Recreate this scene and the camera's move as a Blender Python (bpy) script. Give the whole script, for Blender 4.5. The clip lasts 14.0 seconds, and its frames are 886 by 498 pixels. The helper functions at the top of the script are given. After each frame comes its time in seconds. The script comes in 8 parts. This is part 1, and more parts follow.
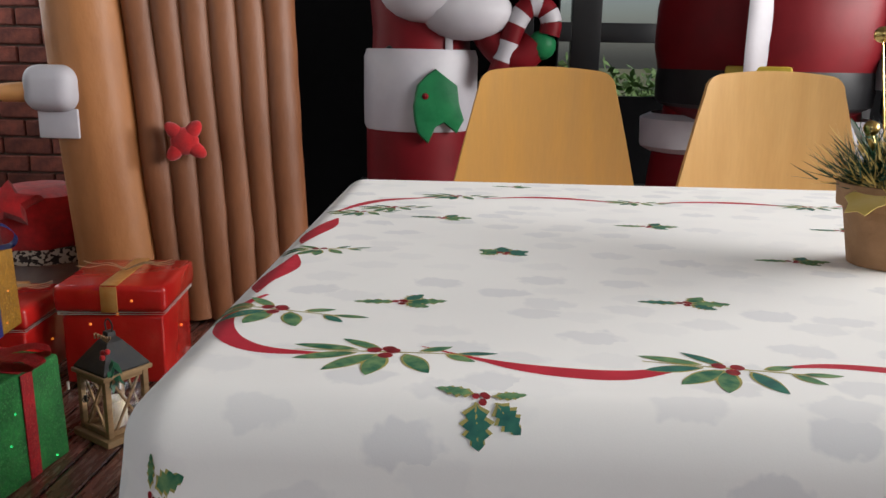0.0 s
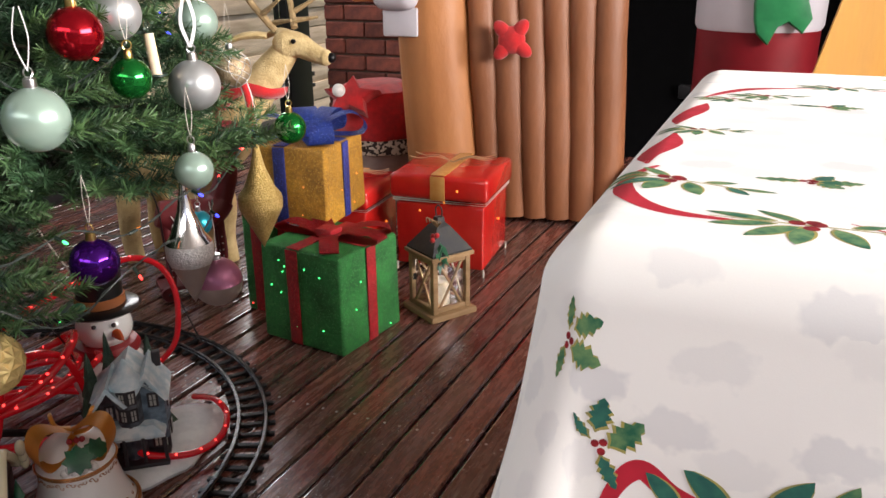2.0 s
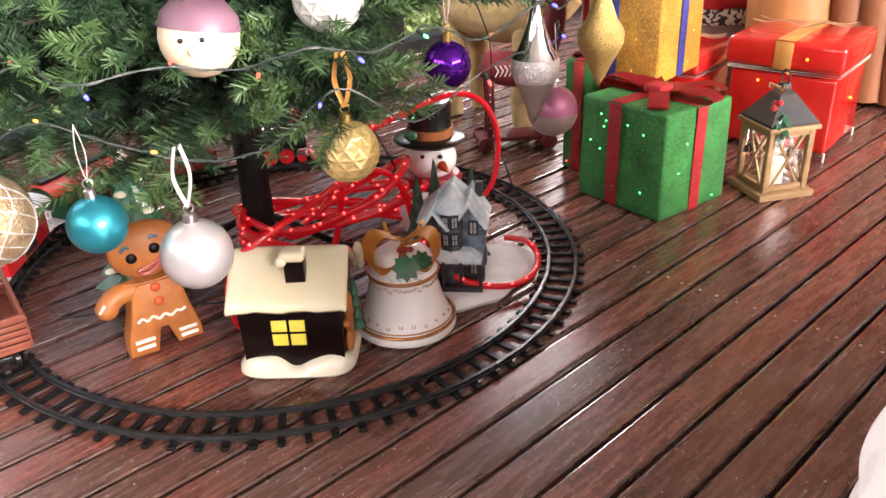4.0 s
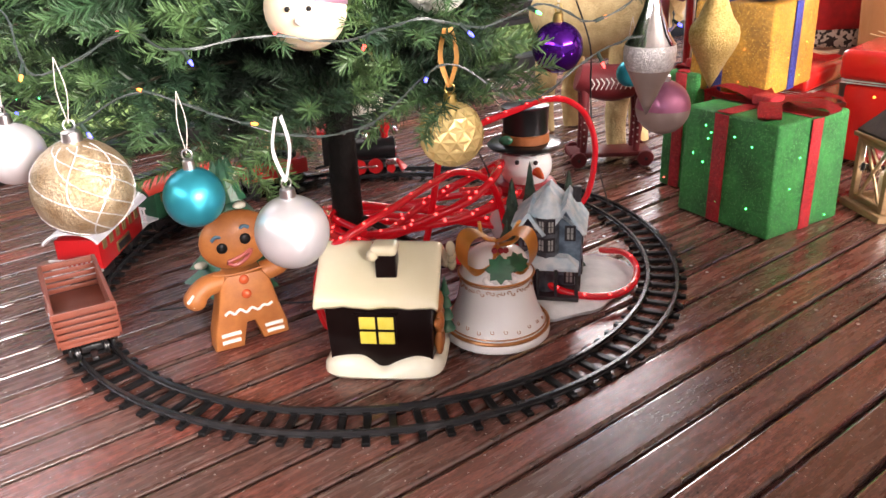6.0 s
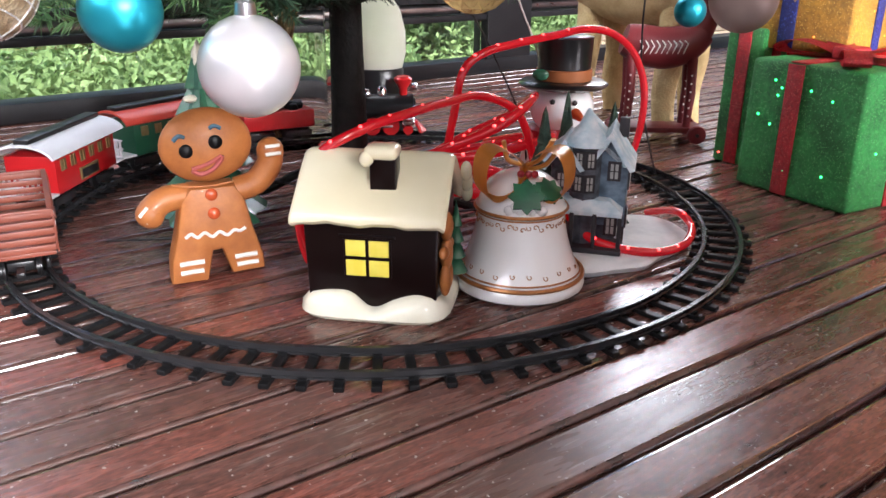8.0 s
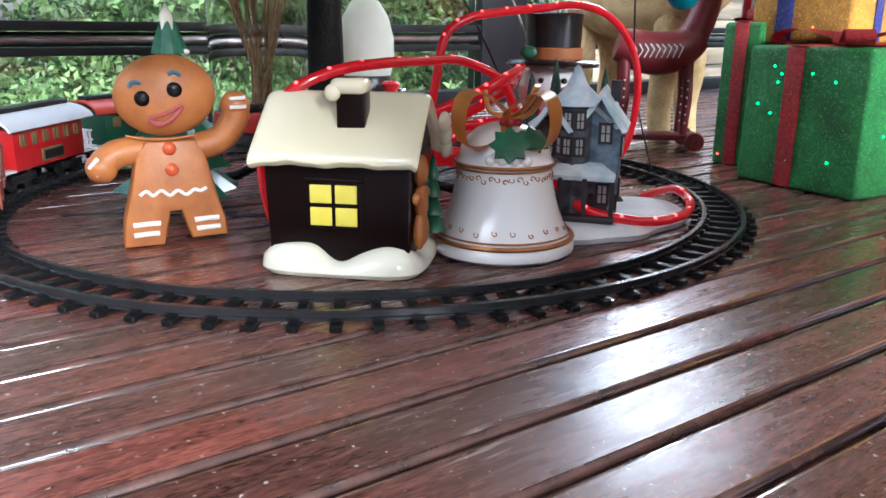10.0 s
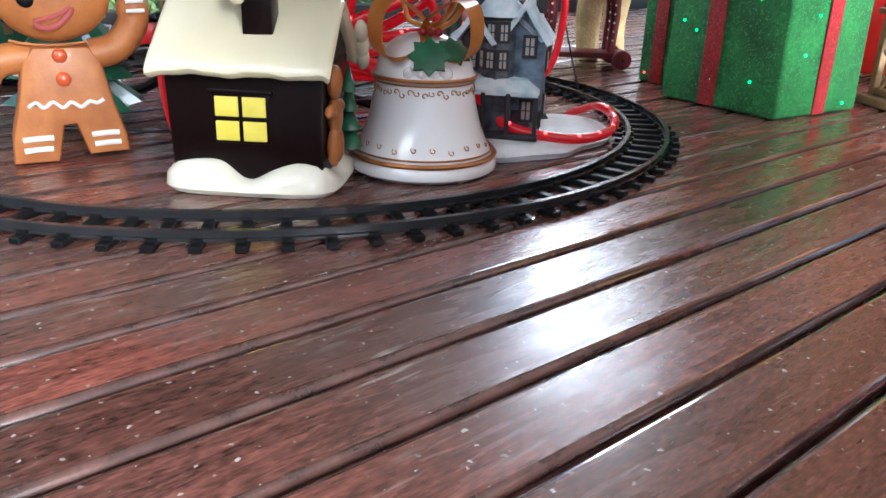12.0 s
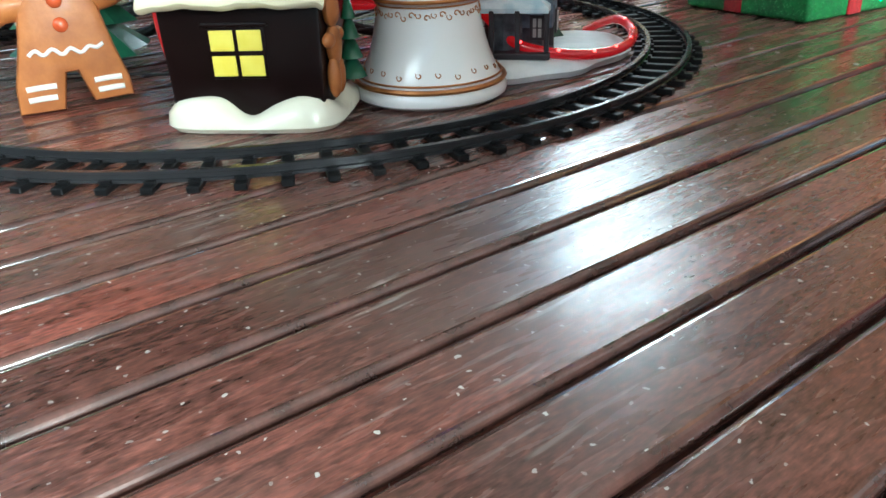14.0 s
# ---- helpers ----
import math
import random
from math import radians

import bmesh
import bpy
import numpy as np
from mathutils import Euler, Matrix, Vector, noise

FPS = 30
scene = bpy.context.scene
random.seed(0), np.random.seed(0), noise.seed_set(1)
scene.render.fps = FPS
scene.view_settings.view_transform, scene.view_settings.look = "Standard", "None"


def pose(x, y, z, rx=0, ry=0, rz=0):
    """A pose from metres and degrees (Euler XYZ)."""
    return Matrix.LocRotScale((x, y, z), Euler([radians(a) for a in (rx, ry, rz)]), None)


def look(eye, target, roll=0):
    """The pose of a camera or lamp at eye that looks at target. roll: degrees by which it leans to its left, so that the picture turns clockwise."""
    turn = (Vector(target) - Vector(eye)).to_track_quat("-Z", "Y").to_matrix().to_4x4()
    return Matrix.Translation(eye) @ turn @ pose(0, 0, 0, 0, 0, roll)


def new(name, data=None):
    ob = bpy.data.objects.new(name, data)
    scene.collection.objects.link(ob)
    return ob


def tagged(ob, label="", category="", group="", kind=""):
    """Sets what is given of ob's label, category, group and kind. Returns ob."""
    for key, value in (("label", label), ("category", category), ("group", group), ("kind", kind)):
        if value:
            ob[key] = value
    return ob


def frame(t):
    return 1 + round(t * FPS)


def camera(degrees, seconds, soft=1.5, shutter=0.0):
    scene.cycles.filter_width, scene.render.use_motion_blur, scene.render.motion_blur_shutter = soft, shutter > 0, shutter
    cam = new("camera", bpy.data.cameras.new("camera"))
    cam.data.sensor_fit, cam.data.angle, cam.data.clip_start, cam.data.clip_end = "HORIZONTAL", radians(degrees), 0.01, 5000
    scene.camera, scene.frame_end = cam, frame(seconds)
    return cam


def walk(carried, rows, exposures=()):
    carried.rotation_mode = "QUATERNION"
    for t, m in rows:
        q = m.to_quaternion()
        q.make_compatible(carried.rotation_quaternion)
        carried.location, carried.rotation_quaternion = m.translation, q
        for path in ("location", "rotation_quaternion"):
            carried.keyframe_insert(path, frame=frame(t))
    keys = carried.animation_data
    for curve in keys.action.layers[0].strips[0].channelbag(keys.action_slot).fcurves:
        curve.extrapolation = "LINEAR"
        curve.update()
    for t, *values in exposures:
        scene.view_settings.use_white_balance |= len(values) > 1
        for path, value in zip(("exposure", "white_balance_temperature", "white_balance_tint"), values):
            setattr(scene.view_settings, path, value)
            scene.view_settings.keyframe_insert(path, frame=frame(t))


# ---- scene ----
cam = camera(58.2, 14.0)
PATH = [
    (0, (-0.03, 0.061, 0.929), (-0.096, 2.004, 0.461), 1.1),
    (0.5, (-0.05, 0.056, 0.924), (-0.309, 1.965, 0.388), 0.2),
    (1, (-0.067, 0.052, 0.918), (-0.446, 1.93, 0.342), -0.2),
    (1.5, (-0.081, 0.048, 0.911), (-0.618, 1.874, 0.299), -0.4),
    (2, (-0.106, 0.044, 0.892), (-0.85, 1.773, 0.214), -0.4),
    (2.5, (-0.124, 0.05, 0.86), (-1.056, 1.636, 0.074), -0.7),
    (3, (-0.144, 0.045, 0.814), (-1.205, 1.515, -0.03), -0.9),
    (3.5, (-0.16, 0.039, 0.786), (-1.318, 1.418, -0.084), -1.4),
    (4, (-0.185, 0.016, 0.772), (-1.455, 1.277, -0.12), -2.2),
    (4.2, (-0.211, 0.003, 0.755), (-1.507, 1.241, -0.132), -2.4),
    (6.3, (-0.24, 0.011, 0.662), (-1.674, 1.167, -0.12), -2.0),
    (6.5, (-0.255, 0.031, 0.635), (-1.693, 1.188, -0.134), -1.6),
    (7, (-0.276, 0.048, 0.586), (-1.723, 1.192, -0.187), -1.1),
    (7.2, (-0.3, 0.068, 0.551), (-1.752, 1.193, -0.241), -1.3),
    (9.3, (-0.377, 0.162, 0.312), (-1.925, 1.322, -0.195), 2.7),
    (9.5, (-0.378, 0.167, 0.289), (-1.934, 1.32, -0.213), 1.9),
    (10, (-0.371, 0.179, 0.277), (-1.907, 1.342, -0.26), 0.5),
    (10.5, (-0.379, 0.191, 0.276), (-1.876, 1.404, -0.262), -0.2),
    (11, (-0.394, 0.21, 0.26), (-1.834, 1.449, -0.366), 0.2),
    (11.5, (-0.391, 0.227, 0.253), (-1.763, 1.479, -0.489), 0.3),
    (12, (-0.384, 0.21, 0.263), (-1.762, 1.469, -0.455), 2.0),
    (12.5, (-0.365, 0.209, 0.271), (-1.766, 1.473, -0.392), 1.8),
    (13, (-0.378, 0.237, 0.251), (-1.776, 1.483, -0.451), -0.4),
    (13.5, (-0.378, 0.232, 0.256), (-1.793, 1.425, -0.503), -1.2),
    (14, (-0.375, 0.245, 0.248), (-1.773, 1.383, -0.619), -2.3),
]
EXPOSURES = [(0, -0.86, 6500, 10), (1.0, -0.42, 6700, 11), (2.0, 0.12, 6900, 15), (3.0, 0.85, 7200, 20), (4.0, 1.3, 7200, 22), (6.5, 1.30, 7000, 21), (9.5, 1.25, 5650, 10), (13, 1.38, 5700, 6), (14, 1.36, 5550, -8)]
walk(cam, [(t, look(eye, target, roll)) for t, eye, target, roll in PATH], EXPOSURES)

# ---- world, sun and large lights ----
world = bpy.data.worlds.new("sky")
scene.world = world
world.use_nodes = True
wn = world.node_tree
sky = wn.nodes.new("ShaderNodeTexSky")
sky.sky_type = "NISHITA"
sky.sun_disc = False
sky.sun_elevation, sky.sun_rotation = radians(56), radians(148)
sky.air_density, sky.dust_density = 1.0, 3.0
wn.links.new(sky.outputs["Color"], wn.nodes["Background"].inputs["Color"])
wn.nodes["Background"].inputs["Strength"].default_value = 0.15
sun = new("sun", bpy.data.lights.new("sun", "SUN"))
sun.data.energy, sun.data.angle, sun.data.color = 3.0, radians(4), (1.0, 0.95, 0.88)
sun.matrix_world = look((2.5, -4, 7), (0, 0, 0))


def opening_light(name, eye, target, width, height, watts, color=(1, 1, 1)):
    lamp = new(name, bpy.data.lights.new(name, "AREA"))
    lamp.data.shape, lamp.data.size, lamp.data.size_y = "RECTANGLE", width, height
    lamp.data.energy, lamp.data.color = watts, color
    lamp.matrix_world = look(eye, target)
    return lamp


# daylight entering by the two glazed bays above the low rail, and by an open side, out of view, beside the deck
opening_light("daylight_garden_bay", (-2.66, 0.85, 1.72), (0, 0.85, 1.2), 2.6, 1.3, 26, (0.96, 0.98, 1.0))
opening_light("daylight_corner_bay", (-2.66, 3.32, 1.46), (0, 2.4, 0.9), 0.72, 0.8, 17, (0.96, 0.98, 1.0))
# added fill lamp behind the camera, brightening what faces that way
opening_light("daylight_fill_front", (-0.9, -2.4, 2.0), (-0.9, 1.5, 0.5), 3.2, 0.7, 26, (1.0, 0.99, 0.97))
opening_light("daylight_open_side", (3.9, 1.0, 1.8), (0.0, 1.0, 0.5), 4.0, 1.2, 600, (1.0, 0.99, 0.97))

# ---- materials ----
def mat(name, color, rough=0.6, metal=0.0, color2=None, scale=20.0, detail=4.0, bump=0.0, bump_scale=None, spread=(0.35, 0.65), stretch=(1, 1, 1), per_object=0.0,
        coat=0.0, sheen=0.0, emit=None, emit_strength=0.0, transmission=0.0, rough_var=0.0, fine=0.0, ior=1.45, subsurface=0.0):
    """A surface with its grain: two colours mixed by noise at the given scale, a finer grain over it, and a bump."""
    m = bpy.data.materials.new(name)
    m.use_nodes = True
    nt = m.node_tree
    b = nt.nodes["Principled BSDF"]
    b.inputs["Roughness"].default_value = rough
    b.inputs["Metallic"].default_value = metal
    b.inputs["Coat Weight"].default_value = coat
    b.inputs["Coat Roughness"].default_value = 0.08
    b.inputs["Sheen Weight"].default_value = sheen
    b.inputs["Transmission Weight"].default_value = transmission
    b.inputs["IOR"].default_value = ior
    if subsurface:
        b.inputs["Subsurface Weight"].default_value = subsurface
        b.inputs["Subsurface Radius"].default_value = (0.02, 0.015, 0.01)
    if emit:
        b.inputs["Emission Color"].default_value = (*emit, 1)
        b.inputs["Emission Strength"].default_value = emit_strength
    coords = nt.nodes.new("ShaderNodeTexCoord")
    mapping = nt.nodes.new("ShaderNodeMapping")
    mapping.inputs["Scale"].default_value = stretch
    nt.links.new(coords.outputs["Object"], mapping.inputs["Vector"])
    n = nt.nodes.new("ShaderNodeTexNoise")
    n.inputs["Scale"].default_value, n.inputs["Detail"].default_value = scale, detail
    nt.links.new(mapping.outputs["Vector"], n.inputs["Vector"])
    info = nt.nodes.new("ShaderNodeObjectInfo")
    ramp = nt.nodes.new("ShaderNodeValToRGB")
    ramp.color_ramp.elements[0].position, ramp.color_ramp.elements[1].position = spread
    c2 = color2 or tuple(c * 0.82 for c in color)
    ramp.color_ramp.elements[0].color = (*c2, 1)
    ramp.color_ramp.elements[1].color = (*color, 1)
    nt.links.new(n.outputs["Fac"], ramp.inputs["Fac"])
    last = ramp.outputs["Color"]
    if fine:
        f = nt.nodes.new("ShaderNodeTexNoise")
        f.inputs["Scale"].default_value, f.inputs["Detail"].default_value = scale * 9, 3
        nt.links.new(mapping.outputs["Vector"], f.inputs["Vector"])
        fm = nt.nodes.new("ShaderNodeMapRange")
        fm.inputs["To Min"].default_value, fm.inputs["To Max"].default_value = 1 - fine, 1 + fine
        nt.links.new(f.outputs["Fac"], fm.inputs["Value"])
        mul = nt.nodes.new("ShaderNodeMix")
        mul.data_type, mul.blend_type = "RGBA", "MULTIPLY"
        mul.inputs["Factor"].default_value = 1
        nt.links.new(last, mul.inputs["A"])
        nt.links.new(fm.outputs["Result"], mul.inputs["B"])
        last = mul.outputs["Result"]
    if per_object:
        pm = nt.nodes.new("ShaderNodeMapRange")
        pm.inputs["To Min"].default_value, pm.inputs["To Max"].default_value = 1 - per_object, 1 + per_object
        nt.links.new(info.outputs["Random"], pm.inputs["Value"])
        mul2 = nt.nodes.new("ShaderNodeMix")
        mul2.data_type, mul2.blend_type = "RGBA", "MULTIPLY"
        mul2.inputs["Factor"].default_value = 1
        nt.links.new(last, mul2.inputs["A"])
        nt.links.new(pm.outputs["Result"], mul2.inputs["B"])
        last = mul2.outputs["Result"]
    nt.links.new(last, b.inputs["Base Color"])
    if rough_var:
        rm = nt.nodes.new("ShaderNodeMapRange")
        rm.inputs["To Min"].default_value, rm.inputs["To Max"].default_value = rough - rough_var, rough + rough_var
        nt.links.new(n.outputs["Fac"], rm.inputs["Value"])
        nt.links.new(rm.outputs["Result"], b.inputs["Roughness"])
    if bump:
        bn = nt.nodes.new("ShaderNodeTexNoise")
        bn.inputs["Scale"].default_value, bn.inputs["Detail"].default_value = bump_scale or scale * 3, 5
        nt.links.new(mapping.outputs["Vector"], bn.inputs["Vector"])
        bu = nt.nodes.new("ShaderNodeBump")
        bu.inputs["Strength"].default_value, bu.inputs["Distance"].default_value = bump, 0.004
        nt.links.new(bn.outputs["Fac"], bu.inputs["Height"])
        nt.links.new(bu.outputs["Normal"], b.inputs["Normal"])
    return m


def glitter(name, color, color2, sparkle, scale=620.0, rough=0.45):
    """Tinsel cloth: a woven base with fine bright metal flecks."""
    m = mat(name, color, rough, 0.15, color2, 14, bump=0.7, bump_scale=scale * 1.3, fine=0.65)
    nt = m.node_tree
    b = nt.nodes["Principled BSDF"]
    v = nt.nodes.new("ShaderNodeTexVoronoi")
    v.inputs["Scale"].default_value = scale
    tc = nt.nodes.new("ShaderNodeTexCoord")
    nt.links.new(tc.outputs["Object"], v.inputs["Vector"])
    sep = nt.nodes.new("ShaderNodeSeparateColor")
    nt.links.new(v.outputs["Color"], sep.inputs["Color"])
    gt = nt.nodes.new("ShaderNodeMath")
    gt.operation = "GREATER_THAN"
    gt.inputs[1].default_value = 0.94
    nt.links.new(sep.outputs["Red"], gt.inputs[0])
    mix = nt.nodes.new("ShaderNodeMix")
    mix.data_type = "RGBA"
    old = b.inputs["Base Color"].links[0].from_socket
    nt.links.new(gt.outputs["Value"], mix.inputs["Factor"])
    nt.links.new(old, mix.inputs["A"])
    mix.inputs["B"].default_value = (*sparkle, 1)
    nt.links.new(mix.outputs["Result"], b.inputs["Base Color"])
    mm = nt.nodes.new("ShaderNodeMath")
    mm.operation = "MULTIPLY"
    mm.inputs[1].default_value = 0.9
    nt.links.new(gt.outputs["Value"], mm.inputs[0])
    nt.links.new(mm.outputs["Value"], b.inputs["Metallic"])
    return m


def deck_material():
    """Stained merbau boards: red-brown, worn grey in places, pale specks and scratches, semi-gloss."""
    m = mat("deck_wood", (0.185, 0.070, 0.052), 0.27, 0, (0.078, 0.035, 0.028), 12, 10, 0.05, 240, (0.33, 0.68), (6.0, 0.8, 6.0), 0.28, rough_var=0.16, fine=0.8)
    nt = m.node_tree
    b = nt.nodes["Principled BSDF"]
    b.inputs["Specular IOR Level"].default_value = 0.6
    b.inputs["Coat Weight"].default_value, b.inputs["Coat Roughness"].default_value = 0.12, 0.2
    tc = nt.nodes.new("ShaderNodeTexCoord")
    geo = nt.nodes.new("ShaderNodeNewGeometry")
    old = b.inputs["Base Color"].links[0].from_socket
    # some boards keep a redder stain
    info = nt.nodes.new("ShaderNodeObjectInfo")
    redder = nt.nodes.new("ShaderNodeMapRange")
    redder.inputs["From Min"].default_value, redder.inputs["From Max"].default_value = 0.55, 1.0
    redder.inputs["To Max"].default_value = 0.55
    nt.links.new(info.outputs["Random"], redder.inputs["Value"])
    stain = nt.nodes.new("ShaderNodeMix")
    stain.data_type, stain.blend_type = "RGBA", "MULTIPLY"
    nt.links.new(redder.outputs["Result"], stain.inputs["Factor"])
    nt.links.new(old, stain.inputs["A"])
    stain.inputs["B"].default_value = (1.75, 0.95, 0.80, 1)
    old = stain.outputs["Result"]
    # short pores and fine mottling along the grain
    pm = nt.nodes.new("ShaderNodeMapping")
    pm.inputs["Scale"].default_value = (1, 0.3, 1)
    nt.links.new(geo.outputs["Position"], pm.inputs["Vector"])
    pores = nt.nodes.new("ShaderNodeTexNoise")
    pores.inputs["Scale"].default_value, pores.inputs["Detail"].default_value = 330, 4
    nt.links.new(pm.outputs["Vector"], pores.inputs["Vector"])
    pr = nt.nodes.new("ShaderNodeMapRange")
    pr.inputs["From Min"].default_value, pr.inputs["From Max"].default_value = 0.32, 0.68
    pr.inputs["To Min"].default_value, pr.inputs["To Max"].default_value = 0.45, 1.55
    nt.links.new(pores.outputs["Fac"], pr.inputs["Value"])
    grain = nt.nodes.new("ShaderNodeMix")
    grain.data_type, grain.blend_type = "RGBA", "MULTIPLY"
    grain.inputs["Factor"].default_value = 1
    nt.links.new(old, grain.inputs["A"])
    nt.links.new(pr.outputs["Result"], grain.inputs["B"])
    old = grain.outputs["Result"]
    # worn grey patches
    w = nt.nodes.new("ShaderNodeTexNoise")
    w.inputs["Scale"].default_value, w.inputs["Detail"].default_value = 3.2, 8
    nt.links.new(geo.outputs["Position"], w.inputs["Vector"])
    wr = nt.nodes.new("ShaderNodeMapRange")
    wr.inputs["From Min"].default_value, wr.inputs["From Max"].default_value = 0.46, 0.72
    wr.inputs["To Max"].default_value = 0.85
    nt.links.new(w.outputs["Fac"], wr.inputs["Value"])
    mix = nt.nodes.new("ShaderNodeMix")
    mix.data_type = "RGBA"
    nt.links.new(wr.outputs["Result"], mix.inputs["Factor"])
    nt.links.new(old, mix.inputs["A"])
    mix.inputs["B"].default_value = (0.13, 0.085, 0.07, 1)
    # pale specks of paint and grit
    v = nt.nodes.new("ShaderNodeTexVoronoi")
    v.voronoi_dimensions = "2D"
    v.inputs["Scale"].default_value = 55
    # ragged outlines
    rag = nt.nodes.new("ShaderNodeTexNoise")
    rag.inputs["Scale"].default_value, rag.inputs["Detail"].default_value = 210, 3
    nt.links.new(geo.outputs["Position"], rag.inputs["Vector"])
    push = nt.nodes.new("ShaderNodeVectorMath")
    push.operation = "MULTIPLY_ADD"
    push.inputs[1].default_value = (0.006, 0.006, 0)
    nt.links.new(rag.outputs["Color"], push.inputs[0])
    nt.links.new(geo.outputs["Position"], push.inputs[2])
    nt.links.new(push.outputs["Vector"], v.inputs["Vector"])
    sep = nt.nodes.new("ShaderNodeSeparateColor")
    nt.links.new(v.outputs["Color"], sep.inputs["Color"])
    few = nt.nodes.new("ShaderNodeMath")
    few.operation = "GREATER_THAN"
    few.inputs[1].default_value = 0.10
    nt.links.new(sep.outputs["Red"], few.inputs[0])
    size = nt.nodes.new("ShaderNodeMapRange")
    size.inputs["To Min"].default_value, size.inputs["To Max"].default_value = 0.006, 0.085
    nt.links.new(sep.outputs["Green"], size.inputs["Value"])
    near = nt.nodes.new("ShaderNodeMath")
    near.operation = "LESS_THAN"
    nt.links.new(v.outputs["Distance"], near.inputs[0])
    nt.links.new(size.outputs["Result"], near.inputs[1])
    both = nt.nodes.new("ShaderNodeMath")
    both.operation = "MULTIPLY"
    nt.links.new(few.outputs["Value"], both.inputs[0])
    nt.links.new(near.outputs["Value"], both.inputs[1])
    weak = nt.nodes.new("ShaderNodeMath")
    weak.operation = "MULTIPLY"
    nt.links.new(both.outputs["Value"], weak.inputs[0])
    pale = nt.nodes.new("ShaderNodeMapRange")
    pale.inputs["To Min"].default_value, pale.inputs["To Max"].default_value = 0.25, 0.95
    nt.links.new(sep.outputs["Blue"], pale.inputs["Value"])
    nt.links.new(pale.outputs["Result"], weak.inputs[1])
    mix2 = nt.nodes.new("ShaderNodeMix")
    mix2.data_type = "RGBA"
    nt.links.new(weak.outputs["Value"], mix2.inputs["Factor"])
    nt.links.new(mix.outputs["Result"], mix2.inputs["A"])
    mix2.inputs["B"].default_value = (0.62, 0.58, 0.54, 1)
    # fine pale scratches
    sm = nt.nodes.new("ShaderNodeMapping")
    sm.inputs["Scale"].default_value, sm.inputs["Rotation"].default_value = (46, 3.0, 1), (0, 0, 0.9)
    nt.links.new(geo.outputs["Position"], sm.inputs["Vector"])
    sn = nt.nodes.new("ShaderNodeTexNoise")
    sn.inputs["Scale"].default_value, sn.inputs["Detail"].default_value = 4.0, 3
    nt.links.new(sm.outputs["Vector"], sn.inputs["Vector"])
    thin = nt.nodes.new("ShaderNodeMapRange")
    thin.inputs["From Min"].default_value, thin.inputs["From Max"].default_value = 0.60, 0.70
    nt.links.new(sn.outputs["Fac"], thin.inputs["Value"])
    part_of = nt.nodes.new("ShaderNodeMath")
    part_of.operation = "MULTIPLY"
    nt.links.new(thin.outputs["Result"], part_of.inputs[0])
    nt.links.new(wr.outputs["Result"], part_of.inputs[1])
    mix3 = nt.nodes.new("ShaderNodeMix")
    mix3.data_type = "RGBA"
    nt.links.new(part_of.outputs["Value"], mix3.inputs["Factor"])
    nt.links.new(mix2.outputs["Result"], mix3.inputs["A"])
    mix3.inputs["B"].default_value = (0.36, 0.31, 0.28, 1)
    nt.links.new(mix3.outputs["Result"], b.inputs["Base Color"])
    return m


M = {}
M["deck"] = deck_material()
M["deck_edge"] = mat("polished_board_edge", (0.11, 0.05, 0.04), 0.16, 0, (0.05, 0.026, 0.022), 40, rough_var=0.05, coat=1.0, fine=0.3)
M["deck_edge"].node_tree.nodes["Principled BSDF"].inputs["Specular IOR Level"].default_value = 0.8
M["underdeck"] = mat("painted_gap_shade", (0.012, 0.01, 0.009), 0.9)
M["cloth"] = mat("tablecloth_cotton", (0.90, 0.89, 0.875), 0.85, 0, (0.86, 0.85, 0.84), 3, bump=0.04, bump_scale=900, sheen=0.1)


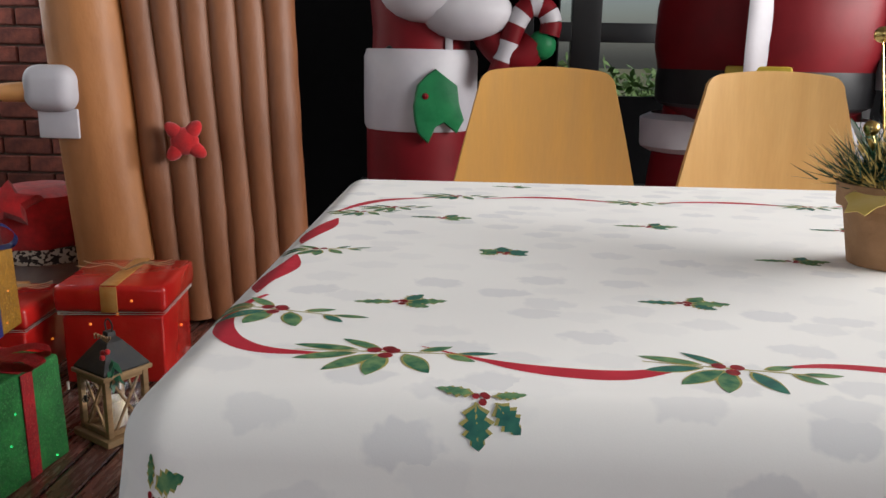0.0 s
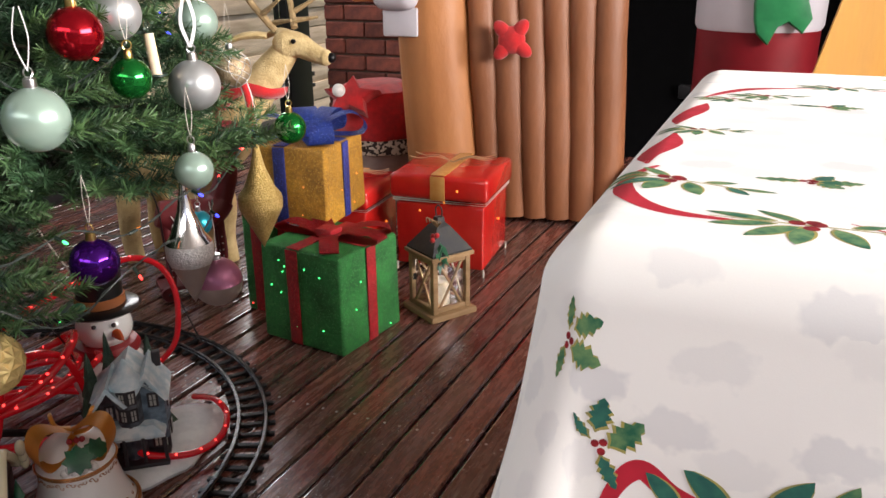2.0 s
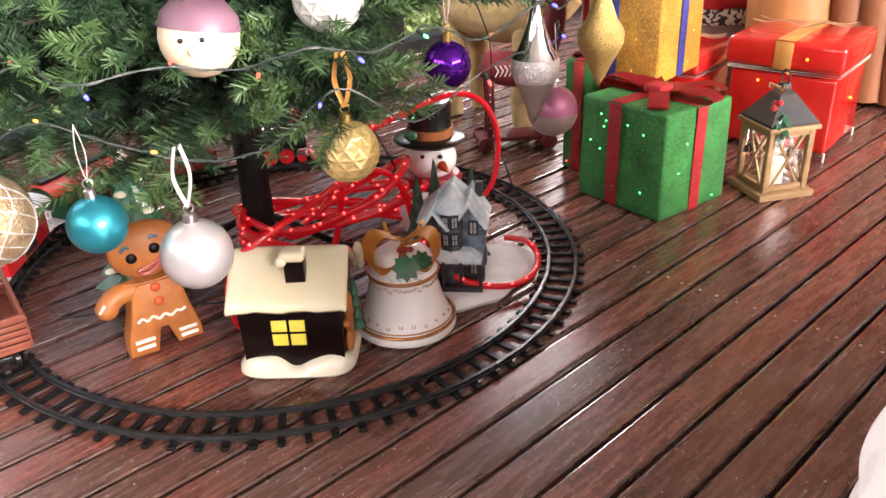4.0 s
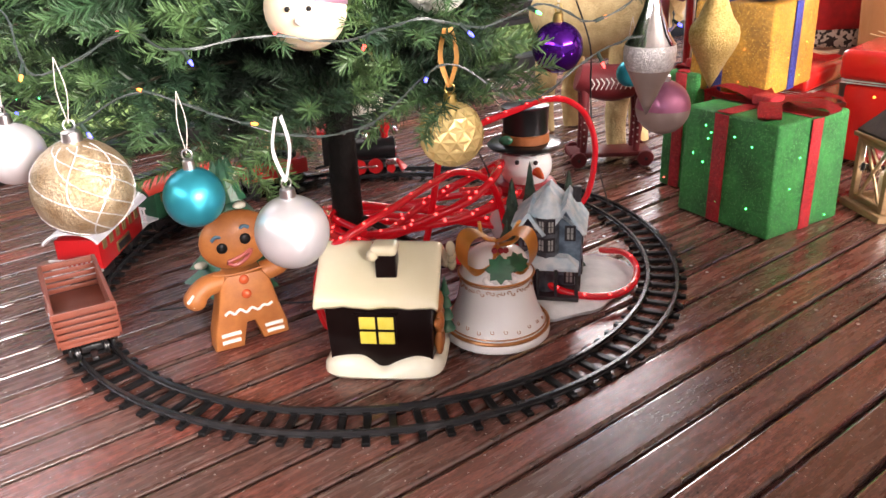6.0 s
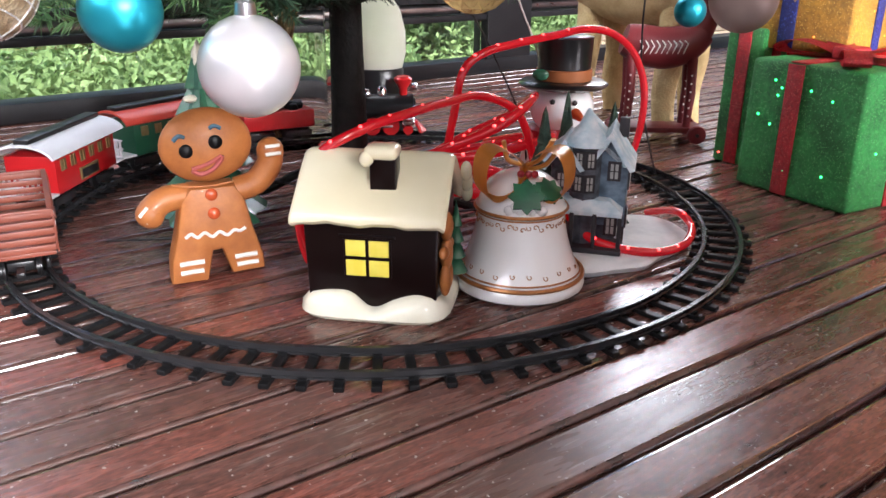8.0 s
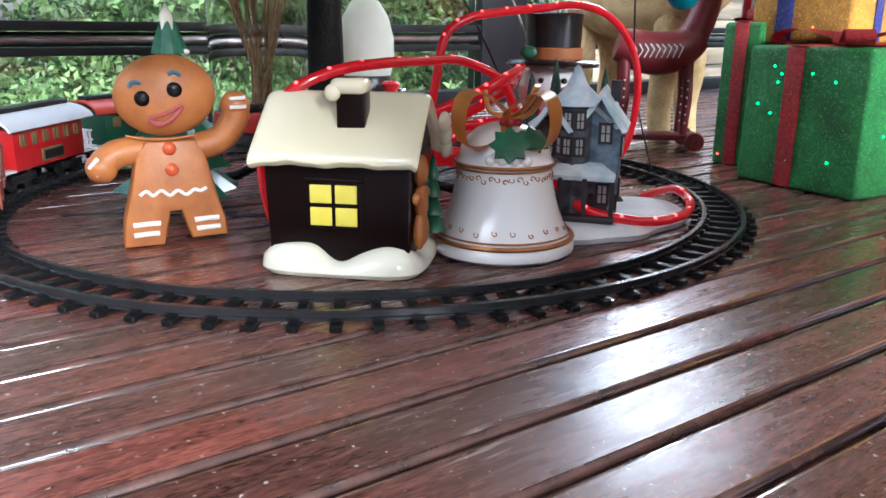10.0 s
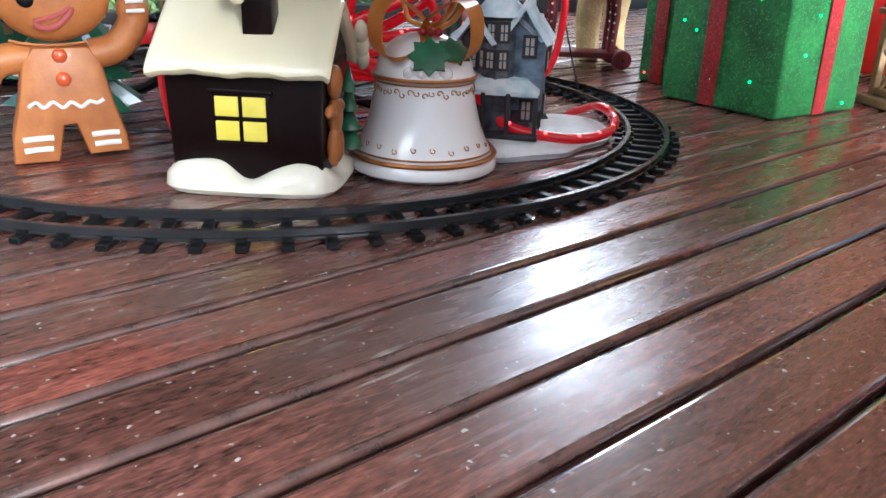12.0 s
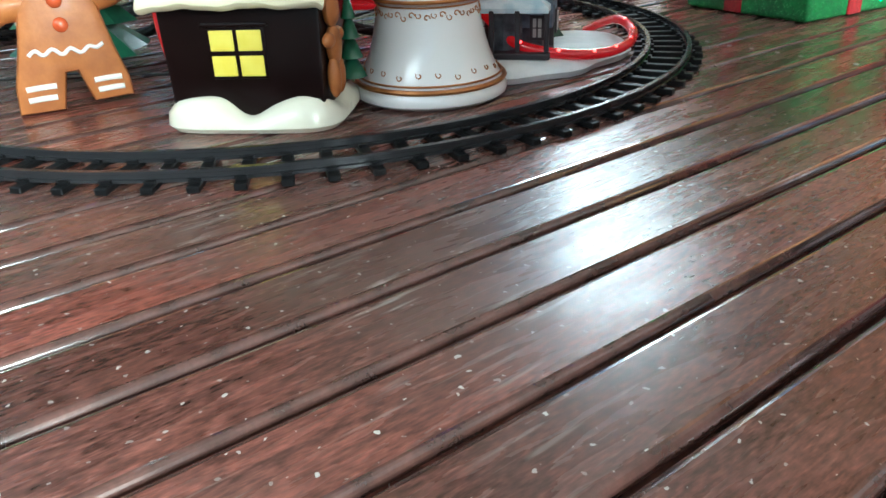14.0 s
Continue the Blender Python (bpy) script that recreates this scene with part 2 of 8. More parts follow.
def woven_leaves(m):
    """Pale grey leaves woven into the cloth: ragged spots about four centimetres long, laid out by the weave's own coordinates."""
    nt = m.node_tree
    b = nt.nodes["Principled BSDF"]
    weave = nt.nodes.new("ShaderNodeUVMap")
    weave.uv_map = "weave"
    rag = nt.nodes.new("ShaderNodeTexNoise")
    rag.inputs["Scale"].default_value, rag.inputs["Detail"].default_value = 75, 2
    nt.links.new(weave.outputs["UV"], rag.inputs["Vector"])
    push = nt.nodes.new("ShaderNodeVectorMath")
    push.operation = "MULTIPLY_ADD"
    push.inputs[1].default_value = (0.024, 0.024, 0)
    nt.links.new(rag.outputs["Color"], push.inputs[0])
    nt.links.new(weave.outputs["UV"], push.inputs[2])
    squeeze = nt.nodes.new("ShaderNodeMapping")
    squeeze.inputs["Scale"].default_value, squeeze.inputs["Rotation"].default_value = (0.75, 1.25, 1), (0, 0, 0.5)
    nt.links.new(push.outputs["Vector"], squeeze.inputs["Vector"])
    spot = nt.nodes.new("ShaderNodeTexVoronoi")
    spot.voronoi_dimensions = "2D"
    spot.inputs["Scale"].default_value, spot.inputs["Randomness"].default_value = 20, 0.85
    nt.links.new(squeeze.outputs["Vector"], spot.inputs["Vector"])
    edge = nt.nodes.new("ShaderNodeMapRange")
    edge.inputs["From Min"].default_value, edge.inputs["From Max"].default_value = 0.36, 0.27
    edge.inputs["To Max"].default_value = 1.0
    nt.links.new(spot.outputs["Distance"], edge.inputs["Value"])
    sep = nt.nodes.new("ShaderNodeSeparateColor")
    nt.links.new(spot.outputs["Color"], sep.inputs["Color"])
    depth = nt.nodes.new("ShaderNodeMath")
    depth.operation = "MULTIPLY"
    nt.links.new(edge.outputs["Result"], depth.inputs[0])
    nt.links.new(sep.outputs["Red"], depth.inputs[1])
    mix = nt.nodes.new("ShaderNodeMix")
    mix.data_type = "RGBA"
    nt.links.new(depth.outputs["Value"], mix.inputs["Factor"])
    nt.links.new(b.inputs["Base Color"].links[0].from_socket, mix.inputs["A"])
    mix.inputs["B"].default_value = (0.745, 0.745, 0.76, 1)
    nt.links.new(mix.outputs["Result"], b.inputs["Base Color"])


woven_leaves(M["cloth"])
M["print_red"] = mat("ribbon_print", (0.54, 0.016, 0.04), 0.8, 0, (0.42, 0.010, 0.026), 25)
M["print_green"] = mat("holly_print", (0.010, 0.115, 0.065), 0.8, 0, (0.16, 0.29, 0.12), 90)
M["print_dark"] = mat("dark_holly_print", (0.012, 0.10, 0.085), 0.8, 0, (0.03, 0.17, 0.12), 90)
M["print_gold"] = mat("gold_print", (0.42, 0.36, 0.10), 0.75, 0, (0.3, 0.27, 0.1), 60)
M["print_berry"] = mat("berry_print", (0.33, 0.012, 0.02), 0.75, 0, (0.16, 0.006, 0.012), 120)
M["chair_warm"] = mat("honey_birch_ply", (0.62, 0.32, 0.075), 0.42, 0, (0.56, 0.30, 0.085), 3, stretch=(8, 8, 0.7), fine=0.06)
M["chair_pale"] = mat("pale_birch_ply", (0.64, 0.38, 0.14), 0.42, 0, (0.58, 0.33, 0.11), 3, stretch=(8, 8, 0.7), fine=0.06)
M["steel"] = mat("brushed_steel", (0.55, 0.55, 0.56), 0.3, 1.0, rough_var=0.08)
M["black_metal"] = mat("black_powder_coat", (0.012, 0.013, 0.015), 0.4, 0, (0.02, 0.02, 0.022), 8)
M["brick"] = mat("red_brick", (0.22, 0.062, 0.042), 0.9, 0, (0.11, 0.034, 0.027), 22, bump=0.7, bump_scale=70, per_object=0.3, fine=0.2)
M["mortar"] = mat("mortar", (0.15, 0.105, 0.085), 0.95, 0, (0.10, 0.07, 0.058), 30, bump=0.5)
M["render_wall"] = mat("charcoal_wall", (0.03, 0.03, 0.032), 0.8, 0, (0.022, 0.022, 0.024), 4)
M["ceiling"] = mat("stained_ceiling", (0.26, 0.24, 0.22), 0.8, 0, (0.20, 0.185, 0.17), 2)
M["glass"] = mat("window_glass", (1, 1, 1), 0.0, 0, (1, 1, 1), 1, transmission=1.0, ior=1.45)
M["inflatable_tan"] = mat("tan_inflatable_nylon", (0.40, 0.165, 0.056), 0.5, 0, (0.33, 0.130, 0.044), 5, bump=0.6, bump_scale=34, stretch=(1, 1, 0.5), fine=0.08)
M["inflatable_brown"] = mat("brown_inflatable_nylon", (0.245, 0.092, 0.038), 0.5, 0, (0.19, 0.070, 0.029), 5, bump=0.6, bump_scale=30, stretch=(1, 1, 0.5), fine=0.08)
M["nylon_red"] = mat("red_inflatable_nylon", (0.17, 0.006, 0.011), 0.5, 0, (0.11, 0.004, 0.007), 5, bump=0.3, bump_scale=14)
M["nylon_white"] = mat("white_inflatable_nylon", (0.52, 0.50, 0.53), 0.5, 0, (0.43, 0.41, 0.45), 6, bump=0.4, bump_scale=18)
M["nylon_black"] = mat("black_inflatable_nylon", (0.006, 0.006, 0.007), 0.45, 0, (0.02, 0.02, 0.022), 6, bump=0.3, bump_scale=14)
M["nylon_green"] = mat("green_inflatable_nylon", (0.015, 0.17, 0.06), 0.45, 0, (0.01, 0.12, 0.045), 12, bump=0.5, bump_scale=25)
M["nylon_gold"] = mat("gold_inflatable_nylon", (0.45, 0.33, 0.03), 0.45, 0, bump=0.3)
M["nylon_skin"] = mat("orange_inflatable_nylon", (0.65, 0.30, 0.10), 0.5, 0, bump=0.3)
M["felt_red"] = mat("red_felt", (0.54, 0.013, 0.016), 0.95, 0, (0.33, 0.01, 0.012), 30, bump=0.4, bump_scale=300, sheen=0.3)
M["fluff_white"] = mat("white_fleece", (0.75, 0.74, 0.72), 0.95, 0, (0.6, 0.59, 0.57), 60, bump=0.8, bump_scale=200, sheen=0.3)
M["leopard"] = mat("spotted_plush", (0.5, 0.42, 0.34), 0.95, 0, (0.03, 0.02, 0.018), 70, 1, spread=(0.46, 0.5))
M["tinsel_green"] = glitter("green_tinsel_cloth", (0.030, 0.27, 0.060), (0.012, 0.13, 0.028), (0.18, 0.55, 0.20))
M["tinsel_gold"] = glitter("gold_tinsel_cloth", (0.50, 0.25, 0.025), (0.30, 0.14, 0.012), (0.8, 0.5, 0.12))
M["tinsel_red"] = glitter("red_tinsel_ribbon", (0.50, 0.016, 0.026), (0.34, 0.01, 0.016), (0.75, 0.15, 0.12))
M["tinsel_blue"] = glitter("blue_velvet_ribbon", (0.018, 0.03, 0.22), (0.01, 0.015, 0.12), (0.1, 0.16, 0.6))
M["bow_blue"] = glitter("blue_tinsel_bow", (0.03, 0.085, 0.48), (0.02, 0.05, 0.3), (0.3, 0.4, 0.9))
M["bow_red"] = mat("sheer_red_ribbon", (0.40, 0.03, 0.03), 0.5, 0, (0.3, 0.02, 0.02), 30, fine=0.2)
M["foil_red"] = mat("red_gift_film", (0.56, 0.02, 0.015), 0.20, 0, (0.44, 0.012, 0.01), 9, bump=1.0, bump_scale=17, coat=0.6)
M["wire_white"] = mat("white_lamp_wire", (0.6, 0.55, 0.5), 0.5)
M["ribbon_gold"] = mat("sheer_gold_ribbon", (0.55, 0.24, 0.06), 0.4, 0.3, (0.6, 0.32, 0.1), 40)
M["lantern_wood"] = mat("weathered_pine", (0.38, 0.24, 0.12), 0.7, 0, (0.24, 0.14, 0.065), 9, stretch=(1, 1, 6), bump=0.3, fine=0.2)
M["lantern_tin"] = mat("dark_tin", (0.03, 0.032, 0.036), 0.5, 0.6, (0.045, 0.042, 0.04), 30, bump=0.2)
M["candle"] = mat("cream_wax", (0.72, 0.62, 0.45), 0.5, 0, (0.66, 0.55, 0.38), 10, subsurface=0.3)
M["track"] = mat("black_plastic_track", (0.006, 0.006, 0.0065), 0.4, 0, (0.010, 0.010, 0.0105), 30)
M["rail"] = mat("dark_plastic_rail", (0.025, 0.025, 0.027), 0.25)
M["toy_red"] = mat("red_toy_plastic", (0.48, 0.012, 0.014), 0.3, 0, (0.42, 0.01, 0.012), 12)
M["toy_orange"] = mat("orange_red_toy_plastic", (0.55, 0.06, 0.035), 0.35, 0, (0.48, 0.05, 0.03), 12)
M["toy_white"] = mat("white_toy_plastic", (0.72, 0.73, 0.75), 0.35, 0, (0.66, 0.67, 0.70), 12)
M["toy_black"] = mat("black_toy_plastic", (0.012, 0.012, 0.013), 0.3)
M["toy_green"] = mat("green_toy_plastic", (0.012, 0.10, 0.05), 0.35, 0, (0.01, 0.08, 0.04), 12)
M["toy_brown"] = mat("red_brown_toy_plastic", (0.24, 0.062, 0.035), 0.42, 0, (0.19, 0.05, 0.03), 18)
M["chrome"] = mat("chrome", (0.85, 0.85, 0.87), 0.12, 1.0)
M["brass_dark"] = mat("dull_brass", (0.3, 0.22, 0.1), 0.4, 0.6)
M["choc"] = mat("glazed_chocolate_ceramic", (0.008, 0.0032, 0.003), 0.3, 0, (0.006, 0.0025, 0.002), 20, coat=0.1)
M["icing"] = mat("cream_glazed_icing", (0.80, 0.74, 0.54), 0.2, 0, (0.76, 0.69, 0.47), 8, bump=0.1, bump_scale=30, coat=0.6)
M["snow_glaze"] = mat("white_glazed_snow", (0.86, 0.83, 0.68), 0.25, 0, (0.82, 0.78, 0.60), 12, bump=0.25, bump_scale=45, coat=0.5)
M["window_yellow"] = mat("yellow_painted_pane", (0.85, 0.72, 0.12), 0.25, 0, (0.82, 0.67, 0.08), 40, coat=0.4)
M["ginger"] = mat("gingerbread_ceramic", (0.44, 0.155, 0.040), 0.50, 0, (0.33, 0.108, 0.028), 30, bump=0.15, bump_scale=110, coat=0.06, fine=0.10)
M["ginger_side"] = mat("pale_gingerbread_ceramic", (0.40, 0.16, 0.06), 0.4, coat=0.2)
M["piping"] = mat("white_icing_piping", (0.78, 0.74, 0.68), 0.4, 0, (0.7, 0.66, 0.6), 60)
M["eye_black"] = mat("black_glaze", (0.005, 0.005, 0.0055), 0.35)
M["brow_blue"] = mat("blue_grey_glaze", (0.07, 0.16, 0.22), 0.3)
M["mouth"] = mat("rose_glaze", (0.40, 0.085, 0.075), 0.3)
M["button"] = mat("orange_glaze", (0.62, 0.10, 0.03), 0.25, coat=0.5)
M["bell_white"] = mat("white_porcelain", (0.94, 0.93, 0.91), 0.2, 0, (0.90, 0.89, 0.87), 6, coat=0.5)
M["bell_gold"] = mat("gilded_band", (0.48, 0.20, 0.06), 0.3, 0.35, (0.36, 0.14, 0.04), 60)
M["bow_gold"] = mat("gilded_porcelain", (0.80, 0.37, 0.07), 0.36, 0.10, (0.62, 0.27, 0.05), 14, coat=0.15)
M["holly"] = mat("glazed_holly", (0.035, 0.17, 0.085), 0.32, 0, (0.02, 0.10, 0.055), 40, coat=0.4)
M["house_grey"] = mat("painted_slate_wall", (0.13, 0.145, 0.17), 0.6, 0, (0.045, 0.05, 0.06), 70, bump=0.4, bump_scale=200)
M["house_blue"] = mat("pale_blue_wall", (0.17, 0.24, 0.31), 0.6, 0, (0.075, 0.11, 0.15), 70, bump=0.4, bump_scale=200)
M["house_snow"] = mat("blue_white_snow_roof", (0.78, 0.84, 0.87), 0.6, 0, (0.42, 0.58, 0.66), 45, bump=0.4, bump_scale=120)
M["house_dark"] = mat("dark_timber_paint", (0.035, 0.03, 0.035), 0.6)
M["pale_pane"] = mat("pale_painted_pane", (0.45, 0.45, 0.42), 0.4)
M["plinth_snow"] = mat("resin_snow", (0.80, 0.82, 0.83), 0.6, 0, (0.64, 0.67, 0.69), 30, bump=0.5, bump_scale=90)
M["mini_fir"] = mat("resin_fir", (0.02, 0.05, 0.035), 0.7, 0, (0.05, 0.09, 0.06), 60, bump=0.8, bump_scale=200)
M["rope_red"] = mat("red_pvc_rope", (0.42, 0.008, 0.015), 0.2, 0, (0.33, 0.005, 0.01), 30, coat=0.5, emit=(1.0, 0.012, 0.02), emit_strength=0.07)
M["led_red"] = mat("lit_red_led", (1, 0.2, 0.1), 0.3, emit=(1.0, 0.035, 0.04), emit_strength=3.2)
M["led_orange"] = mat("lit_orange_lamp", (1, 0.4, 0.1), 0.3, emit=(1.0, 0.22, 0.02), emit_strength=1.3)
M["led_green"] = mat("lit_green_led", (0.1, 1, 0.4), 0.3, emit=(0.03, 1.0, 0.25), emit_strength=2.6)
M["led_blue"] = mat("lit_blue_led", (0.1, 0.1, 1), 0.3, emit=(0.04, 0.05, 1.0), emit_strength=4.0)
M["wire_green"] = mat("dark_green_flex", (0.012, 0.03, 0.02), 0.4)
M["wire_grey"] = mat("clear_grey_flex", (0.045, 0.06, 0.055), 0.3)
M["wire_black"] = mat("black_flex", (0.01, 0.01, 0.011), 0.4)
M["bark"] = mat("dark_green_metal_pole", (0.008, 0.009, 0.008), 0.6, 0, (0.014, 0.014, 0.013), 60, bump=0.6, bump_scale=150)
M["needle"] = mat("fir_needle", (0.029, 0.070, 0.028), 0.5, 0, (0.016, 0.048, 0.024), 9, fine=0.25)
M["needle_tip"] = mat("young_fir_needle", (0.085, 0.165, 0.055), 0.45, 0, (0.032, 0.085, 0.036), 7, fine=0.25)
# deep shade inside the tree, put into a darker needle colour
M["needle_shade"] = mat("shaded_inner_needle", (0.010, 0.026, 0.014), 0.7, 0, (0.006, 0.017, 0.010), 9)
M["twig"] = mat("brown_twig", (0.05, 0.045, 0.028), 0.8)
M["ball_purple"] = mat("purple_mirror_glass", (0.10, 0.012, 0.30), 0.1, 0.85)
M["ball_green"] = mat("green_mirror_glass", (0.012, 0.28, 0.05), 0.1, 0.85)
M["ball_red"] = mat("red_mirror_glass", (0.45, 0.01, 0.02), 0.12, 0.85)
M["ball_teal"] = mat("teal_satin_glass", (0.02, 0.36, 0.47), 0.32, 0.75)
M["ball_pearl"] = mat("pearl_white_glass", (0.70, 0.70, 0.72), 0.30, 0.6, (0.64, 0.64, 0.66), 12, coat=0.5)
M["ball_silver"] = mat("satin_silver_glass", (0.55, 0.57, 0.58), 0.35, 0.7)
M["ball_sage"] = mat("pale_sage_glass", (0.34, 0.47, 0.40), 0.25, 0.4, (0.30, 0.42, 0.36), 10, coat=0.3)
M["ball_gold"] = mat("faceted_gold_glass", (0.85, 0.66, 0.28), 0.25, 0.5)
M["ball_ivory"] = mat("faceted_ivory_glass", (0.72, 0.71, 0.66), 0.35, 0.2)
M["ball_champagne"] = mat("champagne_glitter_glass", (0.30, 0.205, 0.11), 0.30, 0.6, (0.48, 0.39, 0.26), 48, bump=0.8, bump_scale=260, fine=0.35)
M["ball_pink"] = mat("dusty_pink_glass", (0.50, 0.19, 0.33), 0.3, 0.5)
M["ball_stone"] = mat("mushroom_satin_glass", (0.40, 0.33, 0.30), 0.35, 0.3)
M["ball_plum"] = mat("plum_hat_glaze", (0.19, 0.10, 0.14), 0.4)
M["bead_silver"] = mat("silver_bead_sequins", (0.6, 0.6, 0.6), 0.3, 0.8, (0.85, 0.85, 0.85), 300, bump=1.0, bump_scale=350)
M["bead_gold"] = mat("gold_bead_sequins", (0.58, 0.38, 0.11), 0.35, 0.7, (0.8, 0.6, 0.24), 300, bump=1.0, bump_scale=350)
M["cap_gold"] = mat("gold_cap", (0.7, 0.5, 0.18), 0.3, 1.0)
M["cap_silver"] = mat("silver_cap", (0.65, 0.65, 0.66), 0.3, 1.0)
M["ribbon_white"] = mat("white_satin_ribbon", (0.72, 0.72, 0.74), 0.45)
M["deer_fur"] = mat("straw_fibre", (0.56, 0.43, 0.22), 0.9, 0, (0.43, 0.31, 0.14), 30, bump=1.0, bump_scale=160, fine=0.2)
M["antler"] = mat("glittered_twig", (0.26, 0.17, 0.08), 0.8, 0, (0.36, 0.26, 0.13), 80, bump=0.6)
M["deer_red"] = mat("maroon_painted_wood", (0.16, 0.018, 0.022), 0.45, 0, (0.11, 0.012, 0.016), 12)
M["paint_white"] = mat("white_painted_pattern", (0.7, 0.66, 0.62), 0.6)
M["hat_black"] = mat("black_glazed_hat", (0.01, 0.01, 0.011), 0.3, coat=0.4)
M["hat_band"] = mat("rust_hat_band", (0.40, 0.13, 0.04), 0.6)
M["scarf_red"] = mat("red_glazed_scarf", (0.30, 0.015, 0.02), 0.4)
M["terracotta"] = mat("sanded_terracotta", (0.36, 0.20, 0.10), 0.8, 0, (0.29, 0.155, 0.075), 40, bump=0.4, bump_scale=200)
M["gold_leaf"] = mat("gold_fabric_leaf", (0.74, 0.53, 0.14), 0.5, 0.1, (0.8, 0.63, 0.26), 30)
M["leaf_out"] = mat("garden_foliage", (0.20, 0.32, 0.11), 0.6, 0, (0.09, 0.18, 0.06), 1.5, subsurface=0.0)
M["lawn"] = mat("garden_ground", (0.10, 0.14, 0.05), 0.9, 0, (0.16, 0.13, 0.08), 1.5)
M["fence"] = mat("pale_sleeper_timber", (0.74, 0.61, 0.45), 0.8, 0, (0.50, 0.39, 0.27), 4, stretch=(1, 0.6, 6), bump=0.3)
# near-black colour in place of the shade in the back room
M["room_shade"] = mat("painted_room_shade", (0.004, 0.004, 0.0045), 0.9)
for key in ("eye_black", "bark", "track", "choc", "nylon_red", "nylon_black", "nylon_green"):
    M[key].node_tree.nodes["Principled BSDF"].inputs["Specular IOR Level"].default_value = 0.2
M["room_shade"].node_tree.nodes["Principled BSDF"].inputs["Specular IOR Level"].default_value = 0.05
M["clear_film"] = mat("clear_plastic", (1, 1, 1), 0.05, transmission=1.0, ior=1.04)
M["frosted"] = mat("frosted_ivory_glass", (0.92, 0.90, 0.80), 0.35, 0, (0.85, 0.83, 0.72), 14, transmission=0.6, ior=1.12)

# ---- building helpers ----
def part(name, bm, material, parent=None, label="", smooth=True, at=None):
    """Link a bmesh as one mesh object under a thing or a part. material: one, or a list for the faces' slots."""
    me = bpy.data.meshes.new(name)
    bmesh.ops.recalc_face_normals(bm, faces=bm.faces)
    bm.to_mesh(me)
    bm.free()
    for m in material if isinstance(material, (list, tuple)) else [material]:
        me.materials.append(m)
    if smooth:
        me.shade_smooth()
        me.set_sharp_from_angle(angle=radians(40))
    ob = new(name, me)
    if parent:
        ob.parent = parent
    if at is not None:
        ob.matrix_basis = at
    return tagged(ob, label)


def thing(name, x, y, z, rz=0.0, label="", category="", group="", kind=""):
    ob = new(name)
    ob.empty_display_size = 0.05
    ob.matrix_basis = pose(x, y, z, 0, 0, rz)
    return tagged(ob, label, category, group, kind)


def slot(faces, index):
    for f in faces:
        f.material_index = index


def box(bm, cx, cy, cz, sx, sy, sz, bevel=0.0, m=None, index=0, seg=2):
    """A box by its centre and sizes, with rounded edges."""
    g = bmesh.ops.create_cube(bm, size=1.0)
    vs = g["verts"]
    bmesh.ops.scale(bm, vec=(sx, sy, sz), verts=vs)
    faces = list({f for v in vs for f in v.link_faces})
    if bevel:
        edges = list({e for v in vs for e in v.link_edges})
        r = bmesh.ops.bevel(bm, geom=edges, offset=bevel, segments=seg, affect="EDGES", profile=0.5)
        vs = list({v for f in r["faces"] for v in f.verts} | {v for v in vs if v.is_valid})
        faces = list({f for v in vs for f in v.link_faces})
    bmesh.ops.translate(bm, vec=(cx, cy, cz), verts=vs)
    if m is not None:
        bmesh.ops.transform(bm, matrix=m, verts=vs)
    slot(faces, index)
    return vs


def lathe(bm, profile, n=32, m=None, index=0, wobble=None):
    """Turn (radius, height) pairs about z. wobble(angle, radius, height) gives a factor on the radius."""
    rings = []
    for r, z in profile:
        if r < 1e-6:
            rings.append([bm.verts.new((0, 0, z))])
        else:
            rings.append([bm.verts.new(((r * (wobble(2 * math.pi * i / n, r, z) if wobble else 1)) * math.cos(2 * math.pi * i / n),
                                        (r * (wobble(2 * math.pi * i / n, r, z) if wobble else 1)) * math.sin(2 * math.pi * i / n), z)) for i in range(n)])
    faces = []
    for a, b in zip(rings, rings[1:]):
        for i in range(n):
            j = (i + 1) % n
            if len(a) == 1 and len(b) == 1:
                continue
            if len(a) == 1:
                faces.append(bm.faces.new((a[0], b[j], b[i])))
            elif len(b) == 1:
                faces.append(bm.faces.new((a[i], a[j], b[0])))
            else:
                faces.append(bm.faces.new((a[i], a[j], b[j], b[i])))
    vs = [v for ring in rings for v in ring]
    slot(faces, index)
    if m is not None:
        bmesh.ops.transform(bm, matrix=m, verts=vs)
    return vs


def ball(bm, x, y, z, r, n=20, squash=(1, 1, 1), index=0, m=None):
    prof = [(r * math.sin(math.pi * i / (n // 2)), -r * math.cos(math.pi * i / (n // 2))) for i in range(n // 2 + 1)]
    prof[0], prof[-1] = (0, -r), (0, r)
    mm = Matrix.Translation((x, y, z)) @ Matrix.Diagonal((*squash, 1))
    return lathe(bm, prof, n, (m @ mm) if m is not None else mm, index)


def smooth_path(points, steps=6, closed=False):
    """A Catmull-Rom line through the points."""
    p = [Vector(q) for q in points]
    n = len(p)
    out = []
    for i in range(n if closed else n - 1):
        a, b, c, d = (p[(i - 1) % n], p[i], p[(i + 1) % n], p[(i + 2) % n]) if closed else (p[max(i - 1, 0)], p[i], p[i + 1], p[min(i + 2, n - 1)])
        for k in range(steps):
            t = k / steps
            out.append(0.5 * (2 * b + (c - a) * t + (2 * a - 5 * b + 4 * c - d) * t * t + (3 * b - a - 3 * c + d) * t ** 3))
    if not closed:
        out.append(p[-1])
    return out


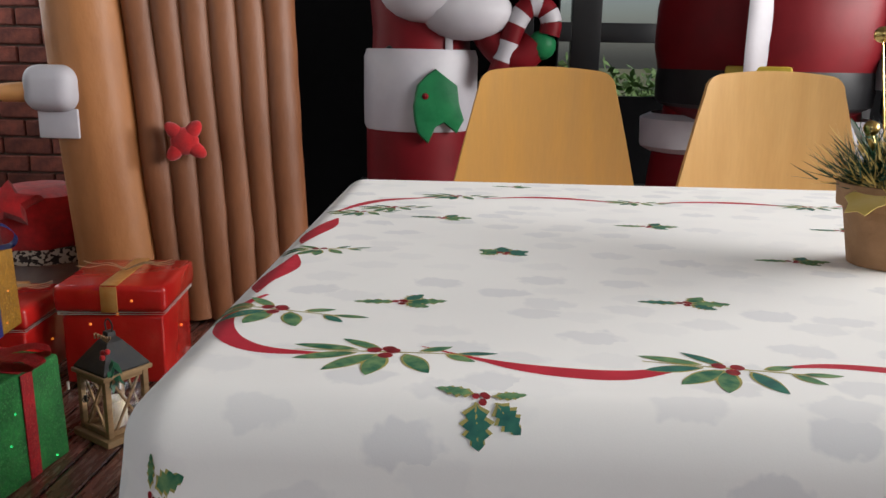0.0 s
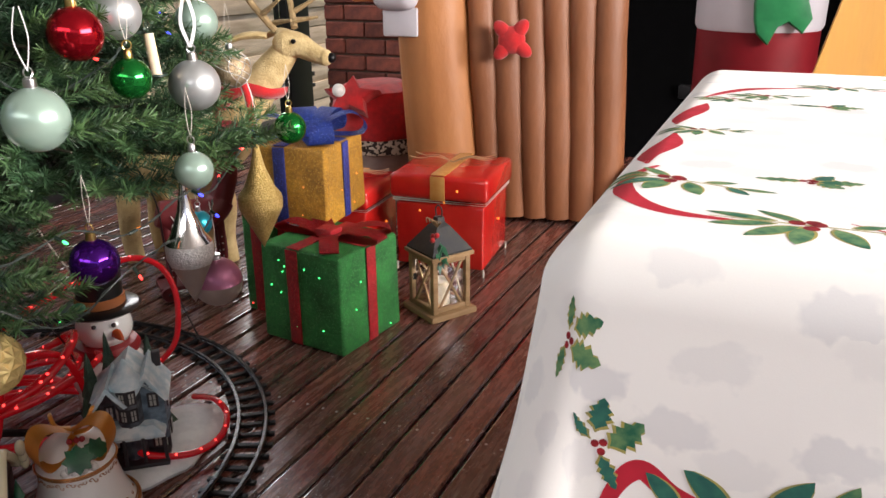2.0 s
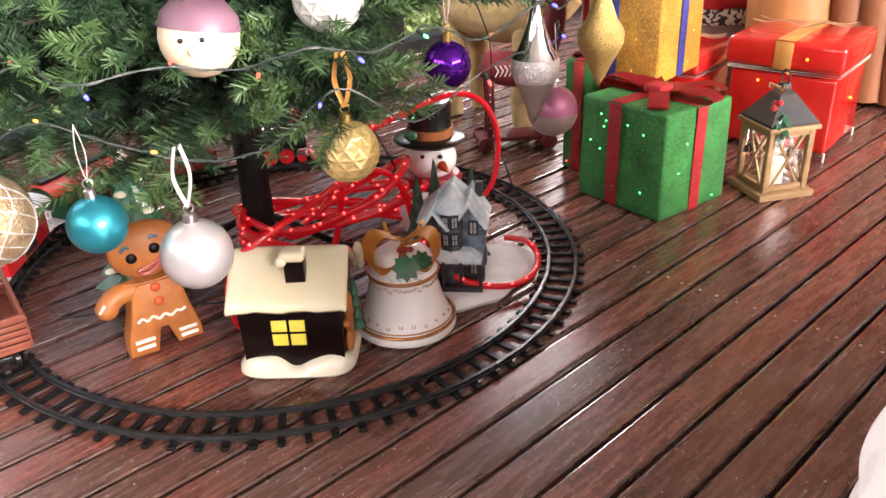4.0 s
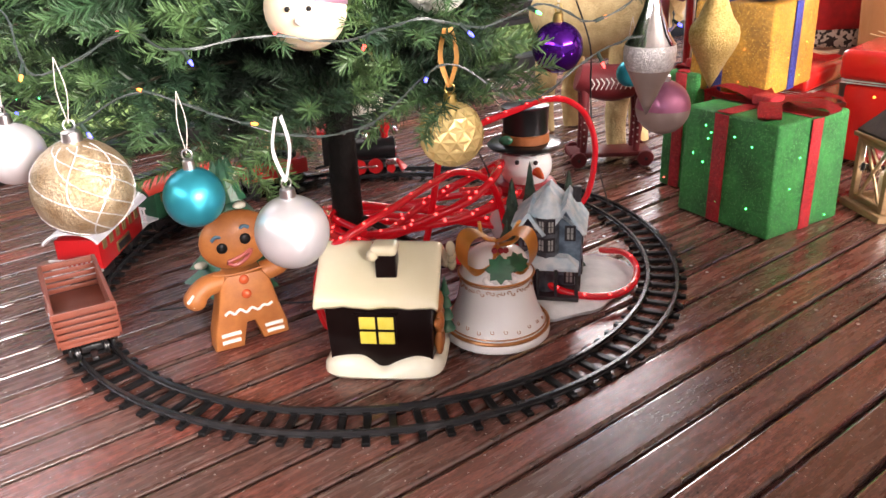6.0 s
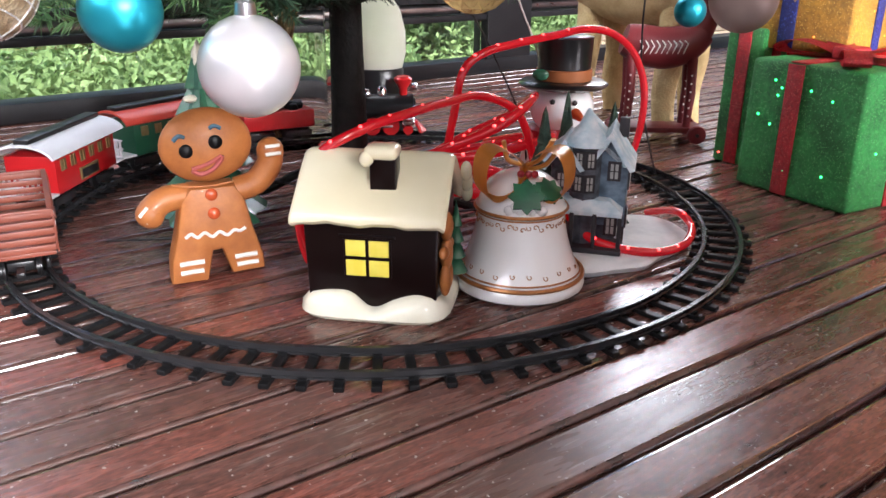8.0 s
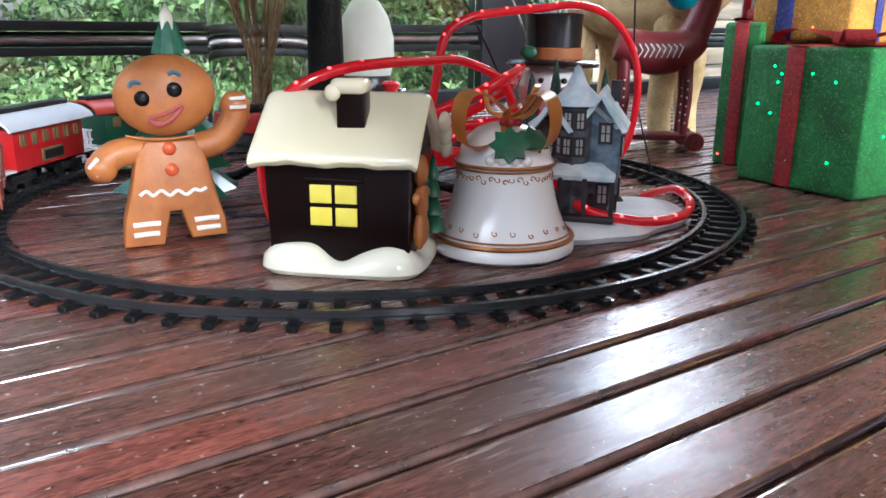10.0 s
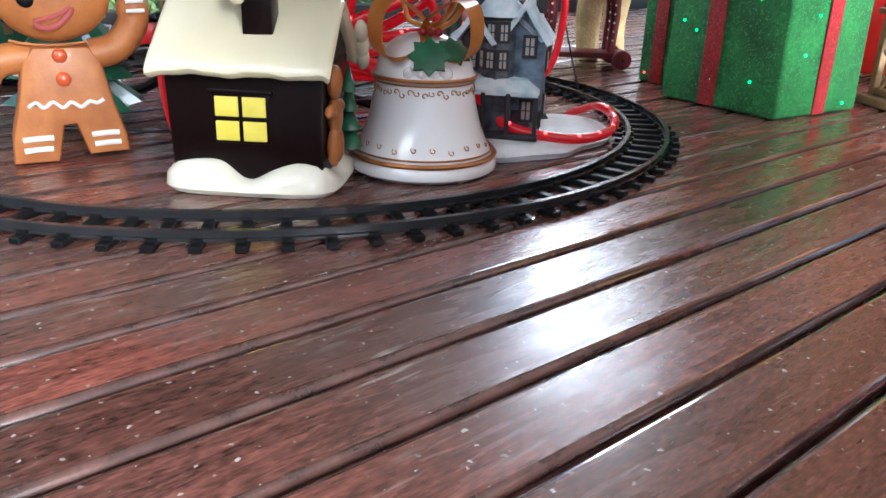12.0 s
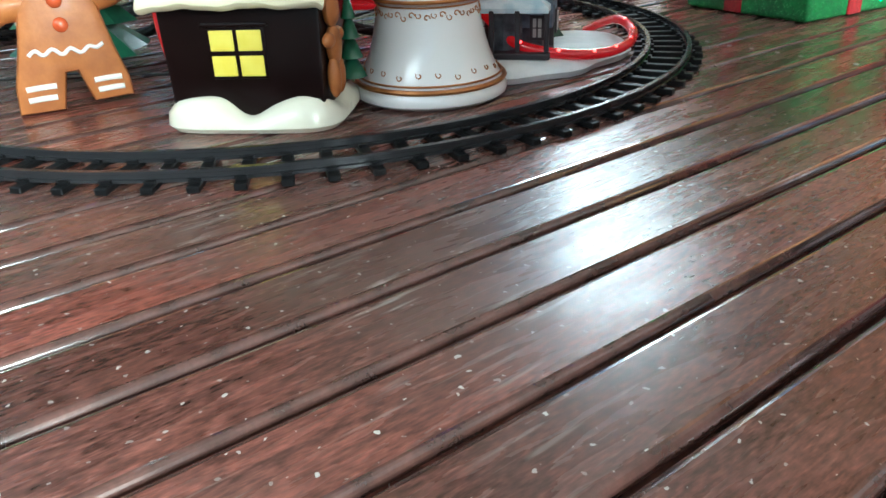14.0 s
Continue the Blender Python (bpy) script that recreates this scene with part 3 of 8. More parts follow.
def tube(bm, path, radius, n=8, closed=False, index=0, taper=None, flat=1.0):
    """A round tube along a line of points. taper(k): a factor on the radius at 0..1; flat: the section's height to its width."""
    path = [Vector(q) for q in path]
    rings, up = [], Vector((0, 0, 1))
    count = len(path)
    normal = None
    for i, p in enumerate(path):
        a = path[(i - 1) % count] if closed or i else path[i]
        b = path[(i + 1) % count] if closed or i < count - 1 else path[i]
        d = (b - a).normalized()
        if normal is None:
            normal = d.orthogonal().normalized() if abs(d.z) > 0.9 else d.cross(up).normalized()
        normal = (normal - d * normal.dot(d)).normalized()
        side = d.cross(normal)
        r = radius * (taper(i / max(count - 1, 1)) if taper else 1)
        rings.append([bm.verts.new(p + normal * (r * math.cos(2 * math.pi * k / n)) + side * (r * flat * math.sin(2 * math.pi * k / n))) for k in range(n)])
    faces = []
    for i in range(count if closed else count - 1):
        a, b = rings[i], rings[(i + 1) % count]
        for k in range(n):
            faces.append(bm.faces.new((a[k], a[(k + 1) % n], b[(k + 1) % n], b[k])))
    if not closed:
        faces += [bm.faces.new(rings[0][::-1]), bm.faces.new(rings[-1])]
    slot(faces, index)
    return [v for r in rings for v in r]


def slab(bm, outline, thick, m=None, index=0, bevel=0.0):
    """A flat outline in x, y with a thickness in z, from z = 0 up."""
    vs = [bm.verts.new((x, y, 0)) for x, y in outline]
    f = bm.faces.new(vs)
    r = bmesh.ops.extrude_face_region(bm, geom=[f])
    top = [v for v in r["geom"] if isinstance(v, bmesh.types.BMVert)]
    bmesh.ops.translate(bm, vec=(0, 0, thick), verts=top)
    allv = vs + top
    if bevel:
        es = [e for v in top for e in v.link_edges if e.other_vert(v) in top]
        rb = bmesh.ops.bevel(bm, geom=list(set(es)), offset=bevel, segments=2, affect="EDGES", profile=0.5)
        allv = list({v for v in allv if v.is_valid} | {v for q in rb["faces"] for v in q.verts})
    faces = list({q for v in allv for q in v.link_faces})
    slot(faces, index)
    if m is not None:
        bmesh.ops.transform(bm, matrix=m, verts=allv)
    return allv


def fast_mesh(name, verts, faces, materials, parent=None, slots=None, smooth=False, label=""):
    me = bpy.data.meshes.new(name)
    me.from_pydata(verts, [], faces)
    for m in materials:
        me.materials.append(m)
    if slots is not None:
        me.polygons.foreach_set("material_index", slots)
    if smooth:
        me.shade_smooth()
    ob = new(name, me)
    if parent:
        ob.parent = parent
    return tagged(ob, label)


STAND = pose(0, 0, 0, 90)  # turns a slab drawn in x, y to stand upright facing -y

# ---- the covered deck and what closes it ----
GLAZED_X, BACK_Y, FRONT_Y, SIDE_X, CEILING_Z = -2.75, 3.85, -2.6, 4.2, 2.6
BOARD, PITCH, LEAN_X = 0.0690, 0.0735, 0.034  # board width, spacing, drift in x for each metre of y

# near-black slab: the shade seen through the board gaps is its colour
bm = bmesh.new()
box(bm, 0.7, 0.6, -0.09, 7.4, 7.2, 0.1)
part("ground", bm, M["underdeck"], label="near-black ground sheet below the deck boards, shade put into its colour", smooth=False)["kind"] = "structure"
ground_ob = bpy.data.objects["ground"]
tagged(ground_ob, category="ground")

bm = bmesh.new()
box(bm, 0, 0, -1.0, 400, 400, 0.1)
garden = part("garden_ground", bm, M["lawn"], label="garden ground of grass and earth outside the deck", smooth=False)
tagged(garden, category="ground", kind="structure")

bm = bmesh.new()
box(bm, 0.7, 0.6, CEILING_Z + 0.05, 7.4, 7.2, 0.1)
tagged(part("ceiling", bm, M["ceiling"], label="plain pale ceiling over the deck", smooth=False), category="ceiling", kind="structure")


def brick_wall():
    """Red brick wall: mortar backing with single bricks on its face."""
    x0, x1 = -2.42, -0.98
    wall = new("wall_brick")
    wall.matrix_basis = pose(x0, BACK_Y, 0)
    tagged(wall, "red brick wall with dark recessed mortar joints", "wall", kind="structure")
    bm = bmesh.new()
    box(bm, (x1 - x0) / 2, 0.11, CEILING_Z / 2, x1 - x0, 0.2, CEILING_Z)
    part("mortar", bm, M["mortar"], wall, smooth=False)
    made = []
    course, length = 0.086, 0.240
    for row in range(15):
        z = 0.045 + row * course
        off = 0.12 if row % 2 else 0.0
        i = 0
        while True:
            x = -off + i * length
            a, b = max(x + 0.005, 0), min(x + length - 0.005, x1 - x0)
            i += 1
            if a > x1 - x0 - 0.02:
                break
            if b - a < 0.03:
                continue
            made.append((a, b, z))
    meshes = {}
    for a, b, z in made:
        key = round(b - a, 3)
        if key not in meshes:
            bm = bmesh.new()
            box(bm, 0, 0, 0, b - a, 0.03, 0.076, 0.006, seg=1)
            me = bpy.data.meshes.new("brick")
            bm.to_mesh(me)
            bm.free()
            me.materials.append(M["brick"])
            meshes[key] = me
        ob = new("brick", meshes[key])
        ob.parent = wall
        ob.location = ((a + b) / 2, 0.004 + random.uniform(-0.003, 0.003), z)
    return wall


def glazed_side():
    """Black framed glazing along the garden side: sill, low rail, mullions, head, and panes."""
    side = new("window_garden_side")
    tagged(side, "black framed glazing with a low rail facing a green garden", "window", kind="structure")
    x = GLAZED_X
    bm = bmesh.new()
    box(bm, x, 0.77, 0.0265, 0.10, 6.84, 0.053, 0.004)
    part("window_sill", bm, M["black_metal"], side, "black bottom channel")
    bm = bmesh.new()
    box(bm, x, 0.77, 0.272, 0.07, 6.84, 0.026, 0.004)
    box(bm, x, 0.77, 0.205, 0.07, 6.84, 0.022, 0.004)
    part("window_frame", bm, M["black_metal"], side, "black double rail")
    bm = bmesh.new()
    tube(bm, [(x, -2.6, 0.237), (x, 4.0, 0.237)], 0.020, 14)
    part("handrail", bm, M["steel"], side, "dull steel tube between the black rails")
    bm = bmesh.new()
    box(bm, x, 0.77, 2.5, 0.1, 6.84, 0.2)
    part("window_head", bm, M["black_metal"], side)
    for y, w in ((-2.5, 0.11), (-0.55, 0.11), (2.23, 0.22), (4.03, 0.23)):
        bm = bmesh.new()
        box(bm, x, y, 1.3, 0.09, w, 2.6, 0.005)
        part("mullion", bm, M["black_metal"], side)
    for a, b in ((-2.45, -0.6), (-0.5, 2.12), (2.34, 3.91)):
        for z0, z1 in ((0.053, 0.194), (0.285, 2.4)):
            bm = bmesh.new()
            box(bm, x, (a + b) / 2, (z0 + z1) / 2, 0.006, b - a, z1 - z0)
            pane = part("pane", bm, M["glass"], side, smooth=False)
            pane.visible_shadow = False
    return side


def back_glazing():
    """Dark framed doors at the back; near-black panels stand for the unlit interior, one bay looks through to the
    garden.
    """
    wall = new("wall_back")
    tagged(wall, "black framed glazed doors before near-black panels standing for an unlit room", "wall", kind="structure")
    y = BACK_Y
    x0 = -0.98
    # near-black panels paint the shade of an unlit room; two panes of one bay look through to the garden
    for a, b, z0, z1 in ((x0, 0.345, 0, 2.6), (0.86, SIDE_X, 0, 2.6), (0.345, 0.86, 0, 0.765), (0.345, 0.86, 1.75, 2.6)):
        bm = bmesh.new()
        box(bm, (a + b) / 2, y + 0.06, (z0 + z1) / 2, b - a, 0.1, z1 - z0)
        part("room_shade_panel", bm, M["room_shade"], wall, smooth=False)
    for a, b, z0, z1 in ((0.408, 0.540, 0.765, 1.75), (0.345, 0.352, 0.765, 1.75), (0.852, 0.86, 0.765, 1.75), (0.352, 0.408, 1.010, 1.095), (0.540, 0.852, 1.010, 1.095)):
        bm = bmesh.new()
        box(bm, (a + b) / 2, y + 0.01, (z0 + z1) / 2, b - a, 0.08, z1 - z0, 0.003)
        part("window_frame", bm, M["black_metal"], wall)
    for a, b, z0, z1 in ((0.352, 0.408, 0.765, 1.010), (0.352, 0.408, 1.095, 1.75), (0.540, 0.852, 0.765, 1.010), (0.540, 0.852, 1.095, 1.75)):
        bm = bmesh.new()
        box(bm, (a + b) / 2, y + 0.03, (z0 + z1) / 2, b - a, 0.006, z1 - z0)
        part("pane", bm, M["glass"], wall, smooth=False).visible_shadow = False
    for x in (-0.15, 0.2, 1.75, 2.4):
        bm = bmesh.new()
        box(bm, x, y - 0.01, 1.3, 0.07, 0.05, 2.6, 0.004)
        part("mullion", bm, M["black_metal"], wall)
    bm = bmesh.new()
    box(bm, 1.79, y - 0.01, 0.33, 4.7, 0.04, 0.06, 0.004)
    part("door_rail", bm, M["black_metal"], wall)
    return wall


brick_wall()
glazed_side()
back_glazing()

# plain walls added out of view to close the deck, an opening in each; the front one stands high to hold light back
for name, cx, cy, sx, sy, cz, sz in (("wall_front_low", 0.7, FRONT_Y, 7.0, 0.12, 0.8, 1.6), ("wall_front_head", 0.7, FRONT_Y, 7.0, 0.12, 2.5, 0.2),
                                     ("wall_side_low", SIDE_X, 0.65, 0.12, 6.4, 0.15, 0.3), ("wall_side_head", SIDE_X, 0.65, 0.12, 6.4, 2.5, 0.2)):
    bm = bmesh.new()
    box(bm, cx, cy, cz, sx, sy, sz)
    tagged(part(name, bm, M["render_wall"], label="plain charcoal wall added out of view", smooth=False), category="wall", kind="structure")


def foliage(name, clumps, label, category, leaf=0.09, per=240, seed=3):
    """Garden greenery: clumps of many small leaves with gaps between them, on stems."""
    rng = np.random.default_rng(seed)
    vs, fs = [], []
    for cx, cy, cz, r in clumps:
        n = per
        d = rng.normal(size=(n, 3))
        d /= np.linalg.norm(d, axis=1)[:, None]
        p = np.array([cx, cy, cz]) + d * (r * rng.uniform(0.45, 1.05, (n, 1))) * np.array([1, 1, 0.8])
        a = rng.normal(size=(n, 3))
        a /= np.linalg.norm(a, axis=1)[:, None]
        b = np.cross(a, rng.normal(size=(n, 3)))
        b /= np.linalg.norm(b, axis=1)[:, None]
        s = leaf * rng.uniform(0.6, 1.3, (n, 1))
        k = len(vs)
        quad = np.stack([p - a * s, p + b * s * 0.45, p + a * s, p - b * s * 0.45], 1).reshape(-1, 3)
        vs += quad.tolist()
        fs += [(k + 4 * i, k + 4 * i + 1, k + 4 * i + 2, k + 4 * i + 3) for i in range(n)]
    ob = fast_mesh(name, vs, fs, [M["leaf_out"]])
    return tagged(ob, label, category, kind="stuff")


rng = random.Random(5)
foliage("garden_trees", [(rng.uniform(-11, -7.5), rng.uniform(-3, 9), rng.uniform(-0.8, 3.4), rng.uniform(0.5, 0.9)) for _ in range(170)],
        "dense green garden trees outside the glazing", "trees", 0.055, 900, 3)
foliage("garden_shrubs", [(rng.uniform(-6.2, -4.6), rng.uniform(-1, 5.5), rng.uniform(-1.0, -0.25), rng.uniform(0.3, 0.5)) for _ in range(60)],
        "low green shrubs outside the glazing", "shrubs", 0.032, 700, 4)
foliage("back_garden_shrub", [(rng.uniform(0.8, 3.2), rng.uniform(6.5, 7.5), rng.uniform(-0.4, 1.0), rng.uniform(0.2, 0.4)) for _ in range(26)],
        "green shrub in the garden behind the glazed doors", "shrub", 0.045, 300, 6)


def sleeper_fence():
    """Stacked pale timbers outside the glazing."""
    f = thing("timber_fence", -4.2, 3.6, -0.98, 0, "stacked pale timber sleeper fence outside the glazing", "fence")
    for i in range(15):
        bm = bmesh.new()
        box(bm, random.uniform(-0.015, 0.015), 2.3, 0.09 + i * 0.165, 0.09, 3.0, 0.159, 0.008)
        part("timber", bm, M["fence"], f)
    for y in (1.0, 3.5):
        bm = bmesh.new()
        box(bm, 0.07, y, 1.15, 0.05, 0.1, 2.3, 0.004)
        part("post", bm, M["fence"], f)
    return f


sleeper_fence()

# ---- table, cloth and chairs ----
TX0, TX1, TY0, TY1, TZ = -0.194, 1.55, 0.49, 1.285, 0.742
DROP = 0.46


def drape(u, v, lift=0.0):
    """The cloth laid flat, (u, v) in metres, taken over the table: level on top, turned down over rounded edges, fuller at the corners, with soft folds."""
    r = 0.036
    lift *= 0.15 if TX0 < u < TX1 and TY0 < v < TY1 else 0.35
    cx, cy = min(max(u, TX0), TX1), min(max(v, TY0), TY1)
    ex, ey = u - cx, v - cy
    d = math.hypot(ex, ey)
    if d < 1e-9:
        return Vector((u, v, TZ + lift + 0.0006 * math.sin(u * 19) * math.sin(v * 23)))
    nx, ny = ex / d, ey / d
    arc = r * math.pi / 2
    corner = (2 * abs(nx * ny))
    if d < arc:
        a = d / r
        out, down = r * math.sin(a), r * (1 - math.cos(a))
        normal = (math.sin(a), math.cos(a))
    else:
        s = d - arc
        flare = 0.120 + 0.045 * corner ** 1.2
        wave = (0.012 * math.sin((u + v * 1.3) * 17) + 0.006 * math.sin((u - v) * 31 + 1)) * min(1, s / 0.3) ** 1.5 * (1 - 0.6 * corner)
        out, down = r + flare * s + wave, r + s * (0.99 - 0.10 * corner)
        normal = (1, 0.05)
    return Vector((cx + nx * (out + lift * normal[0]), cy + ny * (out + lift * normal[0]), TZ - down + lift * normal[1]))


def tablecloth():
    cloth = thing("tablecloth", 0, 0, 0, 0, "white cotton tablecloth printed with red ribbon and holly sprigs", "tablecloth")
    us = np.arange(TX0 - DROP, TX1 + DROP + 0.001, 0.006)
    vs_ = np.arange(TY0 - DROP, TY1 + DROP + 0.001, 0.006)
    verts = [tuple(drape(u, v)) for v in vs_ for u in us]
    n = len(us)
    faces = [(j * n + i, j * n + i + 1, (j + 1) * n + i + 1, (j + 1) * n + i) for j in range(len(vs_) - 1) for i in range(n - 1)]
    body = fast_mesh("cloth", verts, faces, [M["cloth"]], cloth, smooth=True)
    layer = body.data.uv_layers.new(name="weave")
    flat = np.array([(u, v) for v in vs_ for u in us], dtype=np.float32)
    layer.data.foreach_set("uv", flat[np.array(faces).ravel()].ravel())
    so = body.modifiers.new("thickness", "SOLIDIFY")
    so.thickness, so.offset = 0.0012, -1

    def printed(name, shapes, materials, label=""):
        """Flat printed shapes: (outline in u, v; slot; lift); each outline is filled by a fan from its middle."""
        pv, pf, ps = [], [], []
        for outline, index, lift in shapes:
            # the border sits a little way in from the edge
            outline = [(a, b + 0.011 * min(1, max(0, (b - 0.46) / 0.06))) for a, b in outline]
            k = len(pv)
            mu, mv = sum(p[0] for p in outline) / len(outline), sum(p[1] for p in outline) / len(outline)
            m = len(outline)
            if m == 4:
                pv += [tuple(drape(a, b, lift)) for a, b in outline]
                pf.append((k, k + 1, k + 2, k + 3))
                ps.append(index)
                continue
            pv.append(tuple(drape(mu, mv, lift)))
            for share in (0.33, 0.67, 1.0):
                pv += [tuple(drape(mu + (a - mu) * share, mv + (b - mv) * share, lift)) for a, b in outline]
            for i in range(m):
                j = (i + 1) % m
                pf.append((k, k + 1 + i, k + 1 + j))
                for row in (0, m):
                    pf.append((k + 1 + row + i, k + 1 + row + m + i, k + 1 + row + m + j, k + 1 + row + j))
                ps += [index] * 3
        return fast_mesh(name, pv, pf, materials, cloth, ps, smooth=True, label=label)

    def band(points, width, lift=0.0009, index=0):
        """A ribbon along a line in u, v, whose width changes: quads as outlines of four."""
        line = smooth_path([(a, b, w) for (a, b), w in zip(points, width)], 10)
        out, edge = [], []
        for i, p in enumerate(line):
            d = line[min(i + 1, len(line) - 1)] - line[max(i - 1, 0)]
            d = Vector((d.x, d.y)).normalized()
            h = max(p.z, 0.0007) / 2
            edge.append(((p.x - d.y * h, p.y + d.x * h), (p.x + d.y * h, p.y - d.x * h)))
        for (a, b), (c, e) in zip(edge, edge[1:]):
            rows = 4 if math.dist(a, b) > 0.006 else 1
            for k in range(rows):
                p, q = k / rows, (k + 1) / rows
                out.append(([(a[0] + (b[0] - a[0]) * p, a[1] + (b[1] - a[1]) * p), (c[0] + (e[0] - c[0]) * p, c[1] + (e[1] - c[1]) * p),
                             (c[0] + (e[0] - c[0]) * q, c[1] + (e[1] - c[1]) * q), (a[0] + (b[0] - a[0]) * q, a[1] + (b[1] - a[1]) * q)], index, lift))
        return out

    def holly_leaf(u, v, ang, length, width, spiky=True, index=0, lift=0.0016):
        side = []
        steps = 9
        for i in range(steps + 1):
            t = i / steps
            w = width * math.sin(math.pi * min(1, t * 0.96 + 0.02)) ** 0.8 * (1 - 0.25 * t)
            if spiky and i % 2 == 0 and 0 < i < steps:
                w *= 1.5
            elif spiky:
                w *= 0.85
            side.append((t * length, w))
        pts = [(a, b) for a, b in side] + [(a, -b) for a, b in reversed(side[1:-1])]
        c, s = math.cos(ang), math.sin(ang)
        return ([(u + a * c - b * s, v + a * s + b * c) for a, b in pts], index, lift)

    def disc(u, v, r, index, lift=0.0017):
        return ([(u + r * math.cos(k * 0.698), v + r * math.sin(k * 0.698)) for k in range(9)], index, lift)

    def sprig(u, v, ang, size, leaves, berries=3, spiky=True, rng=random.Random(1)):
        shapes = []
        if not spiky:
            c, s = math.cos(ang) * size, math.sin(ang) * size
            shapes += band([(u - 0.85 * c, v - 0.85 * s), (u, v), (u + 0.8 * c, v + 0.8 * s)], [0.001, 0.0018, 0.001], 0.0011, 1)
        for a, l, w, off in leaves:
            x, y = u + off[0] * size * math.cos(ang) - off[1] * size * math.sin(ang), v + off[0] * size * math.sin(ang) + off[1] * size * math.cos(ang)
            o = holly_leaf(x, y, ang + a, l * size, w * size, spiky, 1, 0.0012)
            i = holly_leaf(x + 0.002 * math.cos(ang + a), y + 0.002 * math.sin(ang + a), ang + a, l * size * 0.95, w * size * 0.80, spiky, rng.choice((0, 0, 3)), 0.0015)
            shapes += [o, i]
            c, s = math.cos(ang + a), math.sin(ang + a)
            shapes += band([(x, y), (x + c * l * size * 0.9, y + s * l * size * 0.9)], [0.0013, 0.0008], 0.0014, 1)
        for k in range(berries):
            bx = u + 0.10 * size * math.cos(ang + k * 2.3 + 0.4)
            by = v + 0.10 * size * math.sin(ang + k * 2.3 + 0.4)
            shapes.append(disc(bx, by, 0.075 * size, 2))
        return shapes

    greens = [M["print_green"], M["print_gold"], M["print_berry"], M["print_dark"]]
    long_spray = [(3.45, 0.62, 0.10, (-0.25, -0.04)), (3.85, 0.62, 0.12, (-0.05, -0.06)), (3.0, 0.65, 0.09, (-0.25, 0.05)), (2.55, 0.5, 0.085, (-0.02, 0.06)), (4.5, 0.5, 0.14, (0.0, -0.06)), (5.25, 0.5, 0.13, (0.2, -0.04)), (0.45, 0.34, 0.075, (0.35, 0.04)), (0.1, 0.4, 0.06, (0.7, 0.0)), (-0.55, 0.32, 0.08, (0.6, -0.02))]
    bough = [(0.7, 0.62, 0.15, (0.1, 0.05)), (-0.5, 0.75, 0.15, (0.1, -0.05)), (0.05, 0.7, 0.13, (0.55, 0.0)), (2.3, 0.6, 0.15, (-0.1, 0.05)), (3.9, 0.65, 0.15, (-0.1, -0.05)), (3.0, 0.6, 0.11, (-0.5, 0.02)), (-0.9, 0.55, 0.13, (0.5, -0.03)), (0.9, 0.5, 0.12, (0.6, 0.04)), (2.2, 0.5, 0.12, (-0.55, 0.04)), (4.1, 0.5, 0.12, (-0.6, -0.02)), (0.1, 0.5, 0.1, (1.0, 0.02))]
    small = [(0.05, 0.8, 0.17, (0.1, 0)), (0.8, 0.5, 0.15, (0.1, 0.08)), (3.1, 0.85, 0.12, (-0.05, 0.02)), (-0.6, 0.5, 0.15, (0.1, -0.05))]
    round_sprig = [(0.3, 0.6, 0.22, (0, 0)), (1.6, 0.55, 0.2, (0, 0)), (2.7, 0.6, 0.2, (0, 0)), (-0.4, 0.45, 0.15, (0.1, 0)), (3.5, 0.45, 0.15, (-0.1, 0))]
    hang = [(-1.5, 0.8, 0.24, (-0.1, -0.1)), (-0.9, 0.65, 0.2, (0.25, -0.1)), (0.1, 0.6, 0.1, (0.2, 0.05)), (2.9, 0.7, 0.14, (-0.1, 0.1))]

    # ribbon border: corner, near side, left side, far side
    class Runs(list):
        def __iadd__(self, shapes):
            printed("ribbon_print", shapes, [M["print_red"]], "printed red ribbon")
            return self

    ribbon = Runs()
    ribbon += band([(-0.190, 0.655), (-0.206, 0.617), (-0.203, 0.580), (-0.187, 0.550), (-0.160, 0.533), (-0.115, 0.530)], [0.003, 0.011, 0.015, 0.015, 0.011, 0.002])
    ribbon += band([(-0.060, 0.549), (-0.027, 0.531), (0.000, 0.519), (0.035, 0.512), (0.070, 0.512), (0.108, 0.524)], [0.001, 0.004, 0.010, 0.013, 0.012, 0.003])
    ribbon += band([(0.164, 0.529), (0.201, 0.535), (0.240, 0.530), (0.29, 0.515), (0.35, 0.510), (0.40, 0.520)], [0.002, 0.008, 0.011, 0.013, 0.011, 0.003])
    ribbon += band([(0.46, 0.526), (0.52, 0.534), (0.58, 0.524), (0.65, 0.512), (0.71, 0.520)], [0.002, 0.010, 0.013, 0.012, 0.003])
    ribbon += band([(0.77, 0.526), (0.83, 0.534), (0.90, 0.520), (1.0, 0.514)], [0.002, 0.014, 0.018, 0.003])
    ribbon += band([(-0.200, 0.660), (-0.205, 0.700), (-0.194, 0.745), (-0.196, 0.787)], [0.002, 0.021, 0.021, 0.003])
    ribbon += band([(-0.201, 0.835), (-0.201, 0.875), (-0.190, 0.925), (-0.186, 0.968)], [0.002, 0.020, 0.020, 0.002])
    ribbon += band([(-0.194, 1.010), (-0.172, 1.060), (-0.140, 1.100), (-0.074, 1.133)], [0.003, 0.012, 0.014, 0.002])
    for i in range(6):
        u0 = -0.012 + i * 0.235
        ribbon += band([(u0, 1.128), (u0 + 0.06, 1.142), (u0 + 0.12, 1.138), (u0 + 0.18, 1.120)], [0.002, 0.011, 0.013, 0.002])
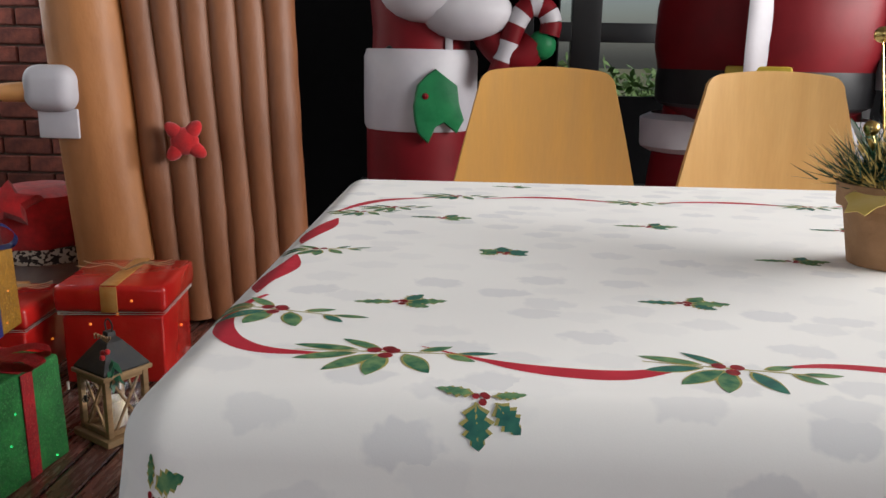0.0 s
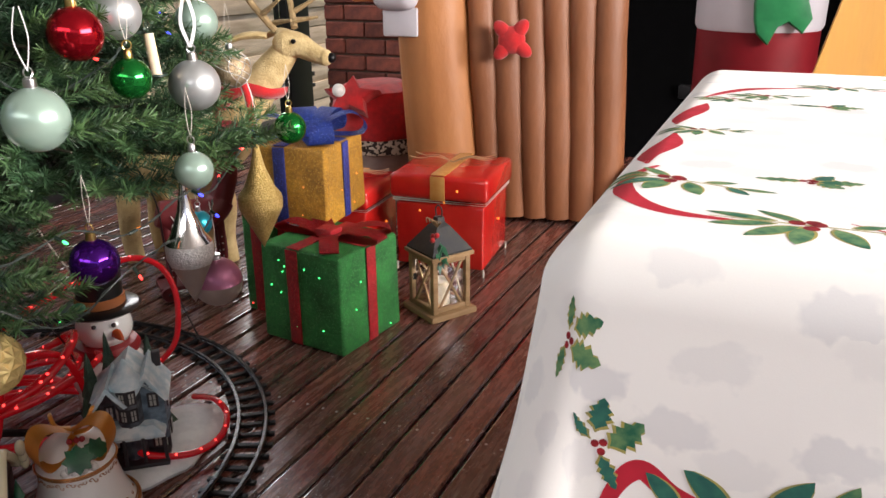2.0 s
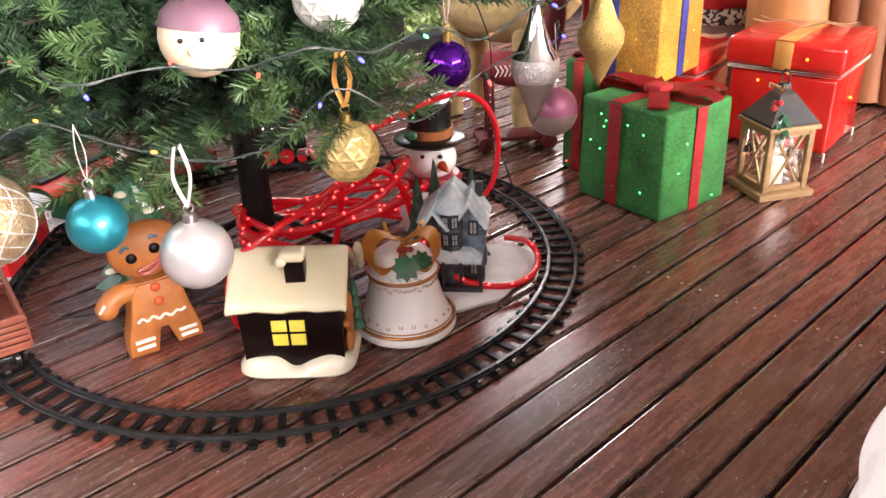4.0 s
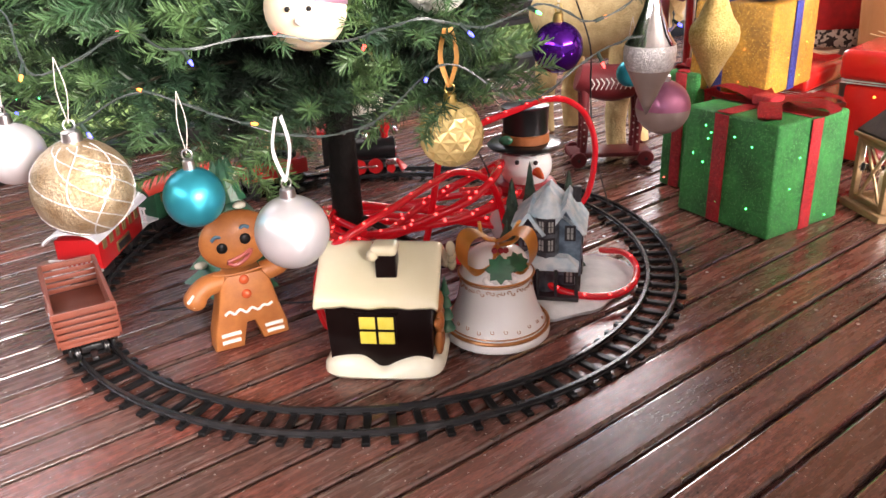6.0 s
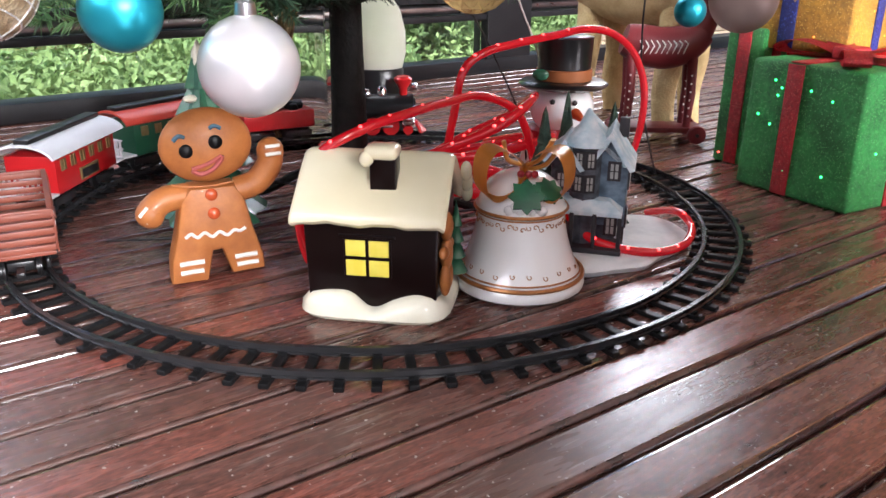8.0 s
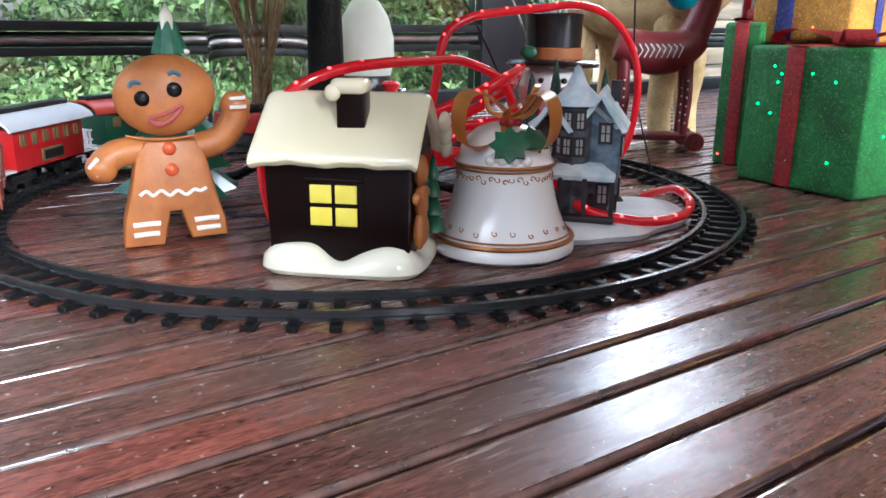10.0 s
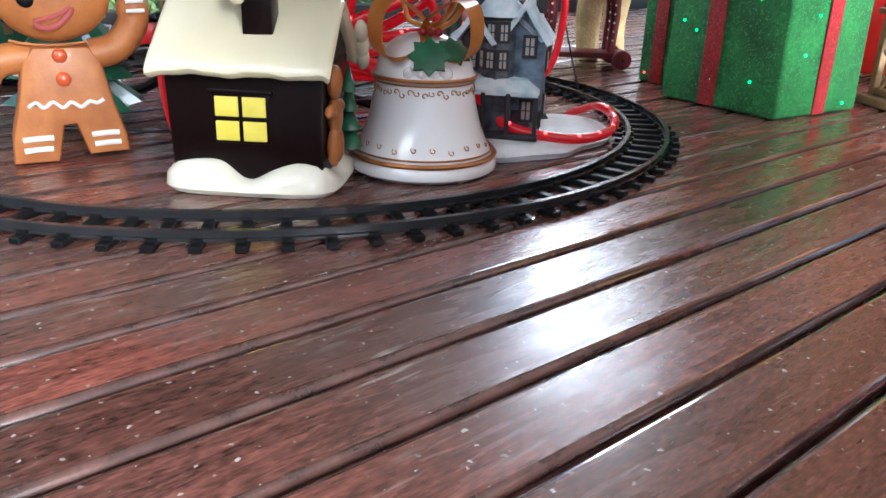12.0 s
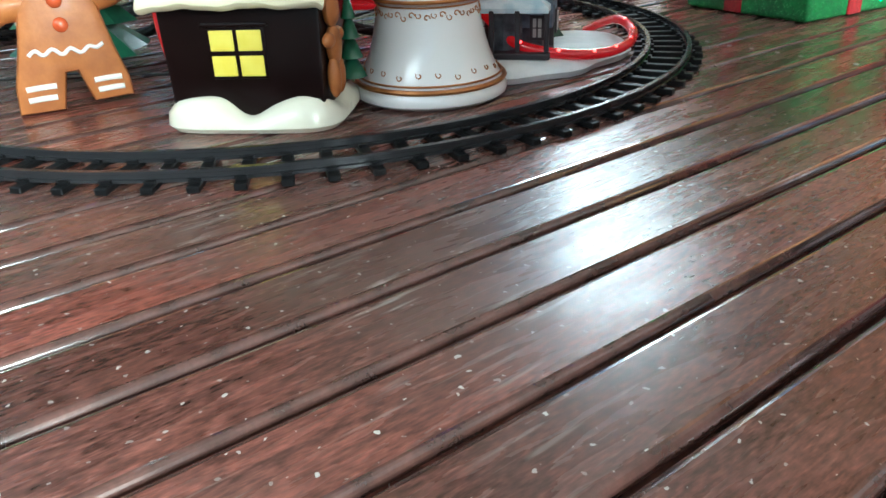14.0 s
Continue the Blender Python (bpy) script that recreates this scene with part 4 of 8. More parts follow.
    # ribbon swags on the hanging front and side
    for u0 in (-0.185, 0.22, 0.62):
        ribbon += band([(u0 + 0.002, 0.20), (u0 + 0.002, 0.27), (u0 + 0.012, 0.318), (u0 + 0.028, 0.342), (u0 + 0.05, 0.330), (u0 + 0.085, 0.322), (u0 + 0.13, 0.322)], [0.003, 0.006, 0.009, 0.013, 0.013, 0.011, 0.002])
    for v0 in (0.60, 0.95):
        ribbon += band([(-0.47, v0), (-0.42, v0 + 0.05), (-0.40, v0 + 0.12), (-0.43, v0 + 0.2)], [0.004, 0.024, 0.026, 0.003])

    sprays = [(-0.176, 0.618, -0.2, 0.125, long_spray, 4, False), (-0.084, 0.536, 0.0, 0.125, long_spray, 4, False), (0.135, 0.526, -0.15, 0.115, long_spray, 3, False), (0.43, 0.524, 0.05, 0.115, long_spray, 3, False),
              (-0.178, 0.812, 0.2, 0.085, long_spray, 2, False), (-0.165, 1.010, 0.2, 0.085, long_spray, 2, False), (-0.130, 1.045, 0.2, 0.09, long_spray, 3, False),
              (-0.051, 1.145, 0, 0.10, long_spray, 3, False), (0.192, 1.125, 0, 0.085, long_spray, 2, False), (0.423, 1.120, 0, 0.085, long_spray, 2, False), (0.66, 1.12, 0, 0.085, long_spray, 2, False),
              (-0.083, 0.646, 0.1, 0.062, small, 4, True), (0.142, 0.662, 0.0, 0.062, small, 4, True), (0.004, 0.816, 0.0, 0.066, round_sprig, 3, True), (0.285, 0.813, 0, 0.062, small, 3, True),
              (-0.064, 0.984, 0, 0.062, small, 3, True), (0.175, 0.964, 0, 0.062, small, 3, True), (0.031, 1.235, 0, 0.05, small, 3, True), (0.40, 0.97, 0, 0.06, small, 3, True), (0.36, 0.66, 0, 0.062, small, 4, True),
              (-0.021, 0.478, 0.0, 0.080, hang, 4, True), (0.27, 0.47, 0.1, 0.075, hang, 4, True), (0.55, 0.475, 0, 0.075, hang, 4, True),
              (-0.212, 0.415, 1.2, 0.085, hang, 3, True), (-0.180, 0.352, 2.3, 0.085, hang, 3, True), (-0.095, 0.325, 0.2, 0.125, bough, 6, False),
              (0.10, 0.33, 0.2, 0.09, hang, 3, True), (0.31, 0.32, 0.1, 0.125, bough, 5, False), (0.20, 0.36, 1.9, 0.085, bough, 3, False), (0.0, 0.24, 0.2, 0.125, bough, 5, False), (-0.35, 0.72, 0.4, 0.08, hang, 3, True), (-0.40, 0.95, 0.4, 0.1, bough, 4, False),
              (0.6, 0.66, 0, 0.062, small, 3, True), (0.7, 0.85, 0, 0.06, round_sprig, 3, True)]
    for u, v, a, s, leaves, b, spiky in sprays:
        s *= 0.54 if leaves is long_spray else 0.5 if leaves is bough else 0.40 if leaves is hang else 0.66
        printed("holly_print", sprig(u, v, a, s, leaves, b, spiky), greens)
    # a berry spray round the hanging corner: (along, down) in metres on the cloth, taken to (u, v)
    def round_corner(points):
        out = []
        for along, down in points:
            along, down = along * 0.52, 0.168 + (down - 0.165) * 0.56
            d = 0.057 + down / 0.9
            ang = radians(251) + along / (0.036 + 0.16 * (d - 0.057))
            out.append((TX0 + d * math.cos(ang), TY0 + d * math.sin(ang)))
        return out

    spray = []
    for p, q in zip(smooth_path([(-0.080, 0.165, 0), (-0.060, 0.180, 0), (-0.030, 0.172, 0), (0.005, 0.165, 0), (0.045, 0.160, 0), (0.066, 0.146, 0)], 5)[:-1],
                    smooth_path([(-0.080, 0.165, 0), (-0.060, 0.180, 0), (-0.030, 0.172, 0), (0.005, 0.165, 0), (0.045, 0.160, 0), (0.066, 0.146, 0)], 5)[1:]):
        spray.append((round_corner([(p.x, p.y - 0.0007), (q.x, q.y - 0.0007), (q.x, q.y + 0.0007), (p.x, p.y + 0.0007)]), 1, 0.0011))
    for k, (along, down, deg, long, wide) in enumerate(((-0.002, 0.146, -60, 0.052, 0.0095), (0.030, 0.160, -48, 0.060, 0.0095), (0.014, 0.190, 197, 0.068, 0.010), (0.013, 0.176, 62, 0.040, 0.011), (0.020, 0.172, 22, 0.044, 0.008), (-0.066, 0.158, -80, 0.040, 0.007), (0.064, 0.160, 70, 0.040, 0.007))):
        for share, index, lift in ((1.0, 1, 0.0012), (0.80, 3 if k % 2 else 0, 0.0015)):
            spray.append((round_corner(holly_leaf(along, down, radians(deg), long * (0.96 if share < 1 else 1), wide * share, False)[0]), index, lift))
    for along, down in ((-0.028, 0.150), (0.006, 0.163), (-0.061, 0.172), (-0.049, 0.174), (0.050, 0.156), (0.057, 0.144)):
        spray.append((round_corner(disc(along, down, 0.0054, 2)[0]), 2, 0.0017))
    printed("holly_print", spray, greens)
    return cloth


def dining_table():
    t = thing("dining_table", (TX0 + TX1) / 2, (TY0 + TY1) / 2, 0, 0, "rectangular table hidden under the tablecloth", "table")
    w, d = TX1 - TX0, TY1 - TY0
    bm = bmesh.new()
    box(bm, 0, 0, TZ - 0.024, w - 0.004, d - 0.004, 0.036, 0.012)
    part("tabletop", bm, M["chair_pale"], t)
    for sx in (-1, 1):
        for sy in (-1, 1):
            bm = bmesh.new()
            box(bm, sx * (w / 2 - 0.08), sy * (d / 2 - 0.08), (TZ - 0.042) / 2, 0.05, 0.05, TZ - 0.042, 0.004)
            part("leg", bm, M["black_metal"], t)
    return t


def ply_chair(name, material, label):
    """A bent plywood chair: waisted shell back narrowing to the top, seat, steel legs. Its back faces +y."""
    c = thing(name, 0, 0, 0, 0, label, "chair", "chairs at the table")

    def shell_part(pname, rows, thick):
        bm = bmesh.new()
        grid = []
        for hw, y, z, cup, crown in rows:
            grid.append([bm.verts.new((hw * k / 6, y - cup * (1 - (k / 6) ** 2), z + crown * (1 - (k / 6) ** 2))) for k in range(-6, 7)])
        faces = [bm.faces.new((a[i], a[i + 1], b[i + 1], b[i])) for a, b in zip(grid, grid[1:]) for i in range(12)]
        bmesh.ops.recalc_face_normals(bm, faces=bm.faces)
        bmesh.ops.solidify(bm, geom=faces, thickness=thick)
        return part(pname, bm, material, c)

    # the sides taper upwards, the top corners are rounded and the top edge is arched
    back = []
    for i in range(14):
        t = i / 14
        back.append((0.226 - 0.092 * t ** 1.3, 0.185 + 0.05 * t, 0.46 + t * 0.445, -0.018, 0.016 * t ** 3))
    for i in range(1, 8):
        turn = math.pi / 2 * i / 7
        hw = 0.1425 - 0.028 * (1 - math.cos(turn))
        q = (hw / 0.1425) ** 2
        back.append((hw, 0.2314 + 0.003 * i / 7 + 0.018 * (1 - q), 0.8732 + 0.028 * math.sin(turn) + 0.013 * (1 - q), -0.018 * q, 0.013 * q))
    shell_part("backrest", back, 0.011)
    shell_part("seat", [(0.19 + 0.02 * math.sin(math.pi * i / 9), -0.22 + 0.4 * i / 9, 0.445 + 0.015 * (1 - math.sin(math.pi * i / 9)), 0, 0) for i in range(10)], 0.011)
    for sx in (-1, 1):
        for sy in (-1, 1):
            bm = bmesh.new()
            tube(bm, [(sx * 0.13, sy * 0.12, 0.438), (sx * 0.2, sy * 0.2, 0.0)], 0.009, 10)
            part("leg", bm, M["steel"], c)
    return c


tablecloth()
dining_table()
ply_chair("dining_chair", M["chair_warm"], "honey coloured bent plywood chair at the far side of the table").matrix_basis = pose(0.125, 1.545, 0)
ply_chair("dining_chair", M["chair_pale"], "pale birch bent plywood chair at the far side of the table").matrix_basis = pose(0.60, 1.545, 0)

# ---- gifts and lantern ----
def bow(bm, size, loops, z, index=0, rise=0.6, width=0.03, seed=1):
    """Ribbon loops from one knot, each a folded strip with thickness."""
    rng = random.Random(seed)
    for ang in loops:
        c, s = math.cos(ang), math.sin(ang)
        pts = [(0, 0), (0.35, 0.30), (0.75, 0.42), (1.0, 0.22), (0.92, 0.04), (0.6, 0.03), (0.25, 0.05), (0, 0.0)]
        line = smooth_path([(a * size, 0, b * size * rise) for a, b in pts], 5)
        w = width * rng.uniform(0.85, 1.1)
        left = [bm.verts.new((p.x * c + s * w / 2, p.x * s - c * w / 2, z + p.z)) for p in line]
        right = [bm.verts.new((p.x * c - s * w / 2, p.x * s + c * w / 2, z + p.z)) for p in line]
        faces = [bm.faces.new((left[i], left[i + 1], right[i + 1], right[i])) for i in range(len(line) - 1)]
        r = bmesh.ops.solidify(bm, geom=faces, thickness=0.0016)
        slot([f for f in r["geom"] if isinstance(f, bmesh.types.BMFace)] + faces, index)
    box(bm, 0, 0, z + 0.012, width * 1.0, width * 0.9, 0.024, 0.006, index=index)


def lamp_dots(parent, spots, material, r=0.0022, name="lamp"):
    for x, y, z in spots:
        bm = bmesh.new()
        ball(bm, 0, 0, 0, r, 8)
        part(name, bm, material, parent, at=pose(x, y, z))


def gift(name, x, y, z, rz, w, d, h, wrap, ribbon, label, bow_mat, led, rx=0.06, rw=0.035, seed=1, loops=None, both=True, taper=0.97, count=16, rise=0.35, bow_size=0.5, bow_width=1.15):
    """A tinsel-cloth gift: a softly bulged box, ribbons proud of its faces, a bow, and small lit lamps."""
    g = thing(name, x, y, z, rz, label, "gift box")
    rng = random.Random(seed)
    bm = bmesh.new()
    vs = box(bm, 0, 0, h / 2, w, d, h, 0.008, seg=3)
    for v in bm.verts:
        k = taper + (1 - taper) * (1 - v.co.z / h)
        v.co.x *= k
        v.co.y *= k
    part("body", bm, wrap, g)
    t = 0.003
    bm = bmesh.new()
    for s in (-1, 1):
        box(bm, rx, s * (d / 2 + 0.0005), h / 2, rw, t, h - 0.004, 0.001)
    box(bm, rx, 0, h + 0.001, rw, d * taper, t, 0.001)
    part("ribbon", bm, ribbon, g)
    if both:
        bm = bmesh.new()
        for s in (-1, 1):
            box(bm, s * (w / 2 + 0.0005), 0.0, h / 2, t, rw, h - 0.004, 0.001)
        box(bm, 0, 0, h + 0.0022, w * taper, rw, t, 0.001)
        part("ribbon", bm, ribbon, g)
    bm = bmesh.new()
    bow(bm, w * bow_size, loops or (0.35, 2.8, 3.5, 5.9), h + 0.003, width=rw * bow_width, seed=seed, rise=rise)
    part("bow", bm, bow_mat, g)
    spots = []
    for i in range(count):
        f = rng.choice(("front", "right", "front", "left", "right"))
        a, b = rng.uniform(-0.44, 0.44), rng.uniform(0.06, 0.92) * h
        k = taper + (1 - taper) * (1 - b / h)
        spots.append({"front": (a * w, -d / 2 * k - 0.001, b), "right": (w / 2 * k + 0.001, a * d, b), "left": (-w / 2 * k - 0.001, a * d, b)}[f])
    lamp_dots(g, spots, led)
    return g


gift("green_gift", -1.108, 1.656, 0, -8.5, 0.254, 0.240, 0.25, M["tinsel_green"], M["tinsel_red"], "green tinsel gift box with red ribbon and tiny green lamps",
     M["tinsel_red"], M["led_green"], rx=-0.020, rw=0.036, seed=4, loops=(0.1, 0.7, 2.5, 3.2, 5.4), rise=0.42, bow_size=0.60, bow_width=1.45)
gift("gold_gift", -1.245, 1.812, 0.2535, 4, 0.198, 0.235, 0.205, M["tinsel_gold"], M["tinsel_blue"], "gold tinsel gift box with blue bow on the green gift",
     M["bow_blue"], M["led_orange"], rx=-0.03, rw=0.034, seed=8, loops=(0.6, 2.2, 3.6, 5.4, 1.5), count=9, rise=1.0, bow_size=0.74, bow_width=1.85)
gift("slim_gift", -1.345, 1.725, 0, 0, 0.09, 0.10, 0.292, M["tinsel_green"], M["tinsel_red"], "slim green tinsel gift box with red ribbon beside the larger gift",
     M["tinsel_red"], M["led_red"], rx=0.0, rw=0.03, seed=12, count=6)


def red_gift(name, x, y, rz, w, h, label, lid=True, z0=0.02):
    """A red film gift on a wire frame: body, overhanging lid, gold ribbon, raffia bow, frame wires and feet."""
    g = thing(name, x, y, 0, rz, label, "gift box")
    bm = bmesh.new()
    box(bm, 0, 0, z0 + h * 0.34, w * 0.9, w * 0.9, h * 0.68, 0.008, seg=3)
    part("body", bm, M["foil_red"], g)
    bm = bmesh.new()
    box(bm, 0, 0, z0 + h * 0.86, w, w, h * 0.26, 0.016, seg=3)
    part("lid", bm, M["foil_red"], g, "shiny red lid")
    for z in (z0 + h * 0.705, z0 + h * 0.725):
        bm = bmesh.new()
        q = w * 0.47
        tube(bm, [(-q, -q, z), (q, -q, z), (q, q, z), (-q, q, z)], 0.002, 6, closed=True)
        part("frame_wire", bm, M["wire_white"], g, "pale frame wire")
    for sx in (-1, 1):
        for sy in (-1, 1):
            bm = bmesh.new()
            tube(bm, [(sx * w * 0.45, sy * w * 0.45, 0.0), (sx * w * 0.45, sy * w * 0.45, z0 + 0.004)], 0.004, 6)
            part("foot", bm, M["wire_white"], g)
    bm = bmesh.new()
    box(bm, 0.0, -w * 0.5 - 0.001, z0 + h * 0.86, 0.045, 0.003, h * 0.25, 0.001)
    box(bm, 0.0, 0, z0 + h * 0.99 + 0.001, 0.045, w * 0.97, 0.003, 0.001)
    part("ribbon", bm, M["ribbon_gold"], g, "sheer gold ribbon")
    bm = bmesh.new()
    top = z0 + h + 0.004
    for a in (0.3, 0.5, 2.9, 3.3, 0.1):
        c, s = math.cos(a), math.sin(a)
        tube(bm, smooth_path([(0, 0, top), (0.05 * c, 0.05 * s, top + 0.016), (0.10 * c, 0.10 * s, top + 0.010), (0.135 * c, 0.135 * s, top + 0.016)], 4), 0.004, 5, flat=0.3)
    part("raffia_bow", bm, M["lantern_wood"], g, "raffia bow")
    lamp_dots(g, [(-w * 0.2, -w * 0.45, z0 + h * 0.6), (w * 0.05, -w * 0.45, z0 + h * 0.7), (w * 0.2, -w * 0.505, z0 + h * 0.85), (w * 0.455, 0.03, z0 + h * 0.4)], M["led_orange"], 0.004)
    return g


red_gift("red_gift", -1.022, 2.255, 5, 0.305, 0.29, "shiny red gift box with a loose lid and gold ribbon")
red_gift("red_gift", -1.345, 2.16, 3, 0.26, 0.24, "smaller red gift box behind the green gift")


def lantern():
    g = thing("candle_lantern", -0.902, 1.868, 0, -32, "rustic wooden lantern with dark tin roof and cream candle", "lantern")
    g.scale = (1, 1, 1.09)
    W = 0.145
    bm = bmesh.new()
    box(bm, 0, 0, 0.008, W, W, 0.016, 0.003)
    part("base", bm, M["lantern_wood"], g)
    q = 0.052
    for sx in (-1, 1):
        for sy in (-1, 1):
            bm = bmesh.new()
            box(bm, sx * q, sy * q, 0.085, 0.015, 0.015, 0.138, 0.002)
            part("post", bm, M["lantern_wood"], g)
    for k in range(4):
        m = pose(0, 0, 0, 0, 0, 90 * k)
        bm = bmesh.new()
        box(bm, 0, -q, 0.024, 2 * q - 0.015, 0.012, 0.012, 0.002, m)
        part("rail", bm, M["lantern_wood"], g)
        bm = bmesh.new()
        box(bm, 0, -q, 0.146, 2 * q - 0.015, 0.012, 0.012, 0.002, m)
        part("rail", bm, M["lantern_wood"], g)
        for s in (-1, 1):
            bm = bmesh.new()
            box(bm, 0, 0, 0, 0.006, 0.005, 0.135, 0.001, m @ pose(0, -q - 0.001 * s, 0.085, 0, s * 32, 0))
            part("cross_brace", bm, M["lantern_wood"], g)
        bm = bmesh.new()
        box(bm, 0, -q + 0.006, 0.085, 2 * q - 0.016, 0.002, 0.11, 0, m)
        part("pane", bm, M["glass"], g, "clear glass pane", smooth=False).visible_shadow = False
    bm = bmesh.new()
    box(bm, 0, 0, 0.158, W * 0.93, W * 0.93, 0.010, 0.002)
    part("top_plate", bm, M["lantern_wood"], g)
    bm = bmesh.new()
    lathe(bm, [(0, 0.1635), (0.088, 0.1635), (0.088, 0.168), (0.030, 0.222), (0.016, 0.232), (0.014, 0.244), (0, 0.246)], 4, pose(0, 0, 0, 0, 0, 45))
    part("roof", bm, M["lantern_tin"], g, "dark tin pyramid roof", smooth=False)
    bm = bmesh.new()
    tube(bm, smooth_path([(-0.012, 0, 0.244), (-0.014, 0, 0.262), (0, 0, 0.272), (0.014, 0, 0.262), (0.012, 0, 0.244)], 5), 0.002, 6)
    part("ring", bm, M["lantern_tin"], g)
    bm = bmesh.new()
    lathe(bm, [(0, 0.0162), (0.027, 0.0162), (0.027, 0.080), (0.023, 0.083), (0.008, 0.078), (0, 0.078)], 20)
    part("candle", bm, M["candle"], g, "cream wax candle")
    bm = bmesh.new()
    box(bm, -0.025, -0.0605, 0.095, 0.008, 0.006, 0.016, 0.001)
    tube(bm, [(-0.025, -0.0635, 0.100), (-0.025, -0.070, 0.094), (-0.025, -0.0645, 0.087)], 0.0015, 6)
    part("latch", bm, M["black_metal"], g, "small black latch")
    bm = bmesh.new()
    for i in range(14):
        a = i * 0.9
        slab(bm, [(0, 0), (0.016, 0.007), (0.032, 0.004), (0.044, 0), (0.032, -0.004), (0.016, -0.007)], 0.0012, pose(0.045, -0.028, 0.195 - 0.003 * i, 35 * math.sin(a), 40 + 25 * math.cos(a * 1.7), 30 * math.sin(a * 2.1) - 20))
    part("holly_leaves", bm, M["holly"], g, "dark green holly leaves")
    for x, y, z in ((0.034, -0.042, 0.210), (0.046, -0.038, 0.214), (0.040, -0.048, 0.202)):
        bm = bmesh.new()
        ball(bm, x, y, z, 0.007, 12)
        part("berry", bm, M["felt_red"], g)
    bm = bmesh.new()
    for i in range(6):
        tube(bm, smooth_path([(0.02, -0.02, 0.226), (0.02 + 0.012 * i - 0.03, -0.03, 0.244), (0.03 + 0.012 * i - 0.03, -0.038, 0.236 + 0.003 * i)], 4), 0.002, 5)
    part("raffia", bm, M["lantern_wood"], g)
    return g


lantern()


# ---- ceramic ornaments inside the track ----
def gingerbread_house():
    g = thing("ceramic_gingerbread_house", -1.187, 0.658, 0, 44.0, "glazed chocolate brown cottage with cream icing roof and yellow window", "ornament")
    g.scale = (0.955, 0.955, 0.985)
    bm = bmesh.new()
    vs = box(bm, 0, 0.004, 0.078, 0.172, 0.134, 0.128, 0.004)
    for v in bm.verts:
        k = 1 + 0.05 * (v.co.z - 0.014) / 0.128
        v.co.x *= k
    # gable ends
    for sx in (-1, 1):
        vs = [bm.verts.new((sx * x, y, z)) for x, y, z in ((0.0895, -0.06, 0.1425), (0.0895, 0.068, 0.1425), (0.0895, 0.004, 0.200), (0.074, -0.06, 0.1425), (0.074, 0.068, 0.1425), (0.074, 0.004, 0.200))]
        for f in ((0, 1, 2), (3, 5, 4), (0, 2, 5, 3), (1, 4, 5, 2), (0, 3, 4, 1)):
            bm.faces.new([vs[i] for i in f])
    part("body", bm, M["choc"], g, "glossy dark chocolate walls")
    # icing roof: one thick sheet over the ridge with dripping eaves
    bm = bmesh.new()
    nx, ns = 26, 24
    grid = []
    for i in range(nx + 1):
        x = -0.104 + 0.208 * i / nx
        row = []
        for j in range(ns + 1):
            s = -1 + 2 * j / ns
            over = 0.094
            y = 0.004 + s * over
            z = 0.214 - 0.072 * abs(s) ** 1.05
            if abs(s) < 0.12:
                z -= 0.006 * (1 - abs(s) / 0.12)
            if abs(s) > 0.9:
                z -= (abs(s) - 0.9) * 10 * (0.007 + 0.0022 * math.sin(i * 0.7 + (2 if s > 0 else 0)) + 0.0010 * math.sin(i * 1.7))
            edge = max(0, abs(x) - 0.09) / 0.014
            z -= 0.006 * edge ** 2 + 0.0008 * math.sin(i * 0.55 + 1) * math.sin(j * 0.5)
            row.append(bm.verts.new((x, y, z)))
        grid.append(row)
    faces = [bm.faces.new((grid[i][j], grid[i + 1][j], grid[i + 1][j + 1], grid[i][j + 1])) for i in range(nx) for j in range(ns)]
    bmesh.ops.recalc_face_normals(bm, faces=bm.faces)
    bmesh.ops.solidify(bm, geom=faces, thickness=0.017)
    roof = part("icing_roof", bm, M["icing"], g, "thick cream icing roof")
    sub = roof.modifiers.new("soften", "SUBSURF")
    sub.levels = sub.render_levels = 1
    # icing lobes down the right gable
    bm = bmesh.new()
    for y, z, r in ((0.085, 0.150, 0.012), (0.092, 0.132, 0.011), (0.078, 0.165, 0.011)):
        ball(bm, 0.106, y, z, r, 12, (0.8, 1, 1.3))
    part("icing_drip", bm, M["icing"], g)
    bm = bmesh.new()
    box(bm, 0.016, -0.040, 0.192, 0.034, 0.028, 0.044, 0.002)
    ch = part("chimney", bm, M["choc"], g, "dark chocolate chimney")
    bm = bmesh.new()
    box(bm, 0.014, -0.042, 0.217, 0.044, 0.038, 0.018, 0.008, seg=3)
    ball(bm, -0.004, -0.056, 0.210, 0.010, 12)
    part("chimney_icing", bm, M["icing"], ch)
    # snow drift round the foot
    bm = bmesh.new()
    n = 72
    rings = []
    for k, (out, up) in enumerate(((0.0, 0.0), (0.006, 0.010), (0.004, 0.6), (-0.006, 0.92), (-0.016, 1.0), (-0.030, 0.9))):
        ring = []
        for i in range(n):
            a = 2 * math.pi * i / n
            c, s = math.cos(a), math.sin(a)
            rad = 1 / ((abs(c) / 0.098) ** 5 + (abs(s) / 0.082) ** 5) ** 0.2
            deg = (math.degrees(a) + 180) % 360 - 180
            crest = 0.017 + 0.023 * math.exp(-((deg + 128) / 24) ** 2) + 0.022 * math.exp(-((deg + 48) / 18) ** 2) + 0.012 * math.exp(-((deg - 20) / 40) ** 2) + 0.003 * math.sin(9 * a)
            z = up if up == 0 else (0.006 if up < 0.05 else crest * up)
            ring.append(bm.verts.new(((rad + out) * c, (rad + out) * s + 0.004, z)))
        rings.append(ring)
